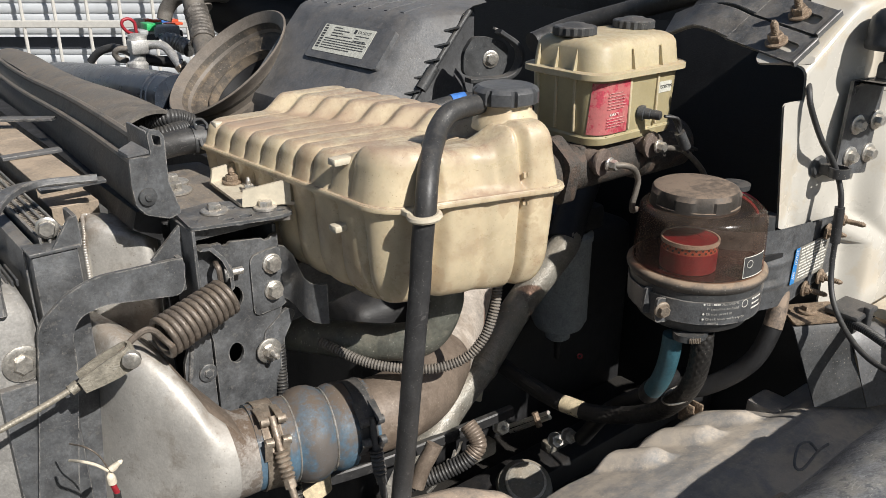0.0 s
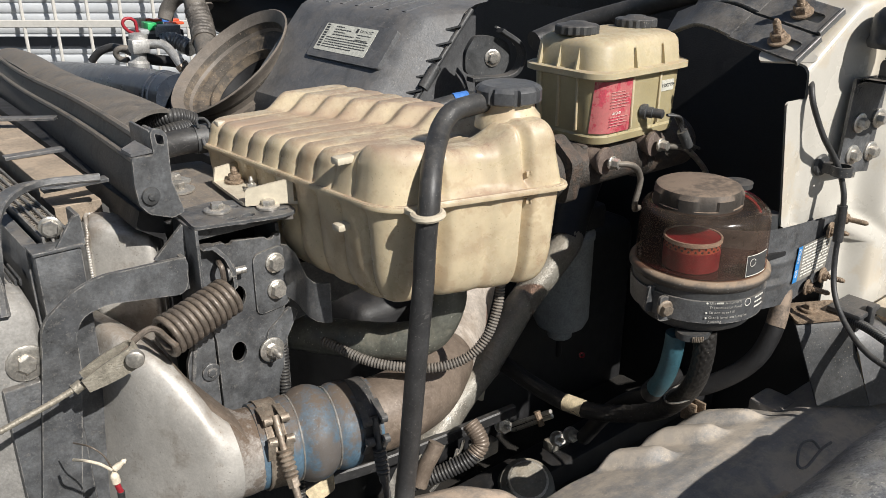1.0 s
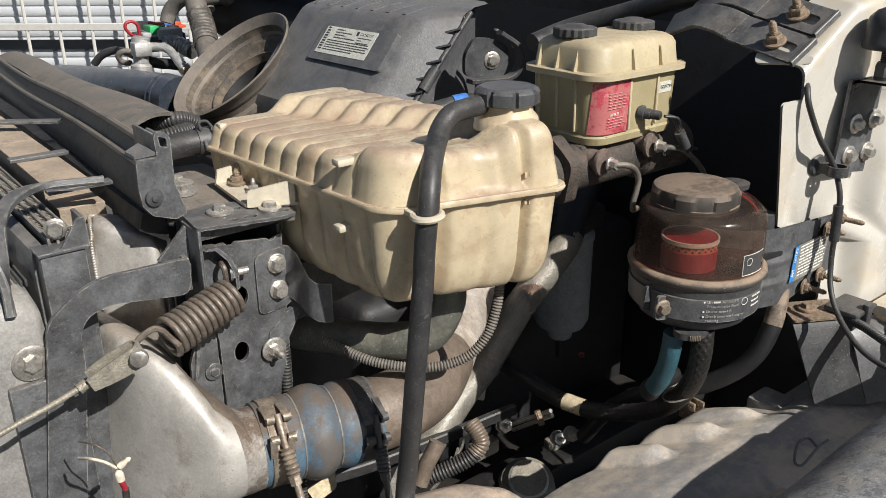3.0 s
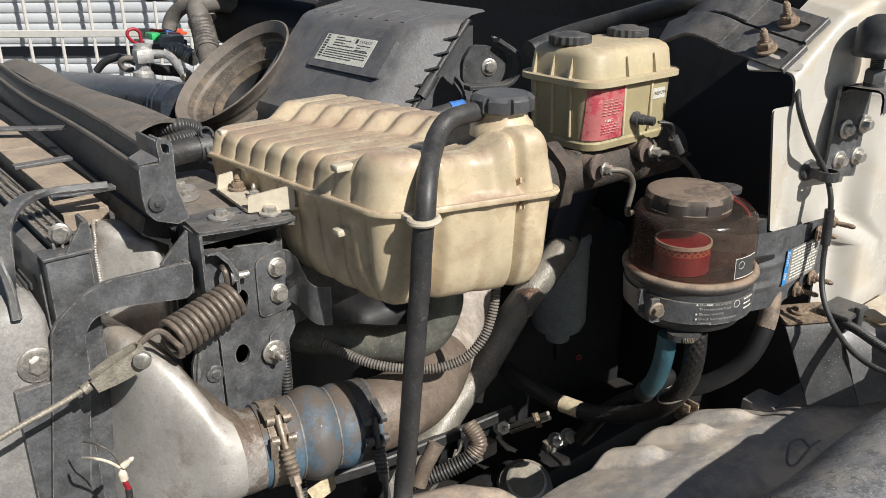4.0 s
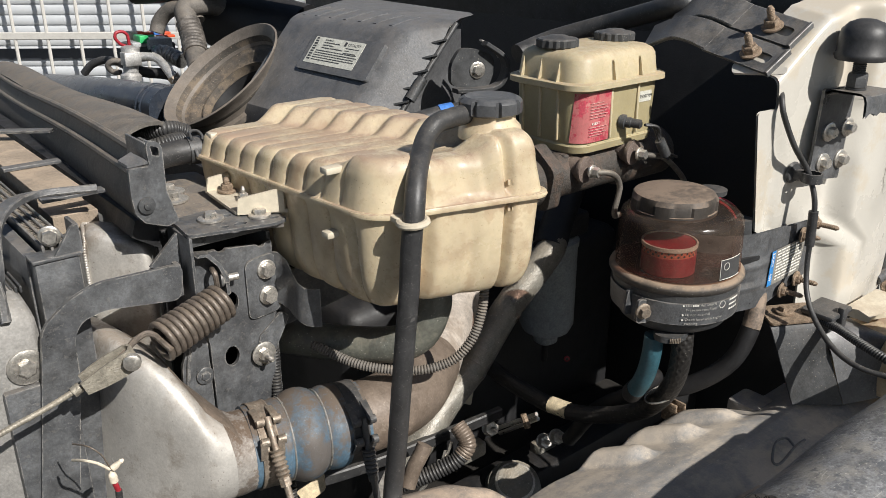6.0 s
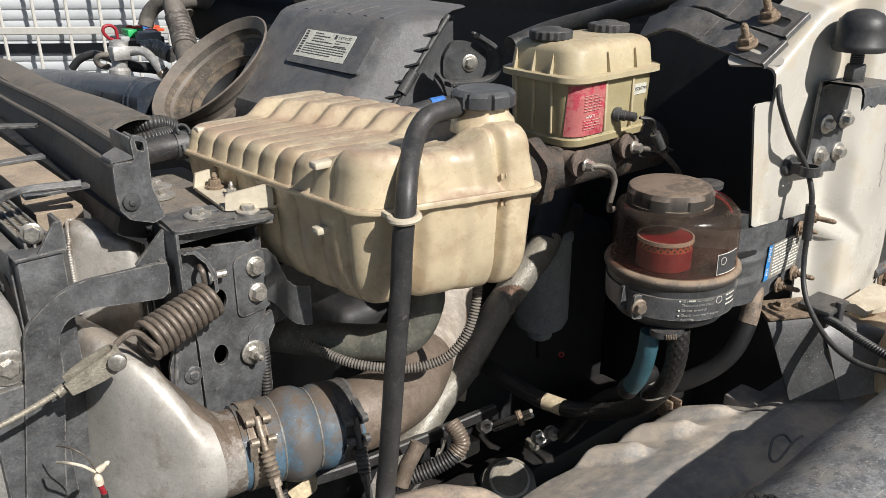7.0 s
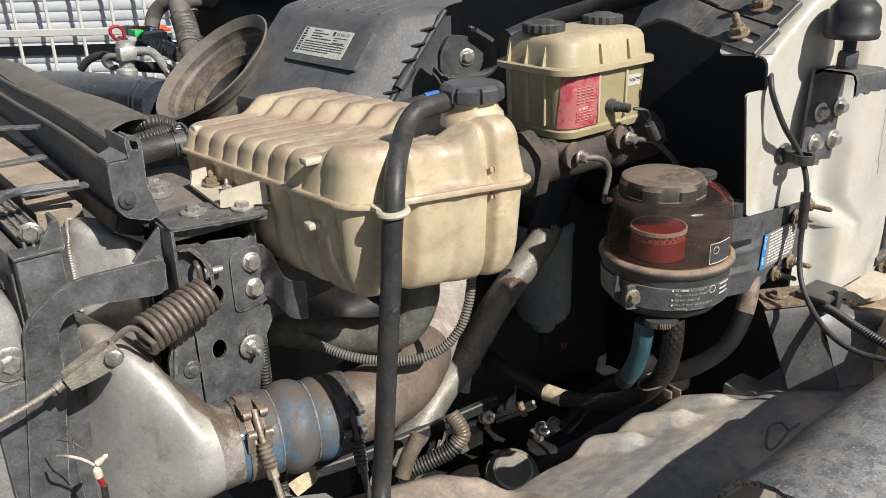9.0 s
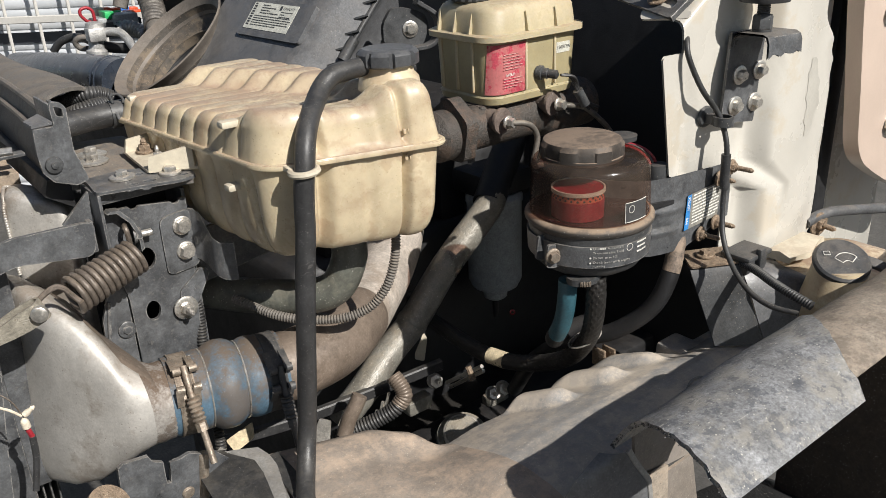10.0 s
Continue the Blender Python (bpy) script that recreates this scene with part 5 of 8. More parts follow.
for k, word in ((-0.0035, "TNK"), (0.0045, "OUT")):
    lettering(word, ch, PRINT_WHITE, Vector((0.556, 0.685, 1.356)) + Vector((-0.629, -0.777, 0)) * 0.0229 + Vector((0.777, -0.629, 0)) * (0.004 + k), Z, Vector((-0.777, 0.629, 0)), 0.0075)
single("wire_loom", tube([(0.594, 0.635, 1.392), (0.590, 0.630, 1.36), (0.582, 0.626, 1.33), (0.567, 0.626, 1.300), (0.543, 0.634, 1.277), (0.506, 0.655, 1.268), (0.46, 0.70, 1.272), (0.43, 0.76, 1.285)], 0.0052, 14, pitch=0.0036, amp=0.0009), OLD_RUBBER, "black corrugated wire loom under the tank", "loom")
single("sensor_plug", box(0.581, 0.609, 0.624, 0.648, 1.379, 1.395, 0.003), BLUE_BLACK, "dark blue sensor plug under the tank", "connector")
single("post_loom", tube([(0.392, 0.80, 1.30), (0.396, 0.795, 1.27), (0.390, 0.785, 1.235), (0.385, 0.77, 1.20), (0.37, 0.73, 1.12), (0.365, 0.72, 1.06)], 0.006, 12, pitch=0.004, amp=0.0009), RUBBER, "thin corrugated loom behind the boot", "loom")
t = thing("loom_sleeve", (0.5994, 0.7589, 0.9996), "black corrugated sleeve on a tan elbow low in the bay", "loom")
part("sleeve", tube([(0.5491, 0.7944, 0.9879), (0.5745, 0.7799, 1.0002), (0.5990, 0.7644, 1.0095), (0.6206, 0.7518, 1.0197), (0.6414, 0.7407, 1.0314), (0.6530, 0.7365, 1.0418)], 0.0112, 20, pitch=0.0050, amp=0.0011), RUBBER, t)
part("elbow", tube([(0.6503, 0.7372, 1.0388), (0.6601, 0.7358, 1.0515), (0.6605, 0.7440, 1.0640), (0.6580, 0.7580, 1.0760)], 0.0122, 20, pitch=0.0042, amp=0.0006), PIPE, t, "tan dusty ribbed elbow")
single("torque_bar", bar([(0.42, 0.845, 1.028), (0.522, 0.815, 1.032), (0.657, 0.795, 1.037), (0.767, 0.78, 1.043)], 0.006, 0.0090), RUBBER, "flat black steel bar low in the bay", "bar")
single("radiator_outlet", tube([(0.5915, 0.7494, 1.0760), (0.5839, 0.7493, 1.0637), (0.5709, 0.7502, 1.0449), (0.5584, 0.7483, 1.0216)], 0.0115, 18), PIPE, "dusty brown pipe stub low in the bay", "pipe")
single("pale_wedge", plate(rounded([(0, 0), (0.034, 0.022), (0.036, 0.002), (0.012, -0.016)], 0.003), (0.3825, 0.7417, 1.1048), (0.777, -0.629, 0), (0.2357, 0.2911, 0.9272), 0.006), TAPE, "pale yellow plastic wedge under the boot", "bracket")
single("plate_tail", plate(rounded([(0, 0), (0.014, 0.030), (0.030, 0.026), (0.026, -0.012), (0.006, -0.014)], 0.003), (0.5043, 0.7478, 1.0420), (0.777, -0.629, 0), (0.2357, 0.2911, 0.9272), 0.003), STEEL, "bent bright sheet metal tail", "bracket")

# lower bracket and stub beneath the cooler outlet
t = thing("lower_bracket", (0.28, 0.68, 1.02), "black bracket under the cooler outlet", "bracket")
part("face", plate([(0.229, 1.188), (0.235, 1.1915), (0.262, 1.188), (0.266, 1.1787), (0.2765, 1.173), (0.2762, 1.1445), (0.2805, 1.143), (0.2835, 1.168), (0.2966, 1.168), (0.306, 1.170), (0.3136, 1.1667), (0.324, 1.1591), (0.3146, 1.10), (0.30, 1.02), (0.214, 1.02), (0.224, 1.12)], (0, 0.66, 0), X, Z, 0.005), BLACK_PAINT, t)
part("flange", plate([(0, 0), (0.012, -0.003), (0.034, -0.030), (0.038, -0.06), (0.030, -0.14), (-0.016, -0.14)], (0.3248, 0.6605, 1.159), (0.94, 0.34, 0), Z, 0.005), BLACK_PAINT, t, "folded flange")
part("fold", tube([(0.3225, 0.659, 1.161), (0.3135, 0.659, 1.10), (0.30, 0.659, 1.02)], 0.0062, 12, straight=True), CLAMP, t, "rounded worn fold")
part("rivet", hexbolt((0.297, 0.659, 1.120), (0, -1, 0), 0.012, 0.004, 0.0075), CLAMP, t)
t = thing("rubber_mount", (0.215, 0.655, 1.09), "rusty mount washer stack by the lower bracket", "mount")
part("washers", lathe([(0.010, 0), (0.024, 0), (0.024, 0.004), (0.020, 0.005), (0.020, 0.011), (0.025, 0.012), (0.025, 0.016), (0.008, 0.017)], (0.203, 0.648, 1.150), (0.35, -0.5, 0.6), 28), RUSTY, t)
part("bolt", hexbolt((0.210, 0.639, 1.161), (0.35, -0.5, 0.6), 0.012, 0.009, 0.009), STEEL, t)


# ---- intake horn and what lies beyond the radiator ----
def horn():
    t = thing("intake_horn", (0.68, 1.40, 1.36), "weathered black rubber air intake horn, dusty inside", "air intake")
    c, n = Vector((0.655, 1.432, 1.500)), Vector((-0.620, 0.023, 0.784)).normalized()
    prof = [(0.075, -0.115), (0.085, -0.10), (0.092, -0.08), (0.100, -0.072), (0.100, -0.060), (0.104, -0.056), (0.118, -0.052), (0.118, -0.043), (0.108, -0.040), (0.109, -0.028), (0.121, -0.010), (0.131, -0.002), (0.133, 0.001), (0.130, 0.003), (0.124, -0.002), (0.1145, -0.012)]
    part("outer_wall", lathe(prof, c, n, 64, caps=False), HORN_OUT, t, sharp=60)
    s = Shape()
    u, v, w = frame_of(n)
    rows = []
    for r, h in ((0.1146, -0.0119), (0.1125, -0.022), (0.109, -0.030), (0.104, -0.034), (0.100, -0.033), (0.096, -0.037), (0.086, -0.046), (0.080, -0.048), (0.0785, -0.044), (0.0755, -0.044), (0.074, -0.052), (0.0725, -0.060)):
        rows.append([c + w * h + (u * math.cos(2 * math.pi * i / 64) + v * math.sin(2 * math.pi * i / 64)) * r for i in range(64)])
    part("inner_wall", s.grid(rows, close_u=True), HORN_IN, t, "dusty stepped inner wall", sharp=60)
    # The hole's darkness comes from this near-black colour.
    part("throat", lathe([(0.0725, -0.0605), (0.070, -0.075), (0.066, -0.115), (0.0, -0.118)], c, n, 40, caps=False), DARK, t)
    return t


horn()
t = thing("intake_hose", (0.58, 1.75, 1.36), "smooth blue-black rubber intake hose", "hose")
part("hose", tube([(0.5719, 2.26, 1.355), (0.5785, 1.99, 1.384), (0.594, 1.776, 1.402), (0.604, 1.64, 1.412), (0.609, 1.565, 1.415)], 0.048, 36), BLUE_BLACK, t, sharp=60)
for k in (0.0, 0.02):
    part("bead", lathe([(0.047, 0), (0.0497, 0.003), (0.0497, 0.009), (0.047, 0.012)], (0.6035 + k * 0.07, 1.635 - k, 1.4123), (0.1, -0.99, 0.05), 40), BLUE_BLACK, t)


def plugs():
    t = thing("fuse_carrier", (0.8135, 2.2000, 1.4364), "coloured plugs and relays on a black carrier", "connector")
    part("carrier", box(0.7787, 0.8868, 2.19, 2.30, 1.4197, 1.4629, 0.004), BLACK_PLASTIC, t)
    part("plug", box(0.8094, 0.8767, 2.1850, 2.2450, 1.4502, 1.4754, 0.002), GREY, t)
    part("plug", box(0.7917, 0.8161, 2.1900, 2.2400, 1.4631, 1.4858, 0.002), GREEN, t)
    part("plug", box(0.8393, 0.8563, 2.2500, 2.2800, 1.4694, 1.4785, 0.002), GREEN, t)
    part("plug", box(0.8122, 0.8332, 2.2600, 2.2900, 1.4722, 1.4885, 0.002), ORANGE, t)
    part("plug", box(0.8373, 0.8619, 2.2700, 2.3000, 1.4782, 1.4838, 0.002), ORANGE, t)
    part("plug", box(0.8662, 0.8902, 2.2800, 2.3100, 1.4734, 1.4837, 0.002), BLUE, t)
    part("plug", box(0.8902, 0.9143, 2.2800, 2.3100, 1.4714, 1.4803, 0.002), ORANGE, t)
    part("plug", box(0.8655, 0.9099, 2.2400, 2.2700, 1.4696, 1.4765, 0.002), ORANGE, t)
    part("plug", box(0.7930, 0.8146, 2.2600, 2.2950, 1.4679, 1.4899, 0.002), WIRE_WHITE, t)
    part("plug", box(0.7710, 0.8125, 2.1900, 2.2300, 1.4562, 1.4700, 0.002), GREY, t)
    part("lead", tube([(0.7594, 2.2000, 1.4533), (0.7576, 2.2000, 1.4622), (0.7437, 2.2000, 1.4692), (0.7326, 2.2000, 1.4846), (0.7358, 2.2000, 1.4972), (0.7510, 2.2000, 1.5003), (0.7633, 2.2000, 1.4921), (0.7659, 2.2000, 1.4789), (0.7661, 2.2000, 1.4585)], 0.0042, 10), PINK_RED, t, "looped red lead")
    f = thing("aluminium_fitting", (0.7359, 2.1200, 1.3605), "cast aluminium pipe fitting with a bent tube", "fitting")
    part("body", lathe([(0.026, -0.075), (0.026, -0.035), (0.019, -0.028), (0.0185, 0.012), (0.0225, 0.016), (0.0225, 0.034), (0.012, 0.038)], (0.7359, 2.1200, 1.4355), (0.1, 0, 1), 24), ALUMINIUM, f)
    part("flange", box(0.7117, 0.7546, 2.09, 2.125, 1.4264, 1.4609, 0.004, 2), ALUMINIUM, f)
    part("tube", tube([(0.7453, 2.1100, 1.4471), (0.7713, 2.0900, 1.4467), (0.7850, 2.0700, 1.4434), (0.7900, 2.0400, 1.4280), (0.7887, 2.0000, 1.4106), (0.7920, 1.9800, 1.3988)], 0.0108, 16), ALUMINIUM, f)
    part("tube_nut", lathe([(0.0125, -0.004), (0.0165, -0.003), (0.0165, 0.010), (0.0125, 0.011)], (0.7898, 1.9900, 1.4061), (0.35, -0.2, -0.6), 6), CLAMP, f)
    single("foil_loom", tube([(0.8090, 2.1600, 1.4412), (0.8361, 2.1500, 1.4441), (0.8545, 2.1300, 1.4342), (0.8638, 2.1000, 1.4249)], 0.0195, 14, pitch=0.011, amp=0.0016), FOIL, "loom wrapped in torn foil tape", "loom")
    w = thing("wrapped_hose", (0.7987, 1.8500, 1.4431), "taped and wrapped black engine hose", "hose")
    part("hose", tube([(0.9495, 2.0000, 1.5583), (0.9124, 2.0000, 1.5716), (0.8672, 2.0000, 1.5716), (0.8439, 2.0000, 1.5623), (0.8389, 1.9800, 1.5331), (0.8337, 1.9500, 1.5024), (0.8159, 1.9000, 1.4688), (0.7987, 1.8500, 1.4431)], 0.0255, 18), OLD_RUBBER, w)
    part("tape_wrap", tube([(0.8389, 1.9800, 1.5331), (0.8337, 1.9500, 1.5024), (0.8159, 1.9000, 1.4688)], 0.0285, 18, pitch=0.012, amp=0.0011), FOIL_DARK, w, "grey wrinkled tape wrap")
    single("looped_hose", tube([(0.8048, 2.1000, 1.5021), (0.8157, 2.1000, 1.5293), (0.8330, 2.0800, 1.5546), (0.8511, 2.0500, 1.5638), (0.8696, 2.0200, 1.5538), (0.8732, 2.0000, 1.5331)], 0.0185, 16), OLD_RUBBER, "grey-black looped engine hose", "hose")
    single("rear_loom", tube([(0.6861, 2.3500, 1.3805), (0.7045, 2.3300, 1.4054), (0.7298, 2.3000, 1.4185), (0.7425, 2.2500, 1.4184), (0.7492, 2.2000, 1.4132)], 0.0105, 12), RUBBER, "black looped loom by the fitting", "loom")
    single("rear_loom", tube([(0.7504, 2.2200, 1.4226), (0.7271, 2.2300, 1.4237), (0.7169, 2.2400, 1.4118), (0.7266, 2.2400, 1.3959), (0.7403, 2.2200, 1.3939)], 0.0075, 12), OLD_RUBBER, "thin grey loom curled by the fitting", "loom")
    single("under_loom", tube([(0.7551, 2.1500, 1.4069), (0.7848, 2.1400, 1.3991), (0.8145, 2.1200, 1.3954), (0.8362, 2.1000, 1.3896)], 0.014, 12), DARK, "dark loom under the fitting", "loom")
    single("intake_cover", tube([(0.9694, 2.0817, 1.5318), (1.0148, 1.9699, 1.5207), (1.0798, 1.834, 1.4934)], 0.08, 20), DARK, "dark engine cover behind the intake", "engine cover")
    single("top_loom", tube([(0.80, 2.2, 1.60), (0.92, 1.95, 1.62), (1.02, 1.75, 1.63), (1.15, 1.5, 1.65)], 0.035, 14), DARK, "black loom along the firewall", "loom")


plugs()


# ---- air cleaner housing ----
def air_box():
    t = thing("air_cleaner_box", (0.80, 1.2, 1.30), "big faded black plastic air cleaner housing", "air cleaner")

    def face_x(z, y):
        return 0.670 + (max(z, 1.465) - 1.465) * 0.88 - 0.05 * (y - 1.06)

    def front(y, z, out=0.0):
        return Vector((face_x(z, y), y, z)) + Vector((-0.746, 0.1, 0.666)).normalized() * out

    rows = []
    for z, d in ((1.28, 0.0), (1.44, -0.01), (1.462, -0.004), (1.475, 0.0), (1.53, 0.0), (1.588, 0.0), (1.598, 0.006), (1.604, 0.018), (1.609, 0.040), (1.613, 0.070), (1.614, 0.080)):
        zz = min(z, 1.592)
        a, b = face_x(zz, 1.065) + d, face_x(zz, 1.36) + d
        rows.append([(b + 0.13, 1.47, z), (b, 1.36, z), (b, 1.35, z), (a + 0.001, 1.072, z), (a + 0.003, 1.060, z), (a + 0.009, 1.050, z), (a + 0.024, 1.040, z), (a - d * 0.7 + 0.070, 1.012, z), (a - d * 0.7 + 0.09, 1.03, z), (a - d * 0.5 + 0.13, 1.06, z), (max(a - d * 0.5, 0.80) + 0.15, 1.09, z), (max(b, 0.85) + 0.16, 1.47, z)])
    part("body", Shape().grid(rows, close_u=True, cap0=True, cap1=True), GREY_PLASTIC, t, sharp=26)
    for i in range(7):
        y = 1.09 + i * 0.042
        part("lid_rib", bar([(face_x(1.592, y) + 0.02, y, 1.6045), (face_x(1.592, y) + 0.045, y, 1.6098), (face_x(1.592, y) + 0.078, y, 1.6140)], 0.0045, 0.0010), GREY_PLASTIC, t)
    along, slope = Vector((-0.05, 0.9987, 0)).normalized(), Vector((0.6419, 0.0336, 0.766)).normalized()
    nrm = (-along).cross(slope).normalized()
    q0 = Vector((0.7249, 1.2383, 1.5347))
    part("label_plinth", plate(rounded([(-0.012, -0.013), (0.182, -0.013), (0.182, 0.057), (-0.012, 0.057)], 0.006), q0 + nrm * 0.002, -along, slope, 0.009), GREY_PLASTIC, t)
    lab = part("label", plate(rounded([(0, 0), (0.138, 0), (0.138, 0.051), (0, 0.051)], 0.002), q0 + nrm * 0.0068, -along, slope, 0.0006), WHITE_LABEL, t, "white printed emissions label")
    q = q0 + nrm * 0.0073
    print_bars(lab, PRINT_DARK, q - along * 0.030 + slope * 0.0455, -along, slope, [0.022, 0.044, 0.030, 0.058], 0.0050, 0.0019)
    print_bars(lab, PRINT_DARK, q - along * 0.018 + slope * 0.0245, -along, slope, [0.112, 0.116, 0.112, 0.114, 0.080], 0.0044, 0.0017)
    print_bars(lab, PRINT_DARK, q - along * 0.004 + slope * 0.0465, -along, slope, [0.009] * 9, 0.0050, 0.0030)
    print_bars(lab, PRINT_DARK, q - along * 0.094 + slope * 0.036, -along, slope, [0.036, 0.012, 0.032], 0.0045, 0.0015)
    lettering("CATALYST", lab, PRINT_DARK, q - along * 0.096 + slope * 0.0415, -along, slope, 0.0070)
    part("label_frame", plate(rounded([(0, 0), (0.006, 0), (0.006, 0.008), (0, 0.008)], 0.0005), q - along * 0.086 + slope * 0.0400, -along, slope, 0.0003), PRINT_DARK, lab)
    # joint rim down the turned corner, with gussets and clips
    def rim(z, out=0.0):
        return Vector((face_x(min(z, 1.60), 1.065) + 0.073 + max(0, z - 1.60) * 0.9, 1.009, z)) + Vector((-0.55, -0.8, 0.2)).normalized() * out

    part("joint_rim", tube([rim(1.44), rim(1.47), rim(1.53), rim(1.58), rim(1.61)], 0.0045, 10), BLACK_PLASTIC, t)
    side = Vector((-0.72, 0.58, -0.15)).normalized()
    for i in range(6):
        p = rim(1.475 + i * 0.022, 0.004)
        part("gusset", plate([(0, -0.006), (0.034, -0.004), (0.0, 0.008)], p, side, Vector((-0.5, -0.8, 0.35)), 0.003), BLACK_PLASTIC, t)
    for z in (1.500,):
        part("clip", tube([rim(z, 0.004), rim(z + 0.03, 0.006)], 0.009, 10, straight=True), BLACK_PLASTIC, t)
    ear = plate(rounded([(-0.045, -0.022), (-0.02, -0.030), (0.025, -0.030), (0.037, 0.0), (0.030, 0.022), (0.0, 0.033), (-0.028, 0.035), (-0.045, 0.01)], 0.010, 5), (0.892, 0.990, 1.538), Vector((0.97, -0.22, 0)), Z, 0.010)
    part("mounting_ear", ear, BLACK_PLASTIC, t)
    part("ear_rim", bar([(0.845, 0.982, 1.509), (0.915, 0.970, 1.508), (0.936, 0.965, 1.528), (0.932, 0.965, 1.556), (0.900, 0.975, 1.580)], 0.0035, 0.010, up=(0.2, 1, 0)), BLACK_PLASTIC, t)
    part("bolt", hexbolt((0.893, 0.984, 1.537), -Y - X * 0.35, 0.015, 0.009, 0.0135), STEEL, t, "zinc flange bolt")
    part("bolt", hexbolt((0.888, 1.048, 1.600), Z - X * 0.4 - Y * 0.3, 0.014, 0.012, 0.012), STEEL, t, "bright zinc bolt")
    part("strap", bar([(0.905, 0.99, 1.583), (0.925, 0.985, 1.572), (0.938, 0.98, 1.553)], 0.004, 0.0015), STEEL, t)
    return t

air_box()
t = thing("blue_band_hose", (0.70, 0.85, 1.45), "short black hose with a blue band behind the tank", "hose")
part("hose", tube([(0.62, 0.86, 1.50), (0.70, 0.83, 1.518), (0.76, 0.80, 1.52)], 0.013, 16), RUBBER, t)
part("band", tube([(0.690, 0.834, 1.516), (0.708, 0.827, 1.5185)], 0.0145, 18, straight=True), BLUE, t, "blue band")
single("wiper_tube", tube([(0.93, 0.93, 1.565), (1.00, 0.92, 1.583), (1.04, 0.83, 1.614), (1.03, 0.72, 1.645), (1.05, 0.69, 1.651), (1.10, 0.64, 1.655)], 0.0155, 18), RUBBER, "black foam-covered tube along the cowl", "tube")


# ---- brake fluid reservoir ----
def box_ring(x0, x1, y0, y1, r, z, n=7):
    return [(p.x, p.y, z) for p, _ in corner_ring(x0, x1, y0, y1, r, n, n)]


def brake_reservoir():
    t = thing("brake_fluid_reservoir", (0.86, 0.72, 1.48), "yellowed plastic brake fluid reservoir with two caps", "reservoir")
    x0, x1, y0, y1 = 0.784, 0.963, 0.668, 0.800
    part("lower_body", Shape().grid([box_ring(x0 + d, x1 - d, y0 + d, y1 - d, 0.026, z) for d, z in ((0.012, 1.472), (0.006, 1.475), (0.004, 1.484), (0.006, 1.487), (0.005, 1.495), (0.003, 1.562))], close_u=True, cap0=True, cap1=True), FULL_CREAM, t, "fluid-filled lower body, darker also for shade")
    part("flange", Shape().grid([box_ring(x0 + d, x1 - d, y0 + d, y1 - d, 0.031, z) for d, z in ((-0.003, 1.558), (-0.007, 1.5595), (-0.007, 1.5665), (-0.004, 1.568))], close_u=True, cap0=True, cap1=True), OLIVE_CREAM, t)
    part("lid", Shape().grid([box_ring(x0 + d, x1 - d, y0 + d, y1 - d, 0.029, z) for d, z in ((0.002, 1.567), (0.005, 1.594), (0.008, 1.600), (0.014, 1.604), (0.03, 1.606), (0.06, 1.6065))], close_u=True, cap0=True, cap1=True), OLIVE_CREAM, t, sharp=60)
    for y in (0.708, 0.740, 0.772):
        part("gusset", plate([(0, 0), (-0.0085, 0), (-0.0025, 0.028)], (x0 + 0.0045, y, 1.567), X, Z, 0.003), OLIVE_CREAM, t)
        part("rib", box(x0 + 0.001, x0 + 0.006, y - 0.002, y + 0.002, 1.49, 1.558, 0.001, 1), OLIVE_CREAM, t)
    for x in (0.850, 0.905):
        part("gusset", plate([(0, 0), (-0.0085, 0), (-0.0025, 0.028)], (x, y0 + 0.0045, 1.567), Y, Z, 0.003), OLIVE_CREAM, t)
        part("rib", box(x - 0.002, x + 0.002, y0 + 0.0005, y0 + 0.006, 1.49, 1.558, 0.001, 1), OLIVE_CREAM, t)
    for i in range(8):
        part("foot_rib", plate([(-0.002, 0), (0.010, 0.0), (0.010, -0.010)], (0.812 + i * 0.017, y0 + 0.006, 1.486), Y, Z, 0.003), OLIVE_CREAM, t)
    for c in ((0.818, 0.742), (0.930, 0.738)):
        part("cap", lathe([(0.026, 1.6055), (0.0275, 1.607), (0.0275, 1.6155), (0.026, 1.617), (0.018, 1.6175), (0.012, 1.6205), (0.0, 1.6215)], (*c, 0), seg=72, wobble=lambda a, h: 0.0011 * math.cos(a * 18) if h < 1.6165 else 0), BLACK_PLASTIC, t, "black ribbed cap", sharp=25)
    rows = []
    for z in np.linspace(1.489, 1.555, 4):
        d = 0.003 + 0.002 * (1.558 - z) / 0.065
        row = []
        for k in np.linspace(0, 1, 20):
            x = 0.7905 + 0.060 * k
            xc = x0 + d + 0.026
            y = y0 + d - 0.0017 + (0.026 - math.sqrt(max(0, 0.026 ** 2 - max(0, xc - x) ** 2)) if x < xc else 0)
            row.append((x, y, z))
        rows.append(row)
    lab = part("label", Shape().grid(rows), RED_LABEL, t, "faded red warning label")
    f = y0 + 0.0030
    print_bars(lab, PRINT_PALE, (0.808, f - 0.0022, 1.541), X, Z, [0.026, 0.032, 0.034, 0.030, 0.034, 0.03], 0.0038, 0.0009)
    lettering("AVERTI", lab, PRINT_WHITE, (0.812, f - 0.0012, 1.5125), X, Z, 0.0052)
    print_bars(lab, PRINT_PALE, (0.808, f - 0.0014, 1.509), X, Z, [0.034, 0.030, 0.034, 0.026], 0.0036, 0.0009)
    tag_ = part("part_label", plate(rounded([(0, 0), (0.0265, 0), (0.0265, 0.0145), (0, 0.0145)], 0.002), (0.909, y0 + 0.0036, 1.530), X, Z, 0.001), WHITE_LABEL, t, "small white number label")
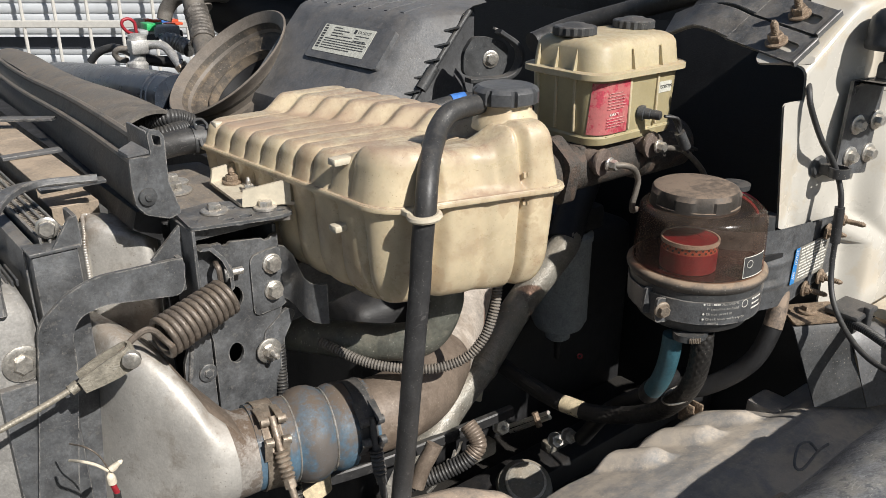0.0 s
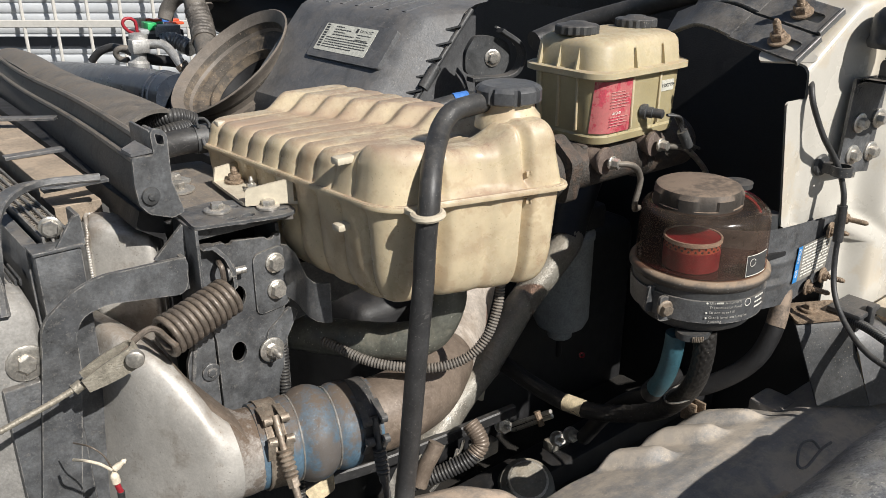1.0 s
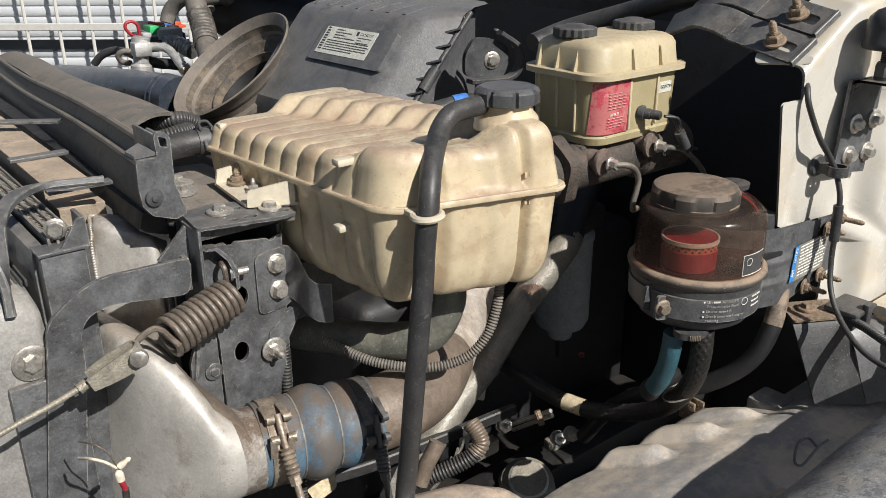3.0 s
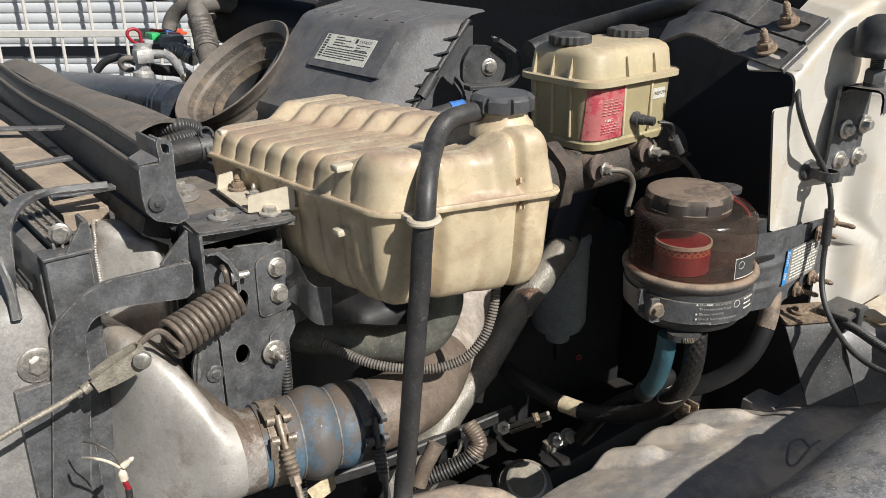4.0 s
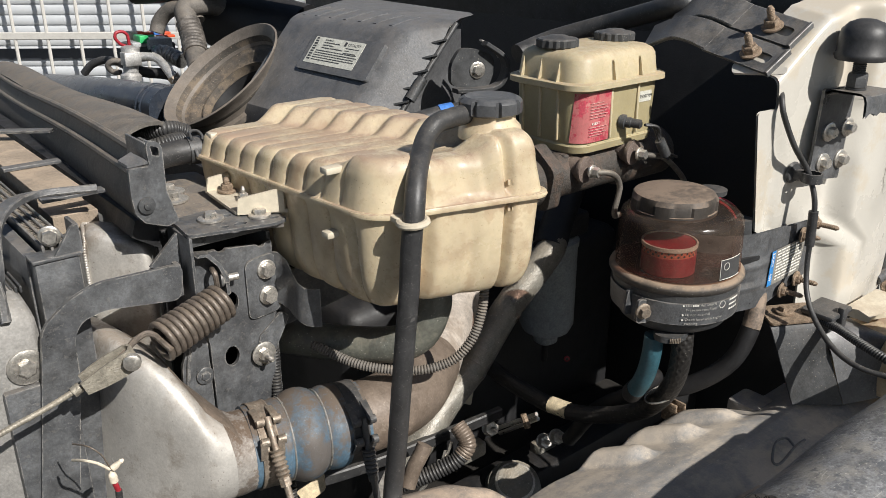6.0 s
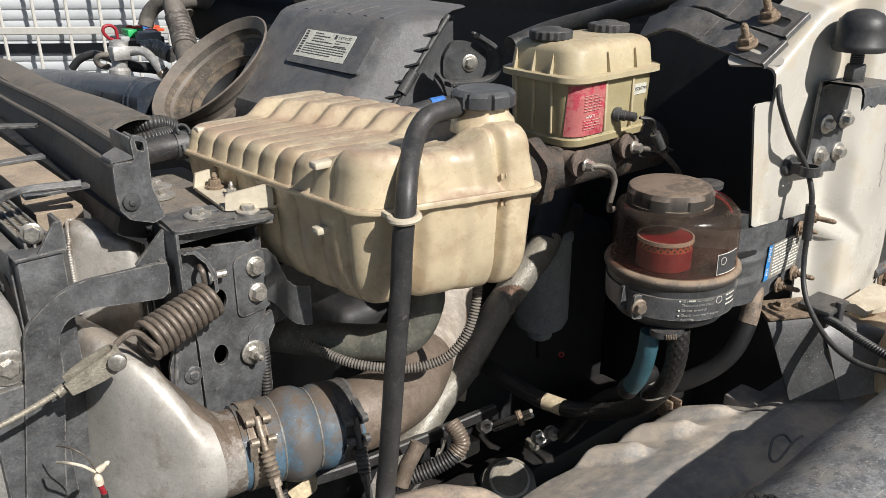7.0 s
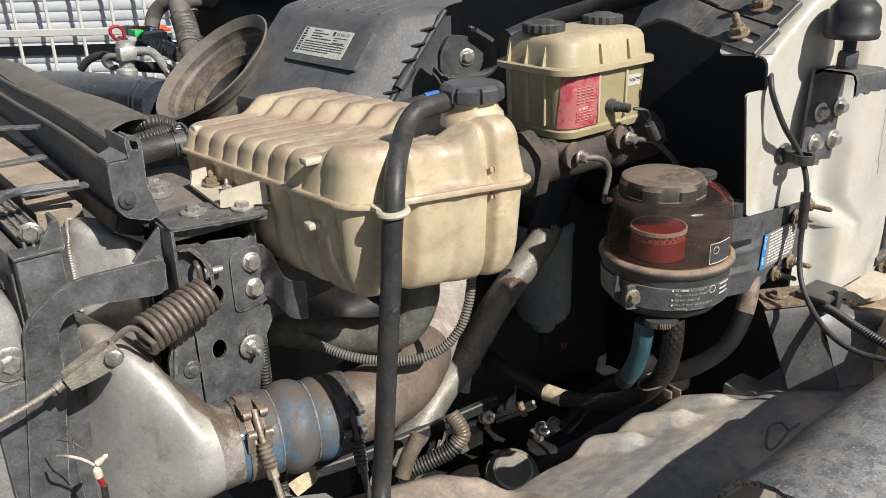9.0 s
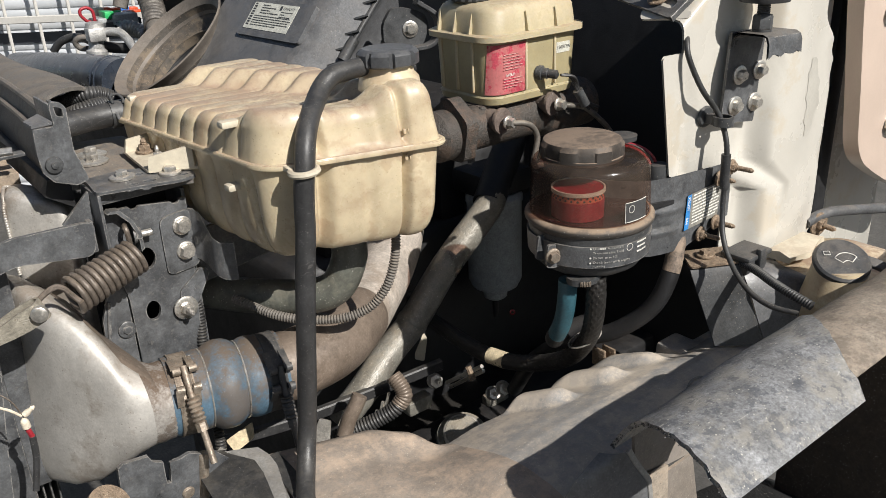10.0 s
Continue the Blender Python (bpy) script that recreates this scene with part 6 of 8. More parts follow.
    lettering("15007799", tag_, PRINT_DARK, (0.9097, y0 + 0.0028, 1.535), X, Z, 0.0068)
    plug = thing("level_sensor_plug", (0.885, 0.65, 1.50), "black level sensor plug with frayed leads", "connector")
    part("body", lathe([(0.010, 0), (0.010, 0.005), (0.0072, 0.006), (0.0072, 0.013), (0.0062, 0.014), (0.0062, 0.026), (0.003, 0.028)], (0.876, 0.672, 1.5085), (0.35, -0.8, -0.05), 20), BLACK_PLASTIC, plug)
    part("hex", hexbolt((0.874, 0.674, 1.509), (0.35, -0.8, -0.05), 0.015, 0.007, 0.009), BLACK_PLASTIC, plug)
    for k in (0, 1, 2):
        part("lead", tube([(0.888, 0.642, 1.507), (0.905, 0.634 + 0.004 * k, 1.503), (0.918, 0.638, 1.488 - 0.004 * k), (0.925, 0.64, 1.468), (0.945 + 0.01 * k, 0.64, 1.45)], 0.002, 8), RUBBER, plug)
    part("boot", tube([(0.918, 0.638, 1.482), (0.930, 0.634, 1.460)], 0.007, 12, straight=True), BLACK_PLASTIC, plug)


brake_reservoir()


def master_cylinder():
    t = thing("master_cylinder", (0.83, 0.70, 1.41), "oily black cast brake master cylinder", "master cylinder")
    part("barrel", lathe([(0.018, 0.70), (0.026, 0.705), (0.034, 0.715), (0.034, 0.76), (0.030, 0.765), (0.030, 0.90), (0.036, 0.905), (0.036, 1.0)], (0, 0.705, 1.443), X, 30), CAST, t)
    part("saddle", box(0.785, 0.935, 0.690, 0.78, 1.450, 1.474, 0.004), CAST, t)
    part("mounting_lug", plate(rounded([(-0.03, -0.035), (0.03, -0.035), (0.045, 0.02), (0.0, 0.05), (-0.04, 0.02)], 0.01), (0.745, 0.70, 1.445), Y, Z, 0.02), CAST, t)
    for x, z in ((0.798, 1.456), (0.895, 1.463)):
        p = part("port", lathe([(0.014, 0), (0.014, 0.020), (0.0172, 0.0205), (0.0180, 0.023), (0.0172, 0.0260), (0.009, 0.027)], (x, 0.690, z), (0.1, -1, 0), 28), FLANGE, t, "brown round port with a flare nut")
        part("flare_nut", hexbolt((x + 0.003, 0.656, z), (0.1, -1, 0), 0.012, 0.012, 0.009), STEEL, p)
    part("brake_line", tube([(0.801, 0.648, 1.456), (0.813, 0.640, 1.4555), (0.829, 0.638, 1.448), (0.839, 0.638, 1.4327), (0.838, 0.639, 1.416), (0.8347, 0.640, 1.401), (0.838, 0.642, 1.391), (0.848, 0.648, 1.386), (0.87, 0.66, 1.38)], 0.0040, 12), DULL_LINE, t, "dull grey metal brake line")
    part("brake_line", tube([(0.898, 0.652, 1.463), (0.910, 0.647, 1.4605), (0.935, 0.645, 1.455), (0.955, 0.645, 1.4438), (0.982, 0.645, 1.4228), (1.002, 0.648, 1.4053), (1.03, 0.66, 1.38)], 0.0040, 12), DULL_LINE, t, "dull grey metal brake line")



master_cylinder()


# ---- steering fluid reservoir ----
def steering_reservoir():
    c = (0.823, 0.5285)
    t = thing("steering_fluid_reservoir", (*c, 1.30), "smoked brown steering fluid reservoir with a black cap", "reservoir")
    part("bowl", lathe([(0.0765, 1.362), (0.0762, 1.365), (0.0745, 1.418), (0.0738, 1.4245), (0.0718, 1.4295), (0.068, 1.4328), (0.062, 1.4348), (0.051, 1.4360)], (*c, 0), seg=64), SMOKED, t, "see-through smoked bowl", sharp=60)
    part("rim", lathe([(0.074, 1.346), (0.079, 1.350), (0.0822, 1.3545), (0.0828, 1.357), (0.0822, 1.3598), (0.080, 1.3618), (0.077, 1.3632)], (*c, 0), seg=64), RIM, t)
    part("base", lathe([(0.03, 1.284), (0.055, 1.290), (0.066, 1.297), (0.072, 1.308), (0.076, 1.330), (0.078, 1.349), (0.07, 1.35)], (*c, 0), seg=64), BLACK_PLASTIC, t, sharp=60)

    def lobes(a, h):
        return 0.002 * ease(-0.1, 0.25, math.cos(a * 7 + 0.5))

    cc = (c[0] - 0.0100, c[1] + 0.0060)
    cap = part("cap", lathe([(0.047, 1.4325), (0.0520, 1.433), (0.0520, 1.4375), (0.0500, 1.438), (0.0500, 1.4495), (0.0482, 1.4550), (0.044, 1.457), (0.0, 1.4575)], (*cc, 0), seg=128, wobble=lambda a, h: lobes(a, h) if 1.4378 < h < 1.455 else 0), surface("dusty_black_cap", (0.034, 0.032, 0.030), 0.45, var=0.25, bump=0.06, scale=20, dust=1.0, dustbase=0.35, dustcol=(0.20, 0.148, 0.108)), t, "black cap under brown dust", sharp=25)
    part("cap_tab", lathe([(0.012, 0), (0.018, 0.0), (0.0185, 0.006), (0.0, 0.0065)], (c[0] + 0.055, c[1] - 0.004, 1.442), seg=24), BLACK_PLASTIC, t)
    e = thing("filter_element", (*c, 1.365), "red perforated filter element inside the smoked bowl", "filter")
    fc = (c[0] - 0.032, c[1] - 0.009)
    part("bowl_floor", lathe([(0.0, 1.3640), (0.0750, 1.3642), (0.0750, 1.3648), (0.0, 1.3650)], (*c, 0), seg=48), FILTER_FLUID, t, "dark red fluid in the bowl")
    part("paper", lathe([(0.0325, 1.3655), (0.0325, 1.389), (0.0, 1.389)], (*fc, 0), seg=40), FILTER_RED, e, "red filter paper")
    part("band", lathe([(0.0318, 1.389), (0.0318, 1.3985), (0.0, 1.3985)], (*fc, 0), seg=40), FILTER_ORANGE, e, "orange perforated band")
    part("collar", lathe([(0.0325, 1.3970), (0.0335, 1.3975), (0.0335, 1.4020), (0.0315, 1.4022), (0.0310, 1.4010)], (*fc, 0), seg=40, caps=False), WHITE_LABEL, e, "pale metal collar")
    part("end_cap", lathe([(0.0309, 1.4012), (0.012, 1.4015), (0.0115, 1.400), (0.0, 1.400)], (*fc, 0), seg=40), FILTER_RED, e, "brown end cap")
    dots = Shape()
    for i in range(26):
        for j in (0, 1):
            a = 2 * math.pi * (i + 0.5 * j) / 26
            lathe([(0.0014, 0), (0.0014, 0.0006), (0, 0.0006)], (fc[0] + 0.0316 * math.cos(a), fc[1] + 0.0316 * math.sin(a), 1.3917 + 0.0035 * j), (math.cos(a), math.sin(a), 0), 8, shape=dots)
    tagged(part("perforation", dots, PRINT_DARK, e), kind="stuff")
    # strap and its bolt
    part("strap", lathe([(0.0775, 1.312), (0.0782, 1.312), (0.0795, 1.340), (0.0788, 1.340)], (*c, 0), seg=64), BLACK_PAINT, t)
    part("strap_lug", plate(rounded([(-0.010, -0.015), (0.012, -0.018), (0.012, 0.012), (-0.008, 0.016)], 0.006), (0.742, 0.515, 1.325), X + Y * -0.2, Z, 0.004), BLACK_PAINT, t)
    part("strap_lug", plate(rounded([(-0.010, -0.015), (0.008, -0.018), (0.008, 0.014), (-0.006, 0.018)], 0.006), (0.744, 0.535, 1.329), X + Y * -0.2, Z, 0.004), BLACK_PAINT, t)
    part("bolt", hexbolt((0.741, 0.513, 1.325), (-0.4, -0.9, 0), 0.0125, 0.009, 0.010), CLAMP, t, "worn brown strap bolt")
    # printed instructions, bent round the base
    view = math.atan2(-0.777, -0.629)

    def on(a, z, r):
        k = view + a
        return Vector((c[0] + r * math.cos(k), c[1] + r * math.sin(k), z))

    def words(text, a, z, size, r=0.0799):
        x = 0.0
        for ch in text:
            p = on(a + x / r, z, r)
            k = view + a + x / r
            if ch != " ":
                lettering(ch, t, PRINT_FADED, p, (-math.sin(k), math.cos(k), 0), Z, size)
            x += size * (0.28 if ch in " il.'I" else 0.56 if ch not in "mwM" else 0.82)

    for text, a, z in (("Use", -0.10, 1.3375), ("Automatic", 0.12, 1.3375), ("Transmission Fluid", -0.10, 1.3318), ("Do not overfill", -0.10, 1.3255), ("Check level with engine", -0.10, 1.3192), ("running", -0.10, 1.314)):
        words(text, a, z, 0.0044)
    for z in (1.3385, 1.3265, 1.320):
        k = view - 0.135
        part("bullet", lathe([(0.0012, 0), (0.0012, 0.0004), (0, 0.0004)], on(-0.135, z, 0.0797), (math.cos(k), math.sin(k), 0), 8), PRINT_WHITE, t)
    for i, (a0, wd) in enumerate(((0.0, 0.008), (0.66, 0.02), (0.66, 0.017), (0.66, 0.02))):
        z = 1.3377 - 0.006 * max(0, i - 1)
        for kk in range(4):
            q = on(a0 + kk * wd / 4 / 0.08, z, 0.0797)
            an = view + a0 + kk * wd / 4 / 0.08
            part("print_line", plate([(0, 0), (wd / 5, 0), (wd / 5, 0.002), (0, 0.002)], q, (-math.sin(an), math.cos(an), 0), Z, 0.0002), PRINT_WHITE, t)
    # the mark's round emblem as a plain ring, and the label plate on the bowl
    for a, z, r in ((0.50, 1.336, 0.0798), (0.54, 1.383, 0.0766)):
        an = view + a
        part("emblem", lathe([(0.0042, 0), (0.0048, 0), (0.0048, 0.0003), (0.0042, 0.0003), (0.0042, 0)], on(a, z, r), (math.cos(an), math.sin(an), 0), 20, caps=False), PRINT_WHITE, t)
    rows = []
    for z in (1.3665, 1.392):
        rows.append([on(a, z, 0.0767 - (z - 1.365) * 0.03) for a in np.linspace(0.42, 0.92, 8)])
    lb = part("bowl_label", Shape().grid(rows), PRINT_DARK, t, "dark label with a white border")
    for z in (1.367, 1.3915):
        part("border", tube([on(a, z, 0.0768 - (z - 1.365) * 0.03) for a in np.linspace(0.42, 0.92, 8)], 0.0004, 6, straight=True), PRINT_WHITE, lb)
    part("border", tube([on(0.42, 1.367, 0.0768), on(0.42, 1.3915, 0.0761)], 0.0004, 6, straight=True), PRINT_WHITE, lb)
    # outlet stubs below
    part("hose_clamp", tube([(0.781, 0.497, 1.285), (0.781, 0.497, 1.293)], 0.0255, 30, flat=0.72, straight=True), BLACK_PLASTIC, t)
    for i in range(7):
        an = view - 0.25 + i * 0.085
        part("clamp_tooth", box(-0.0006, 0.0006, -0.001, 0.001, -0.0033, 0.0033, 0.0003, 1).turn(pose(0.781 + 0.0250 * math.cos(an), 0.497 + 0.0215 * math.sin(an), 1.289, 0, 0, math.degrees(an) + 90)), CLAMP, t)
    return t


steering_reservoir()
BRAID = surface("woven_black_cover", (0.020, 0.0185, 0.017), 0.5, var=0.2, bump=0.05, dust=0.12, dustcol=(0.14, 0.115, 0.09), grit=0.5, gritcol=(0.3, 0.27, 0.23))
t = thing("return_hose", (0.775, 0.53, 1.12), "teal rubber return hose under the reservoir", "hose")
part("hose", tube([(0.768, 0.512, 1.284), (0.769, 0.514, 1.260), (0.772, 0.520, 1.232), (0.775, 0.529, 1.208), (0.779, 0.540, 1.190)], 0.0122, 18), BLUE_HOSE, t)
part("elbow", tube([(0.7785, 0.539, 1.192), (0.785, 0.550, 1.177), (0.805, 0.563, 1.168), (0.845, 0.575, 1.160), (0.885, 0.585, 1.150)], 0.0126, 18), DARK, t, "black rubber elbow")
t = thing("suction_hose", (0.82, 0.60, 1.05), "thick braided black suction hose looping into the bay", "hose")


def woven(path, r, seg=44, step=0.0016, depth=0.0010):
    """A hose with a crosswise woven cover."""
    p = smooth_path(path, 16)
    acc, out = 0.0, [p[0]]
    for a, b in zip(p, p[1:]):
        acc += (b - a).length
        if acc > step:
            out.append(b)
            acc = 0.0
    rows, u, run = [], None, 0.0
    for i, c in enumerate(out):
        w = (out[min(i + 1, len(out) - 1)] - out[max(i - 1, 0)]).normalized()
        u = frame_of(w)[0] if u is None else u
        u = (u - w * u.dot(w)).normalized()
        v = w.cross(u)
        run += (c - out[i - 1]).length if i else 0.0
        row = []
        for j in range(seg):
            a = 2 * math.pi * j / seg
            k = r + depth * max(math.sin(9 * a + run * 520), math.sin(9 * a - run * 520))
            row.append(c + (u * math.cos(a) + v * math.sin(a)) * k)
        rows.append(row)
    return Shape().grid(rows, close_u=True, cap0=True, cap1=True)


part("hose", woven([(0.794, 0.489, 1.288), (0.797, 0.490, 1.255), (0.806, 0.501, 1.212), (0.828, 0.533, 1.160), (0.843, 0.577, 1.112), (0.844, 0.639, 1.075), (0.832, 0.699, 1.058), (0.826, 0.766, 1.055), (0.818, 0.86, 1.070), (0.84, 0.95, 1.075)], 0.0122), BRAID, t)
part("tape_wrap", tube([(0.8325, 0.697, 1.0585), (0.828, 0.730, 1.0560)], 0.0134, 22, straight=True), TAPE, t, "pale tape wrap")
part("wire_tie", tube([Vector((0.822, 0.528, 1.172)) + Vector((0.6, -0.35, 0.2)).normalized() * 0.023 * math.cos(a) + Vector((-0.1, 0.1, 1)).normalized() * 0.004 * math.cos(a) + Vector((0.3, 0.7, -0.1)).normalized() * 0.019 * math.sin(a) for a in np.linspace(0, 2 * math.pi, 20)], 0.0012, 6, straight=True), STEEL, t, "thin wire tie")
t = thing("side_hose", (0.92, 0.50, 1.2), "black rubber hose behind the reservoir, dusty at its top", "hose")
up_len, dark_len = split_tube([(0.975, 0.505, 1.345), (0.958, 0.487, 1.295), (0.937, 0.480, 1.245), (0.92, 0.495, 1.195), (0.895, 0.54, 1.150), (0.875, 0.60, 1.12), (0.88, 0.68, 1.05), (0.90, 0.75, 0.95)], 0.0125, 15, 20)
# One hose, two colours: dust and sunlight above, shade as near black below.
part("sunlit_dusty_length", up_len, SUNLIT_DUSTY_HOSE, t, "tan dusty upper length, paler for sunlight")
part("shaded_length", dark_len, DARK, t)
t = thing("hose_clip", (0.8989, 0.5567, 1.088), "brown steel hose clip on the inner fender", "clip")
c0 = Vector((0.8989, 0.5567, 1.088))
part("foot", box(c0.x - 0.012, c0.x + 0.014, c0.y - 0.012, c0.y + 0.012, c0.z, c0.z + 0.006, 0.002), RUSTY, t)
part("cheek", box(c0.x - 0.013, c0.x - 0.009, c0.y - 0.012, c0.y + 0.012, c0.z, c0.z + 0.030, 0.0015), RUSTY, t)
part("cheek", box(c0.x + 0.009, c0.x + 0.013, c0.y - 0.012, c0.y + 0.012, c0.z, c0.z + 0.024, 0.0015), RUSTY, t)
for k in range(3):
    single("red_lead", tube([(0.895 + 0.006 * k, 0.56, 1.425), (0.915 + 0.006 * k, 0.535, 1.420), (0.927 + 0.006 * k, 0.518, 1.402), (0.930 + 0.006 * k, 0.513, 1.37)], 0.0022, 8), PINK_RED if k != 1 else RUBBER, "thin cable into the black sleeve" if k == 1 else "thin red cable into the black sleeve", "cable", "battery leads")
single("lead_sleeve", tube([(0.933, 0.510, 1.40), (0.933, 0.509, 1.37)], 0.014, 16, straight=True), BLACK_PLASTIC, "black sleeve round the leads", "sleeve")
t = thing("fuel_filter", (1.0, 0.92, 1.0), "grey painted fuel filter canister in the dark bay", "filter")
part("canister", lathe([(0.015, 1.03), (0.022, 1.035), (0.024, 1.055), (0.043, 1.06), (0.050, 1.075), (0.050, 1.225), (0.052, 1.228), (0.052, 1.238), (0.045, 1.245)], (1.01, 0.915, 0), seg=32), FILTER_GREY, t)
part("drain", lathe([(0.004, 0.99), (0.006, 1.0), (0.006, 1.035)], (1.01, 0.915, 0), seg=12), DARK, t)
part("head", box(0.955, 1.065, 0.87, 0.97, 1.245, 1.29, 0.01), DARK, t)

single("mount_strip", plate(rounded([(-0.012, -0.026), (0.006, -0.030), (0.013, 0.012), (0.002, 0.034), (-0.009, 0.020)], 0.004), (0.8743, 0.9784, 0.9522), (0.777, -0.629, 0), (0.2357, 0.2911, 0.9272), 0.004), CREAM_WHITE, "pale bent strip deep in the bay", "bracket")

# bits of metal that catch the sun low in the bay
for p, q in (((0.8588, 0.8825, 0.9209), (0.8695, 0.798, 0.9881)), ((0.8611, 0.8767, 0.9132), (0.8697, 0.7941, 0.9809))):
    single("fuel_line", tube([p, q], 0.0038, 10, straight=True), STEEL, "steel fuel line low in the bay", "pipe", "fuel lines")
single("line_clip", tube([(0.8455, 0.8065, 0.9938), (0.8463, 0.7946, 0.9722)], 0.0055, 8, straight=True), RUSTY, "small clip over two fuel lines", "clip")
t = thing("lower_valve", (0.827, 0.80, 0.80), "grey cast valve body low in the bay", "valve")
part("body", lathe([(0.05, -0.05), (0.052, 0.0), (0.045, 0.035), (0.03, 0.045), (0.03, 0.055), (0.0, 0.056)], (0.83, 0.81, 0.84), (-0.3, -0.4, 0.8), 28), GREY_PIPE, t)
part("ring", lathe([(0.031, 0.045), (0.034, 0.047), (0.034, 0.052), (0.031, 0.054)], (0.83, 0.81, 0.84), (-0.3, -0.4, 0.8), 28), STEEL, t)
for p in ((0.761, 0.836, 0.947), (0.951, 0.849, 0.866)):
    single("linkage_bracket", box(p[0] - 0.03, p[0] + 0.02, p[1] - 0.012, p[1] + 0.012, p[2] - 0.015, p[2] + 0.012, 0.005), GREY_PIPE, "small grey linkage bracket low in the bay", "bracket", "linkage brackets")
nuts = ((0.7835, 0.8225, 0.985), (0.912, 0.82, 0.905), (0.90, 0.78, 0.94))
for i, p in enumerate(nuts):
    single("fitting_nut", hexbolt(p, (-0.3, -0.8, 0.4), 0.022, 0.016, 0.013, 0.01), STEEL, "bright steel fitting nut low in the bay", "nut", "fitting nuts")
for i in range(4):
    a = Vector((0.592 + 0.012 * i, 0.765, 0.985 + 0.010 * i))
    single("clamp_tail", bar([a, a + Vector((0.014, -0.004, 0.016)), a + Vector((0.022, -0.004, 0.034))], 0.003, 0.0015, up=(0.5, -0.5, 0.5)), STEEL, "short bright clamp strip by the sleeve", "clamp", "clamp strips")
single("red_ring", lathe([(0.003, 0), (0.005, 0.001), (0.005, 0.004), (0.003, 0.005), (0.003, 0)], (0.9657, 0.8221, 1.0501), (-0.6, -0.7, 0.2), 20, caps=False), PINK_RED, "small red ring on a dark fitting", "ring")
single("axle_beam", box(0.3, 1.3, 0.75, 1.0, 0.70, 0.82, 0.02), SHADE_BROWN, "near-black brown crossmember below the engine", "crossmember")


# ---- cab side: white panel, brackets, cable ----
PN = Vector((-0.15, -1, 0)).normalized()
PU = Vector((1, -0.15, 0)).normalized()


def on_panel(x, z, out=0.0):
    """A point on the white panel, 'out' metres towards the outside."""
    return Vector((x, 0.492 - 0.15 * (x - 0.94), z)) + PN * out


STRAP_AT = Vector((0.942, 0.510, 1.585))
STRAP_L = Vector((0.15, 0.97, 0.17)).normalized()
STRAP_W = Vector((0.70, -0.22, 0.58))
STRAP_W = (STRAP_W - STRAP_L * STRAP_W.dot(STRAP_L)).normalized()
STRAP_N = STRAP_W.cross(STRAP_L).normalized()


def cab_panel():
    t = thing("cab_side_panel", (1.05, 0.49, 1.27), "white painted cab cowl side with dust and water stains", "cab panel")
    # sheet with the notched front edge, gently bulged
    def left_edge(z):
        x = 0.9375 - 0.025 * max(0, min(z, 1.545) - 1.385) / 0.16
        if z > 1.538:
            x += 0.006 * (1 - math.sqrt(max(0.0, 1 - ((min(z, 1.544) - 1.538) / 0.006) ** 2)))
        return x if z < 1.5445 else 0.947 - 0.002 * ease(1.545, 1.58, z)

    def crest(x):
        """Height at which the side turns over, rising to the rear."""
        p = on_panel(x, 0)
        z = STRAP_AT.z - (STRAP_N.x * (x - STRAP_AT.x) + STRAP_N.y * (p.y - STRAP_AT.y)) / STRAP_N.z - 0.003
        return min(z, 1.648 + 0.02 * ease(1.0, 1.1, x))

    def swell(x, z):
        b = 0.004 * math.exp(-((x - 1.045) / 0.018) ** 2) + 0.026 * ease(1.068, 1.105, x) - 0.022 * ease(1.12, 1.24, x) - 0.035 * ease(1.235, 1.28, x)
        b += 0.010 * math.exp(-((x - 1.20) / 0.03) ** 2 - ((z - 1.29) / 0.02) ** 2)
        return b - 0.006 * math.exp(-((x - 0.962) / 0.012) ** 2) * (1 - ease(1.50, 1.54, z))

    def right_edge(z):
        return 1.280 - 0.03 * (1 - ease(1.22, 1.25, z)) - 0.045 * ease(1.48, 1.525, z) - 0.03 * ease(1.525, 1.57, z)

    zs = [1.222, 1.24, 1.27, 1.30, 1.34, 1.385, 1.42, 1.46, 1.50, 1.53, 1.538, 1.540, 1.542, 1.5435, 1.544, 1.5445, 1.55, 1.56, 1.57]
    rows, back = [], []
    for z in zs:
        x0 = left_edge(z) if z >= 1.385 else 1.04
        x1 = right_edge(z)
        xs = [x0 + (x1 - x0) * k for k in np.linspace(0, 1, 110)]
        rows.append([on_panel(x, z, swell(x, z)) for x in xs])
        back.append([on_panel(x, z, swell(x, z) - 0.003) for x in xs])
    xs = [0.945 + (1.205 - 0.945) * k for k in np.linspace(0, 1, 110)]
    for f in (0.25, 0.5, 0.75, 1.0):
        rows.append([on_panel(x, 1.57 + (crest(x) - 0.012 - 1.57) * f, swell(x, 1.6)) for x in xs])
        back.append([p - PN * 0.003 for p in rows[-1]])
    for k in range(1, 6):
        a = math.pi / 2 * k / 5
        rows.append([on_panel(x, crest(x) - 0.012 + 0.012 * math.sin(a), swell(x, 1.6) - 0.012 * (1 - math.cos(a))) for x in xs])
        back.append([p - PN * 0.003 - Z * 0.002 for p in rows[-1]])
    for d in (0.015, 0.03, 0.05):
        rows.append([on_panel(x, crest(x) + 0.17 * d, swell(x, 1.6) - 0.012 - d) for x in xs])
        back.append([p - Z * 0.003 for p in rows[-1]])
    part("skin", Shape().grid(rows).grid(back), WHITE_PAINT, t, sharp=50)
    part("corner_post", box(1.20, 1.34, 0.50, 0.62, 1.26, 1.70, 0.012, 3), WHITE_PAINT, t)
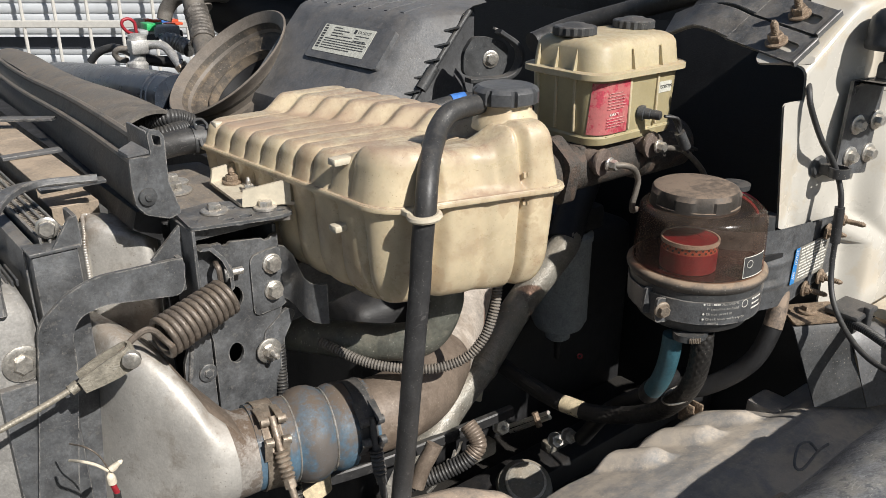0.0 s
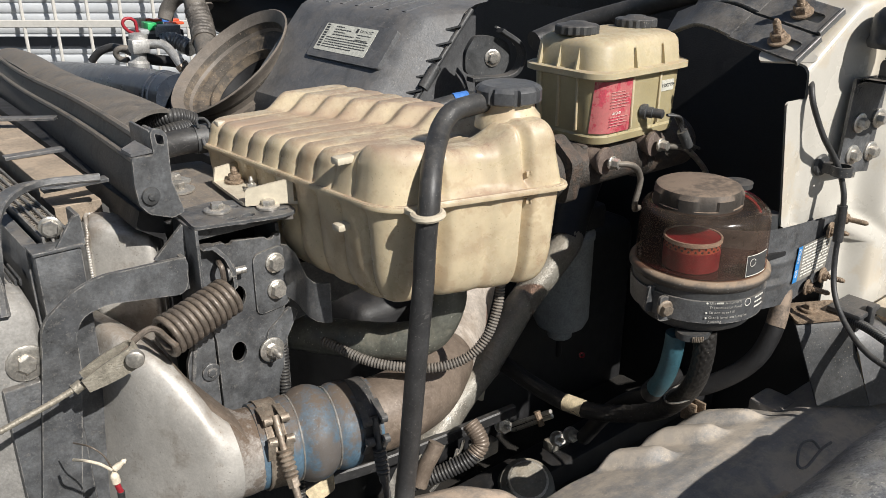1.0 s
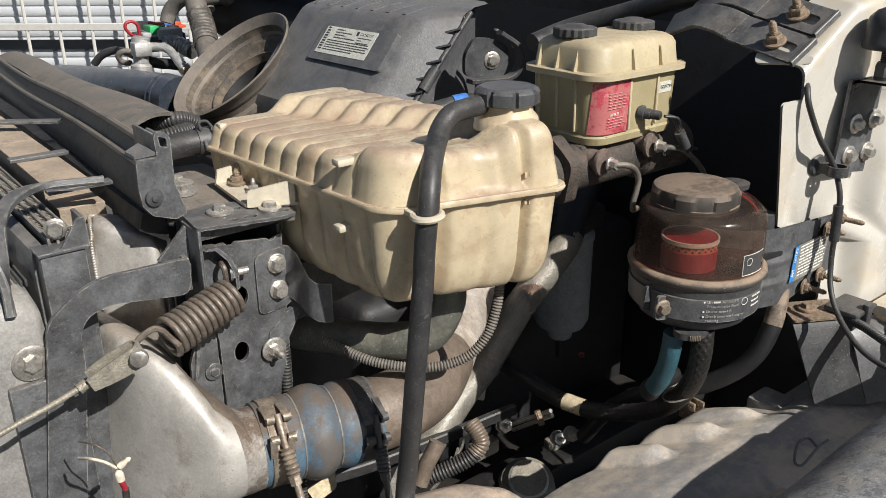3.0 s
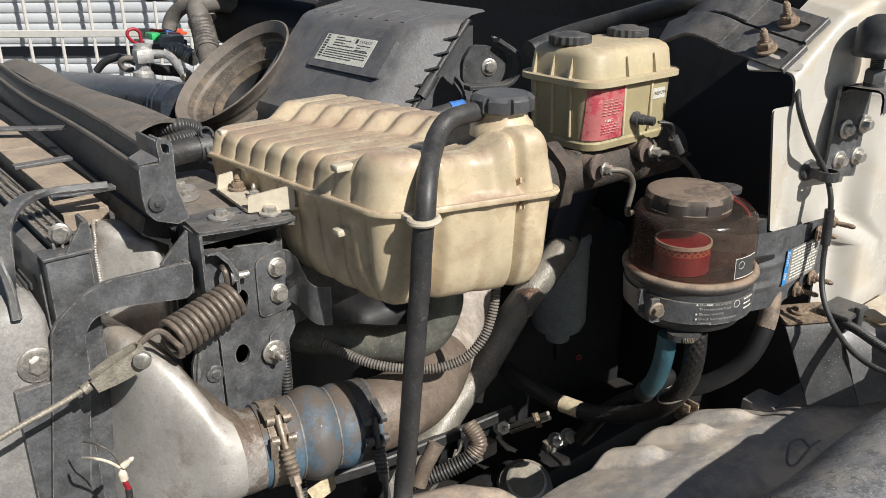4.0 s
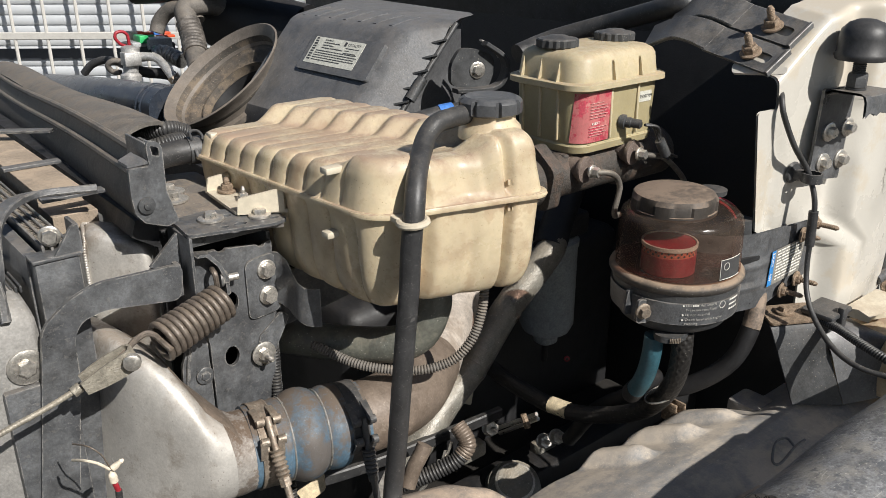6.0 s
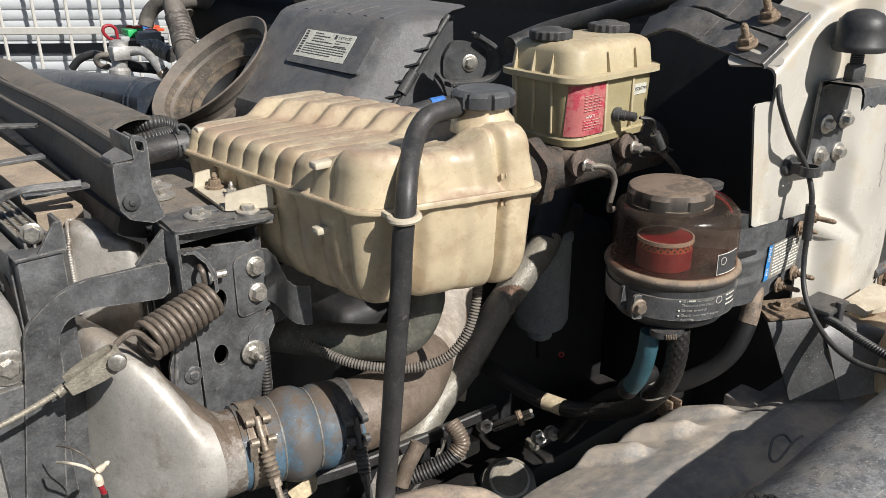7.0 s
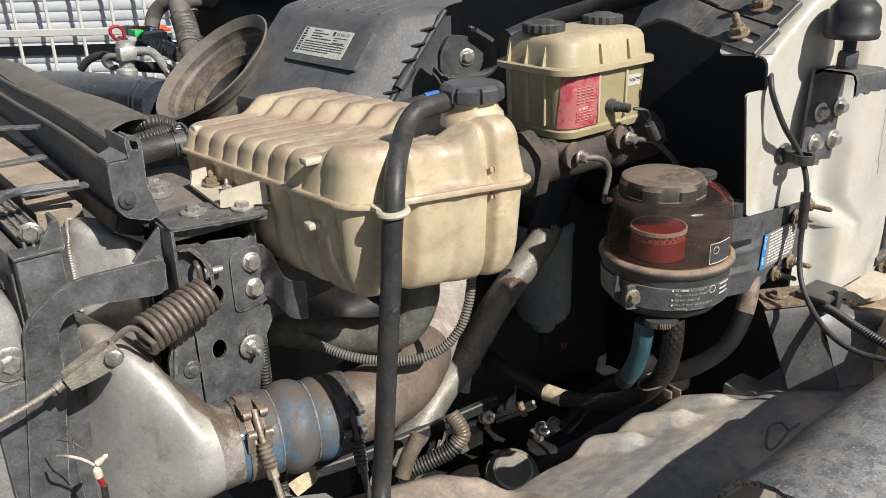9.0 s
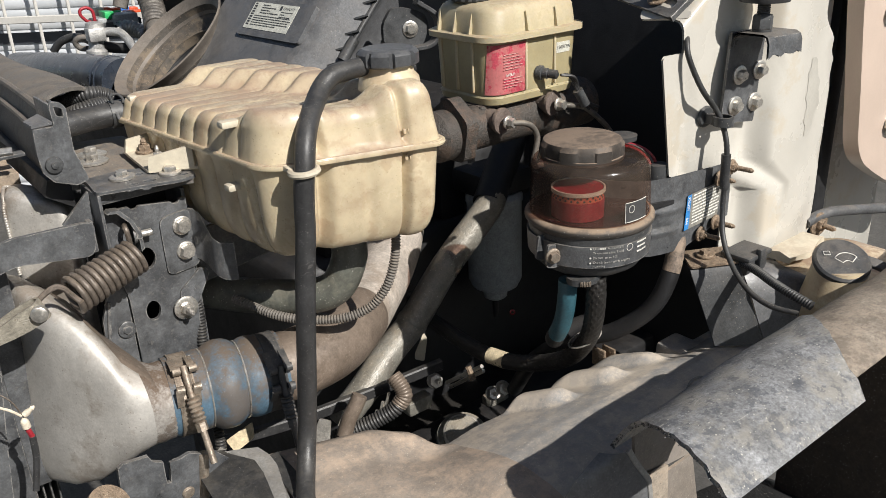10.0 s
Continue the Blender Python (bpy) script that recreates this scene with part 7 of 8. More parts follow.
    # flange that reaches inwards at the notch
    part("flange", plate(rounded([(-0.016, 0.011), (0.043, -0.0135), (0.052, -0.004), (0.052, 0.02), (-0.016, 0.022)], 0.005), STRAP_AT - STRAP_N * 0.005, STRAP_L, STRAP_W, 0.003), WHITE_PAINT, t)
    rows = []
    for k in np.linspace(0, 1, 30):
        z = 1.512 - 0.112 * k
        mid = 1.182 + 0.022 * k - 0.016 * max(0.0, k - 0.6) / 0.4 + 0.002 * math.sin(k * 23)
        half = 0.020 * math.sin(math.pi * min(1.0, k * 0.94 + 0.03)) ** 0.6 + 0.0014 * math.sin(k * 41)
        rows.append([on_panel(x, z, swell(x, z) + 0.0005) for x in np.linspace(mid - half, mid + half, 15)])
    part("water_mark", Shape().grid(rows), PAINT_BARE, t, "dried grey drip mark", sharp=60)
    part("bolt", hexbolt(on_panel(1.09, 1.661, -0.05), Z, 0.017, 0.011, 0.017), STEEL, t, "dusty zinc bolt")
    return t


cab_panel()


def hinge_plate(o, length):
    t = thing("cowl_strap", o, "black painted steel strap with a slotted bolt hole", "bracket", "cowl straps")
    o = Vector(o)
    slot = rounded([(0.010, 0.012), (0.040, 0.012), (0.040, 0.027), (0.010, 0.027)], 0.007, 5)
    part("plate", plate(rounded([(0, 0), (length * 0.6, -0.001), (length * 0.6, 0.042), (0, 0.042)], 0.003), o, STRAP_L, STRAP_W, 0.004, [slot]), BLACK_PAINT, t)
    part("turned_edge", bar([o - STRAP_L * 0.001, o - STRAP_L * 0.001 + STRAP_W * 0.042], 0.002, 0.0045, up=STRAP_N), BLACK_PAINT, t)
    part("stud", hexbolt(o + STRAP_L * 0.040 + STRAP_W * 0.019 + STRAP_N * 0.002, STRAP_N + Z * 0.4, 0.017, 0.012, 0.0135, 0.016, 0.005), RUSTY, t, "rusty stud and nut")
    e = o + STRAP_L * length * 0.57 + STRAP_W * 0.021
    part("arm", bar([e, e + STRAP_L * 0.03 + STRAP_N * 0.003, e + STRAP_L * 0.07 - Z * 0.004, e + STRAP_L * 0.12 - Z * 0.03], 0.021, 0.003, up=STRAP_N), BLACK_PAINT, t)

hinge_plate(STRAP_AT, 0.18)
hinge_plate(STRAP_AT + STRAP_W * 0.045 + STRAP_L * 0.004 + STRAP_N * 0.002, 0.16)


def buzzer_bracket():
    t = thing("alarm_bracket", (1.04, 0.47, 1.45), "black steel bracket bolted to the white panel", "bracket")
    part("upright", plate(rounded([(0.0, 0.0), (0.063, -0.006), (0.070, 0.117), (0.006, 0.117)], 0.003), on_panel(1.008, 1.447, 0.013), PU, Z, 0.004), BLACK_PAINT, t)
    # shelf reaching out with a turned-down, ragged end
    a, b = on_panel(1.016, 1.582, 0.013), on_panel(1.076, 1.582, 0.013)
    rows = []
    for d, z in ((0.0, 1.553), (0.003, 1.561), (0.010, 1.565), (0.048, 1.566), (0.055, 1.563), (0.058, 1.556), (0.059, 1.537)):
        row = []
        for k in np.linspace(0, 1, 9):
            q = a.lerp(b, k) + PN * d
            zz = z if z > 1.545 else z + 0.006 * abs(math.sin(k * 9))
            row.append(Vector((q.x, q.y, zz)))
        rows.append(row)
    s = Shape().grid(rows)
    s.grid([[p - Z * 0.003 * (1 if i < 4 else 0.2) - PN * 0.003 * (1 if i > 3 else 0) for p in r] for i, r in enumerate(rows)])
    part("shelf", s, BLACK_PAINT, t)
    for x, z in ((1.034, 1.508), (1.071, 1.510), (1.031, 1.468), (1.067, 1.468)):
        part("bolt", hexbolt(on_panel(x, z, 0.015), PN, 0.0125, 0.011, 0.0125), STEEL, t, "zinc bolt and washer")
    z0 = on_panel(1.040, 1.566, 0.038)
    h = thing("alarm_buzzer", z0, "black domed reversing alarm on a threaded stem", "alarm")
    part("nut", hexbolt(z0 - Z * 0.0, Z, 0.022, 0.020, 0.012), BLACK_PLASTIC, h)
    part("stem", tube([z0, z0 + Z * 0.036], 0.0075, 14, pitch=0.0025, amp=0.0006, straight=True), BLACK_PLASTIC, h)
    part("dome", lathe([(0.010, 0.034), (0.030, 0.036), (0.0315, 0.040), (0.0315, 0.044), (0.0295, 0.046), (0.0295, 0.062), (0.0275, 0.072), (0.020, 0.080), (0.010, 0.084), (0, 0.085)], z0, Z, 40), MATTE, h, sharp=60)


buzzer_bracket()


def notice_strap():
    t = thing("notice_plate", (0.96, 0.47, 1.28), "bent black steel plate with a printed notice", "bracket")
    rows, back = [], []
    for x, out in ((0.84, -0.06), (0.865, -0.02), (0.885, 0.0), (0.905, 0.010), (0.93, 0.014), (0.96, 0.014), (1.0, 0.014), (1.04, 0.014)):
        zl = 1.282 + 0.03 * ease(0.96, 1.04, x)
        zh = 1.388
        rows.append([on_panel(x, zl + (zh - zl) * k, out + (0.004 if 0.25 < k < 0.35 or 0.55 < k < 0.62 else 0) * (1 if x < 0.94 else 0)) for k in np.linspace(0, 1, 26)])
        back.append([p - PN * 0.004 for p in rows[-1]])
    part("sheet", Shape().grid(rows).grid(back), BLACK_PAINT, t, sharp=50)
    part("upper_slot", plate(rounded([(0, 0), (0.045, 0.0), (0.045, 0.006), (0, 0.008)], 0.002), on_panel(0.890, 1.352, 0.0135), PU, Z, 0.004), DARK, t)
    o = on_panel(0.955, 1.310, 0.0163)
    lab = part("notice", plate([(0.008, 0), (0.062, 0.008), (0.067, 0.058), (0.010, 0.049)], o, PU, Z, 0.0006), NOTICE, t, "worn notice label with a blue edge")
    blue = part("blue_edge", plate([(0.0, -0.001), (0.008, 0), (0.010, 0.049), (0.003, 0.048)], o, PU, Z, 0.0006), PRINT_BLUE, lab)
    up = (Z + PU * 0.05).normalized()
    lettering("AVIS", blue, PRINT_WHITE, o + PU * 0.0058 + Z * 0.006 + PN * 0.0005, up, -PU, 0.0055)
    lettering("NOTICE", blue, PRINT_WHITE, o + PU * 0.0070 + Z * 0.026 + PN * 0.0005, up, -PU, 0.0055)
    print_bars(lab, PRINT_WHITE, o + PU * 0.013 + Z * 0.0455 + PN * 0.0006, PU + Z * 0.16, Z, [0.048, 0.050, 0.046, 0.05, 0.049, 0.047, 0.05, 0.048, 0.049, 0.044], 0.0044, 0.0018)
    for x, z, st in ((1.012, 1.372, 0.014), (1.034, 1.384, 0.022), (0.985, 1.298, 0.020), (1.012, 1.309, 0.020)):
        part("stud", hexbolt(on_panel(x, z, 0.017), PN + X * 0.25, 0.012, 0.008, 0.0105, st, 0.0036), RUSTY, t, "rusty stud and nut")


notice_strap()

t = thing("panel_cable", (0.97, 0.44, 1.38), "black cable clipped to the white panel", "cable")
part("cable", tube([(0.992, 0.512, 1.550), (0.970, 0.503, 1.561), (0.950, 0.489, 1.560), (0.944, 0.480, 1.540), (0.962, 0.470, 1.500), (0.990, 0.464, 1.468), (0.997, 0.456, 1.445), (0.996, 0.448, 1.42), (0.996, 0.446, 1.38), (0.992, 0.443, 1.34), (0.982, 0.432, 1.305), (0.968, 0.408, 1.278), (0.952, 0.372, 1.258), (0.945, 0.335, 1.250), (0.95, 0.30, 1.25)], 0.0036, 12), RUBBER, t)
part("joint", tube([(0.996, 0.448, 1.412), (0.996, 0.446, 1.365)], 0.0062, 14, straight=True), RUBBER, t)
s = lathe([(0.010, 0), (0.013, 0.0), (0.013, 0.012), (0.010, 0.012)], (0.996, 0.457, 1.449), Z, 24, caps=False)
lathe([(0.012, 0), (0.0145, 0.002), (0.012, 0.005), (0.004, 0.006)], on_panel(0.993, 1.457, 0.0), PN, 24, shape=s)
box(0.988, 1.004, 0.463, 0.480, 1.449, 1.461, 0.001, 1, s)
part("clip", s, BLACK_PLASTIC, t, "black cable clip")


def fender_bracket():
    t = thing("fender_bracket", (0.97, 0.42, 1.16), "dusty black bent bracket on the inner fender", "bracket")
    a, b = Vector((0.9549, 0.4578, 1.2524)), Vector((1.0092, 0.4168, 1.2576))
    a2, b2 = Vector((0.9738, 0.4221, 1.1465)), Vector((1.0271, 0.3787, 1.1456))
    back = Vector((0.62, 0.78, 0.05)).normalized()
    rows = []
    for k in (0.05, 0.012, 0.004):
        rows.append([p + back * k for p in (a, a.lerp(b, 0.5), b)])
    for e in (0.06, 0.3, 0.6, 1.0):
        p, q = a.lerp(a2, e) - Z * 0.002, b.lerp(b2, e) - Z * 0.002
        rows.append([p, p.lerp(q, 0.5), q])
    face = Shape().grid(rows)
    face.grid([[p + Vector((0.6, 0.7, -0.3)).normalized() * 0.004 for p in r] for r in rows])
    part("body", face, BLACK_PLASTIC, t, "scuffed black face")
    part("top", plate(rounded([(0, 0), ((b - a).length, 0), ((b - a).length, 0.05), (0.0, 0.05)], 0.006), a + Z * 0.004 + back * 0.003, b - a, back, 0.003), RUSTY, t, "brown dusty top")
    part("bolt", hexbolt(a.lerp(b, 0.4) + back * 0.03 + Z * 0.006, Z, 0.014, 0.009, 0.012), RUSTY, t)

fender_bracket()


# ---- inner fender ----
def bend(v, knots):
    """Straight steps between (place, value) knots."""
    for (a, p), (b, q) in zip(knots, knots[1:]):
        if v <= b:
            return p + (q - p) * max(0.0, (v - a) / (b - a))
    return knots[-1][1]


def fender_z(x, y):
    z = bend(y, ((0.335, 1.118), (0.355, 1.131), (0.38, 1.137), (0.42, 1.139), (0.45, 1.1345), (0.475, 1.127), (0.50, 1.118), (0.525, 1.108), (0.545, 1.099), (0.57, 1.088)))
    z -= 0.012 * ease(0.88, 0.97, x) * ease(0.43, 0.47, y) + 0.006 * ease(0.66, 0.60, x)
    for cx, cy, h in ((0.737, 0.534, 0.018), (0.822, 0.519, 0.0165), (0.897, 0.510, 0.013)):
        u_ = x - cx + 0.55 * (y - cy)
        side = ease(0.021, 0.004, u_) if u_ > 0 else ease(-0.034, -0.006, u_)
        z += h * side * ease(0.050, 0.020, abs(y - cy))
    return z


fen = thing("inner_fender", (0.8, 0.4, 1.0), "dusty grey-brown plastic inner fender with bumps", "fender")
rows = []
for k in np.linspace(0, 1, 140):
    x = 0.575 + 0.55 * k
    far = 0.567 - 0.016 * ease(0.6, 0.75, x) - 0.065 * ease(0.86, 1.03, x)
    row = [(x, far - (far - 0.338) * j, fender_z(x, far - (far - 0.338) * j)) for j in np.linspace(0, 1, 80)]
    rows.append([(x, row[0][1] + 0.004, row[0][2] - 0.03), (x, row[0][1] + 0.003, row[0][2] - 0.004)] + row)
part("arch", Shape().grid(rows), FENDER, fen, sharp=60)
part("tab", box(0.957, 1.006, 0.462, 0.510, 1.085, 1.1215, 0.006), FENDER, fen)
rows = []
for k in np.linspace(0, 1, 60):
    x = 0.352 + (0.602 - 0.352) * k
    far = 0.690 - 0.05 * min(1, (x - 0.352) / 0.172) - 0.03 * ease(0.52, 0.556, x) - 0.05 * ease(0.55, 0.602, x)
    row = [(x, far + 0.006, 1.05), (x, far + 0.003, 1.100 - 0.012 * k)]
    for j in np.linspace(0, 1, 44):
        y = far - (far - 0.25) * j
        z = 1.1215 - 0.012 * k + 0.006 * math.sin(min(1, j * 5) * math.pi) - 0.018 * (1 - ease(0.0, 0.07, j)) ** 2 - 1.0 * max(0, 0.50 - y) ** 1.6
        w = ease(0.47, 0.585, x) * ease(0.60, 0.53, y)
        row.append((x, y, z + (fender_z(max(x, 0.575), y) + 0.0012 - z) * w))
    rows.append(row)
part("splash_panel", Shape().grid(rows), SPLASH, fen, "tan dusty splash panel before the wheel", sharp=60)
rows = []
for x0, x1, y in ((0.352, 0.354, 0.694), (0.356, 0.372, 0.680), (0.366, 0.394, 0.667), (0.3745, 0.3975, 0.645), (0.372, 0.395, 0.622), (0.3666, 0.388, 0.600), (0.360, 0.379, 0.575), (0.345, 0.362, 0.52), (0.33, 0.345, 0.45)):
    rows.append([(x0 - 0.002, y, 1.122), (x0, y, 1.1305), (x0 + 0.004, y, 1.1335), (x1 - 0.004, y - 0.004, 1.1335), (x1, y - 0.004, 1.1265)])
part("edge_strip", Shape().grid(rows), SHROUD, fen, "scuffed grey edge strip")
# Black sheet laid over the panel's corner paints the dark void beside the strip.
part("void_cover", plate([(0.318, 0.70), (0.356, 0.693), (0.360, 0.675), (0.376, 0.645), (0.372, 0.61), (0.35, 0.53), (0.30, 0.53)], (0, 0, 1.1305), X, Y, 0.003), RUBBER, fen, "black sheet standing for a shaded void")


single("rubber_strap", bar([(0.3936, 0.6397, 1.1310), (0.3931, 0.6088, 1.1310), (0.3901, 0.5775, 1.1310), (0.3863, 0.5461, 1.1310), (0.3787, 0.4834, 1.1110)], 0.0105, 0.0018), RUBBER, "black rubber strap lying over the splash panel", "strap")


# ---- rolled mud guard over the wheel ----
def guard(front, back, low, r, name, label, mat_, ragged):
    """A sheet rolled round an axis along x, from the engine side over the top to low degrees."""
    rnd_ = random.Random(9)
    rows = []
    for i, k in enumerate(np.linspace(0, 1, 56)):
        out, inn = [], []
        for q in np.linspace(0, 1, 44):
            deg = 18 + (low - 18) * q
            a = radians(deg)
            x = bend(deg, front) + (bend(deg, back) - bend(deg, front)) * k
            if ragged and i in (0, 55):
                x += 0.0012 * (rnd_.random() - 0.5) + 0.0010 * math.sin(deg * 0.55)
            dent = 0.0010 * math.sin(x * 34 + deg * 0.03) + 0.0008 * math.sin(x * 13 - deg * 0.06) - 0.001
            for rr, row in ((r + dent, out), (r + dent - 0.005, inn)):
                row.append((x, 0.1965 - 0.0451 * (x - 0.7) + rr * math.cos(a), 1.2047 + 0.0687 * (x - 0.7) + rr * math.sin(a)))
        rows.append(out + inn[::-1])
    t = thing(name, (0.7, 0.195, 1.2), label, "mud guard")
    part("sheet", Shape().grid(rows, close_u=True, cap0=True, cap1=True), mat_, t, sharp=50)
    if ragged:
        s = Shape()
        edge = [Vector(p) for p in rows[0][:44]]
        core = [Vector(p) for p in rows[0][44:]][::-1]
        for i in range(150):
            k = rnd_.random() ** 1.6 * 42
            f = rnd_.random()
            p = edge[int(k)].lerp(edge[int(k) + 1], k % 1).lerp(core[int(k)], f)
            d = Vector((-rnd_.uniform(0.4, 1), rnd_.uniform(-0.6, 0.6), rnd_.uniform(-0.7, 0.4))).normalized() * rnd_.uniform(0.0008, 0.0022)
            tube([p, p + d], 0.0005, 4, straight=True, shape=s)
        part("torn_edge", s, RUBBER, t, "frayed black torn edge")
    return t


guard(((18, 0.603), (30, 0.606), (41, 0.607), (70, 0.585), (83, 0.5787), (91, 0.5757), (103, 0.570), (113, 0.565), (126, 0.562)),
      ((18, 0.90), (60, 0.858), (78, 0.8285), (99, 0.794), (107, 0.780), (113, 0.778), (126, 0.760)), 126.5, 0.1036, "mud_guard", "scuffed grey rubber mud guard with a torn edge", FLAP, True)
guard(((18, 0.75), (120, 0.70)), ((18, 1.45), (120, 1.45)), 114, 0.0975, "rear_mud_guard", "tan dusty rear length of the mud guard", GUARD_TAN, False)
# the stay under the guard's torn end, a curled sheet; sunlight on its edge is a pale bar
t = thing("guard_stay", (0.62, 0.30, 1.0), "scuffed dark stay under the mud guard with a pale sunlit edge", "bracket")
edge = [(0.6315, 1.2085), (0.642, 1.190), (0.658, 1.167), (0.670, 1.150), (0.6755, 1.122), (0.68, 1.04)]
far = [(0.612, 1.203), (0.590, 1.193), (0.572, 1.184), (0.556, 1.168), (0.545, 1.130), (0.54, 1.04)]
rows = []
for q in np.linspace(0, 1, 14):
    k = q * (len(edge) - 1)
    n = min(int(k), len(edge) - 2)
    e = Vector(edge[n]).lerp(Vector(edge[n + 1]), k - n)
    f = Vector(far[n]).lerp(Vector(far[n + 1]), k - n)
    rows.append([(e.x + (f.x - e.x) * w, 0.300 + 0.022 * w * w, e.y + (f.y - e.y) * w) for w in np.linspace(0, 1, 10)])
part("sheet", Shape().grid(rows), GREY_PLASTIC, t, sharp=60)
part("lit_edge", bar([(p[0][0], 0.3005, p[0][2]) for p in rows], 0.0034, 0.0018, up=(0, -1, 0)), SHROUD, t, "pale bar for the sunlit edge")
single("guard_backing", plate([(0.681, 1.188), (0.734, 1.180), (0.788, 1.143), (0.798, 1.105), (0.709, 1.117), (0.686, 1.146)], (0, 0.333, 0), X, Z, 0.004), SPLASH, "tan backing plate under the mud guard", "plate")
single("stay_strip", plate(rounded([(0.705, 1.123), (0.741, 1.119), (0.747, 1.03), (0.718, 1.03)], 0.003), (0, 0.327, 0), X, Z, 0.004), GUARD_TAN, "pale dusty strip beside the stay", "strip")
single("liner_panel", plate([(0.745, 1.10), (0.80, 1.100), (0.85, 0.90), (0.745, 0.90)], (0, 0.334, 0), X, Z, 0.004), SPLASH, "dusty liner panel under the mud guard", "panel")
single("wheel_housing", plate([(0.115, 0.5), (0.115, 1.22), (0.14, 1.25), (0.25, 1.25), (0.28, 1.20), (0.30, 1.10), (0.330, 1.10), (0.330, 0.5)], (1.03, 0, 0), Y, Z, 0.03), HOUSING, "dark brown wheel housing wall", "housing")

t = thing("front_tyre", (0.78, 0.245, 0.0), "black truck tyre below the mud guard", "tyre")
part("tread", lathe([(0.30, -0.13), (0.47, -0.14), (0.50, -0.12), (0.505, 0.0), (0.50, 0.12), (0.47, 0.14), (0.30, 0.13)], (0.78, 0.245, 0.492), Y, 64), TYRE, t, sharp=60)

single("wire_hook", tube([(0.8877, 0.3708, 1.142), (0.8899, 0.3842, 1.147), (0.8646, 0.3849, 1.151), (0.8343, 0.3711, 1.146), (0.8386, 0.3630, 1.144), (0.8804, 0.3670, 1.148), (0.9003, 0.3656, 1.150)], 0.0017, 8), GREY_PLASTIC, "bent dark wire hook on the inner fender", "hook")
rows = []
for k in np.linspace(0, 1, 9):
    top = Vector((1.0105, 0.4160, 1.2540)).lerp(Vector((1.115, 0.335, 1.218)), k) + Z * 0.006 * math.sin(k * math.pi)
    low = Vector((1.0280, 0.3780, 1.1440)).lerp(Vector((1.150, 0.318, 1.150)), k)
    back = Vector((0.05, 0.06, -0.012))
    rows.append([top + back, top + back * 0.12 + Z * 0.002, top.lerp(low, 0.06), top.lerp(low, 0.35) + Vector((-0.004, -0.005, 0)), top.lerp(low, 0.7), low])
single("moulded_corner", Shape().grid(rows), GREY_PLASTIC, "dark grey moulded plastic corner by the bracket", "panel", sharp=60)


# ---- washer tank ----
def washer():
    t = thing("washer_tank", (1.12, 0.36, 1.05), "dusty cream washer fluid tank with a black cap", "washer tank")
    part("body", Shape().grid([box_ring(1.075 + d, 1.28 - d, 0.285 + d, 0.44 - d, 0.04, z) for d, z in ((0.0, 1.15), (0.0, 1.205), (0.006, 1.222), (0.02, 1.232), (0.05, 1.238))], close_u=True, cap0=True, cap1=True), CREAM, t, sharp=60)
    part("neck", lathe([(0.045, 1.22), (0.040, 1.24), (0.036, 1.258), (0.034, 1.268)], (1.082, 0.318, 0), seg=32), CREAM, t)
    n = Vector((-0.36, -0.40, 1)).normalized()
    c = Vector((1.082, 0.318, 1.268))
    cap = part("cap", lathe([(0.030, 0), (0.035, 0.001), (0.037, 0.005), (0.036, 0.010), (0.033, 0.0125), (0.0, 0.013)], c, n, 40), BLACK_PLASTIC, t, "black flip cap with a washer symbol")
    u = (RIGHT - n * RIGHT.dot(n)).normalized()
    v = n.cross(u)
    fan = [(0.017 * math.cos(radians(q)) * 1.1, -0.012 + 0.022 * math.sin(radians(q))) for q in np.linspace(40, 140, 9)]
    fan += [(0.4 * a, -0.012 + 0.4 * (b + 0.012)) for a, b in reversed(fan)]
    part("symbol", tube([c + n * 0.0134 + u * (a + 0.004) + v * b for a, b in fan + fan[:1]], 0.0006, 6, straight=True), PRINT_WHITE, cap)
    part("symbol", tube([c + n * 0.0134 + u * (a - 0.022) + v * (b + 0.008) for a, b in ((0, 0), (0.008, 0), (0.008, 0.006), (0, 0.006), (0, 0))], 0.0005, 6, straight=True), PRINT_WHITE, cap)
    part("hinge_tab", bar([c + u * 0.034 + n * 0.006, c + u * 0.055 - v * 0.010 + n * 0.0, c + u * 0.072 - v * 0.026 - n * 0.02], 0.008, 0.003, up=n), BLACK_PLASTIC, cap)


washer()
single("washer_loom", tube([(1.0166, 0.4229, 1.258), (1.0037, 0.3933, 1.262), (0.9848, 0.3559, 1.262), (0.9746, 0.3251, 1.26), (0.9719, 0.2954, 1.255)], 0.0054, 14, pitch=0.0036, amp=0.0009), RUBBER, "black corrugated loom beside the washer tank", "loom")
t = thing("harness_plug", (1.035, 0.425, 1.245), "grey-black harness plug below the panel", "connector")
part("body", box(1.01, 1.060, 0.408, 0.445, 1.245, 1.266, 0.003, 2), BLACK_PLASTIC, t)
part("collar", box(1.006, 1.064, 0.404, 0.449, 1.264, 1.272, 0.003, 2), BLACK_PLASTIC, t)
part("latch", box(1.028, 1.042, 0.400, 0.409, 1.250, 1.280, 0.002, 2), BLACK_PLASTIC, t)
s = hexbolt(on_panel(1.258, 1.244, 0.006), PN, 0.016, 0.010, 0.019, 0.018, 0.0045)
single("panel_stud", s, RUSTY, "rusty stud and washer low on the white panel", "stud")
single("lower_tube", tube([on_panel(1.232, 1.250, 0.002), on_panel(1.27, 1.256, 0.002), on_panel(1.33, 1.25, 0.004), on_panel(1.6, 1.20, 0.01)], 0.0085, 14), BLACK_PAINT, "black tube behind the white panel's stud", "tube")
rows = []
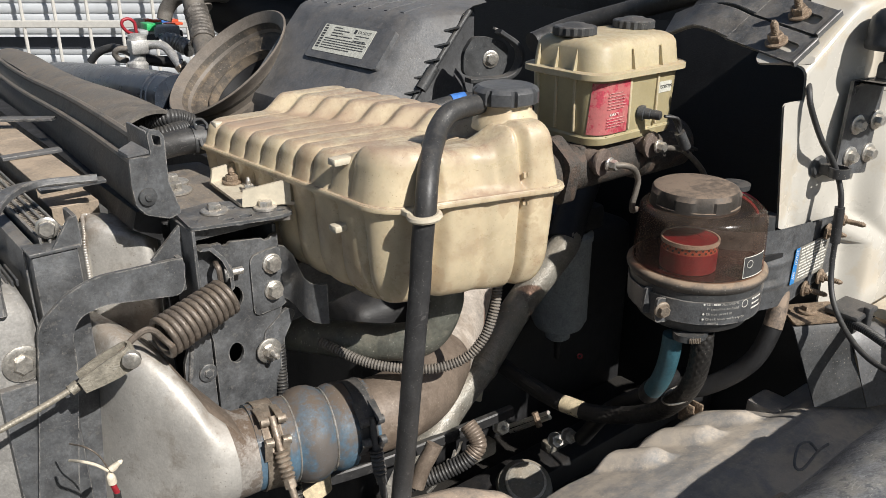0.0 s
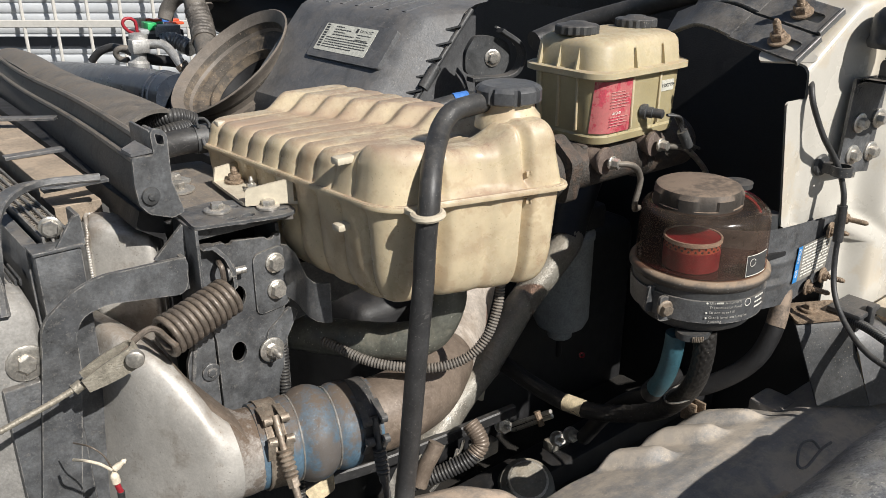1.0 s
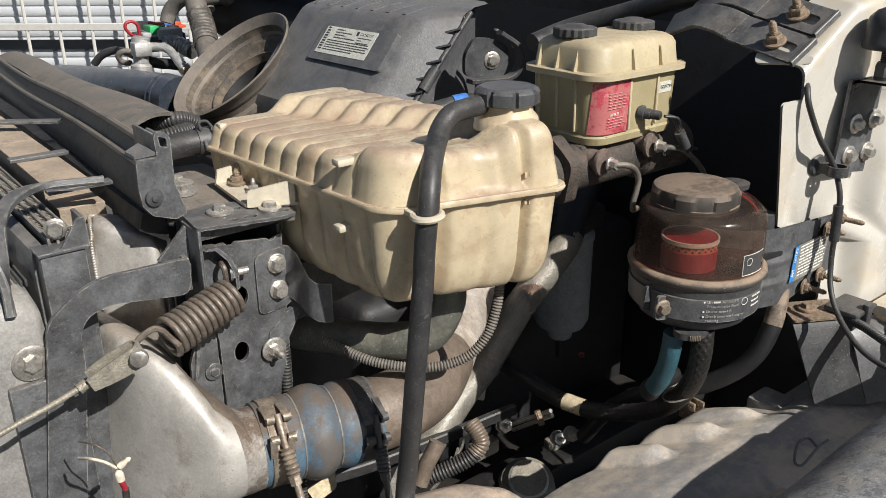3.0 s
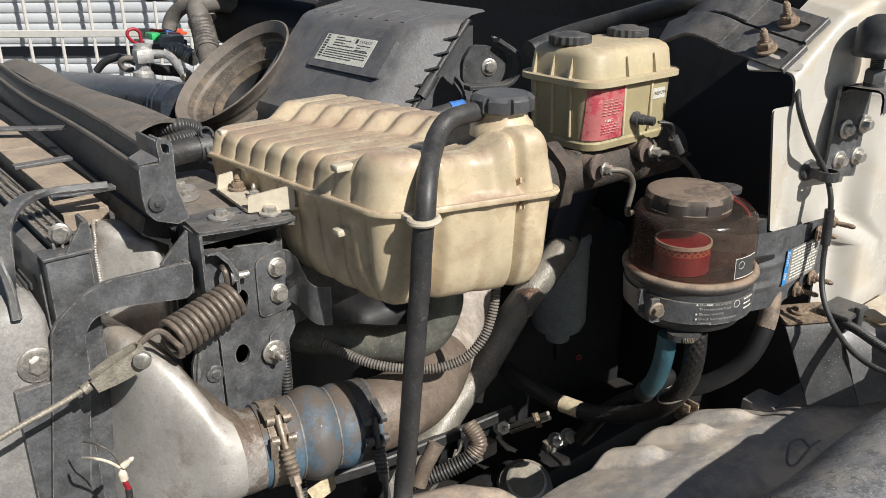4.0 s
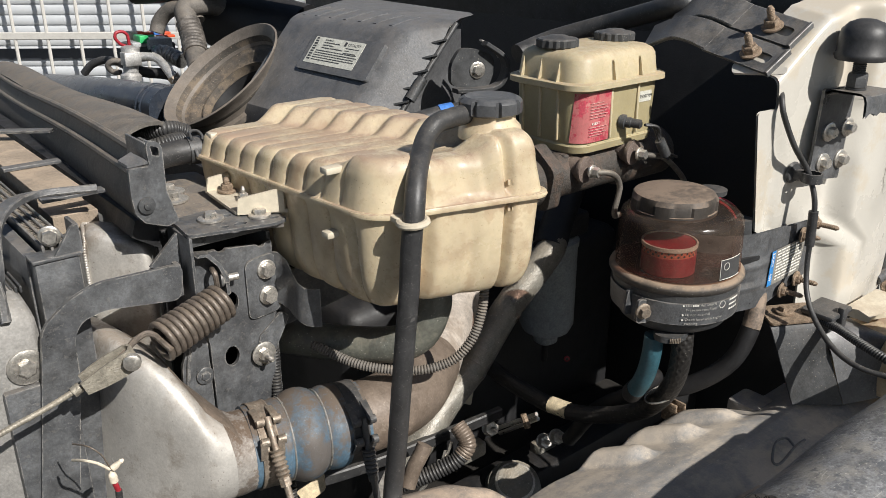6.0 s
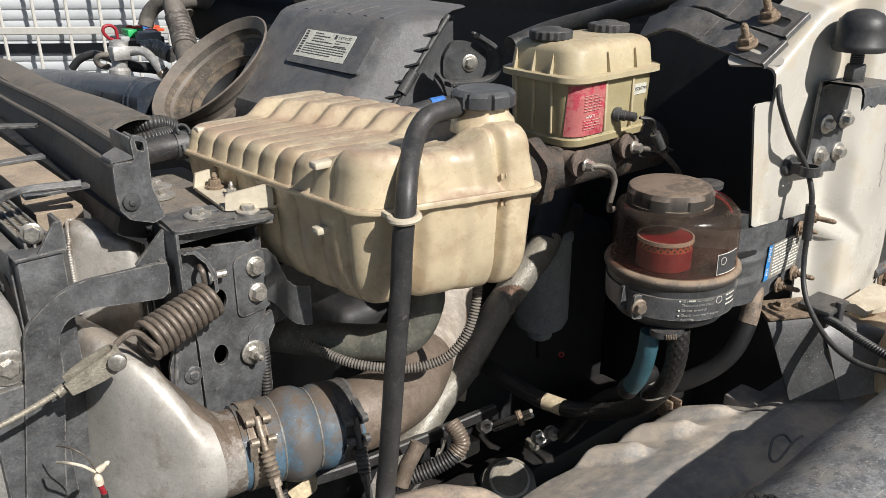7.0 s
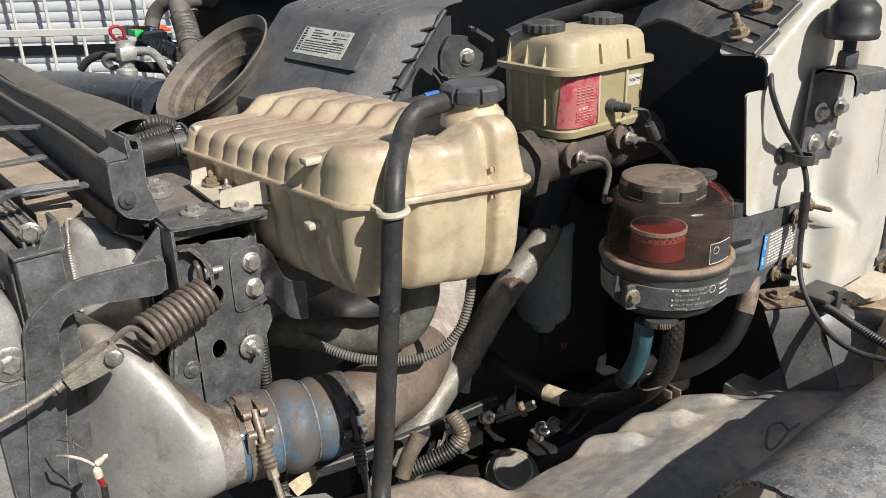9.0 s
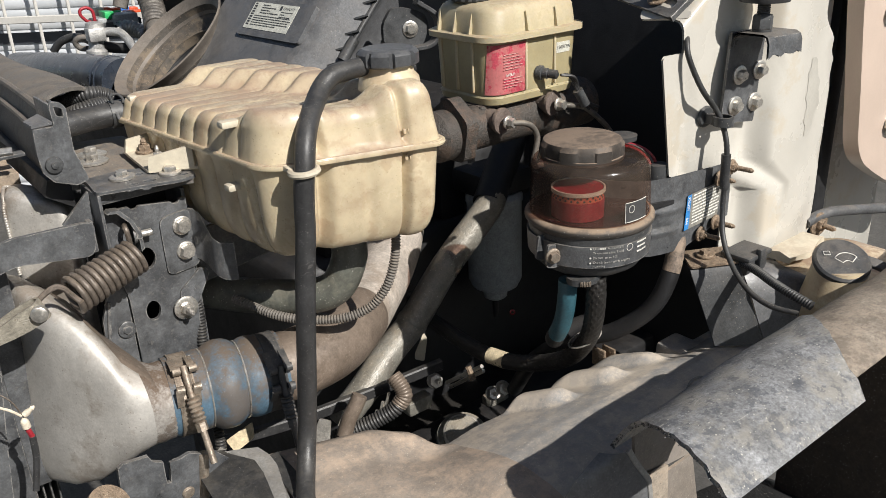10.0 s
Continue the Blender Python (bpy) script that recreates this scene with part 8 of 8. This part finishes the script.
for k in np.linspace(0, 1, 9):
    x = 1.085 + 0.10 * k
    w = 0.016 + 0.006 * math.sin(k * 5)
    rows.append([(x, 0.405 - w + 0.004 * math.sin(k * 11), 1.246), (x, 0.403 - w, 1.254 + 0.003 * math.sin(k * 8)), (x, 0.405, 1.2575 + 0.003 * math.sin(k * 9 + 1)), (x, 0.425, 1.256), (x, 0.425, 1.246)])
single("corner_gasket", Shape().grid(rows, close_u=True, cap0=True, cap1=True), CREAM_WHITE, "torn pale gasket under the white panel", "gasket")

# the open bonnet's rear edges
pan = thing("door_edge_panel", (1.33, 0.45, 1.27), "pinkish white panel edge with rounded corner and bolts", "panel")
part("skin", plate(rounded([(1.275, 1.75), (1.3046, 1.575), (1.340, 1.43), (1.362, 1.325), (1.47, 1.265), (1.75, 1.15), (1.75, 1.75)], 0.06, 8), (0, 0.455, 0), X, Z, 0.025), DOOR_PAINT, pan)
part("bolt", hexbolt((1.452, 0.442, 1.365), (-0.4, -0.9, 0), 0.022, 0.014, 0.022), STEEL, pan)
part("bolt", hexbolt((1.39, 0.442, 1.55), (-0.4, -0.9, 0), 0.022, 0.014, 0.022), STEEL, pan)
single("hinge_pillar", box(1.345, 1.75, 0.56, 0.60, 0.8, 1.75, 0.01), WHITE_PAINT, "white cab hinge pillar in the shade", "pillar", kind="structure")

bon = thing("open_bonnet", (-0.12, 0.3, 1.2), "white edge of the opened bonnet", "bonnet")
e0, e1 = Vector((0.0042, 0.1792, 1.6206)), Vector((0.0328, 0.2175, 1.7432))
rows, skin = [], []
for k in np.linspace(-13.2, 2.0, 16):
    p = e0.lerp(e1, k)
    rows.append([p + RIGHT * a + AHEAD * b for a, b in ((0.0, 0.0), (-0.004, -0.008), (-0.012, -0.012), (-0.020, -0.012), (-0.020, 0.012), (-0.012, 0.012), (-0.004, 0.008))])
    skin.append([p + RIGHT * a + AHEAD * b for a, b in ((-0.0203, -0.0112), (-0.3, -0.0112), (-0.3, 0.0112), (-0.0203, 0.0112))])
part("edge", Shape().grid(rows, close_u=True, cap0=True, cap1=True), HOOD_PAINT, bon)
part("skin", Shape().grid(skin, close_u=True, cap0=True, cap1=True), HOOD_PAINT, bon)
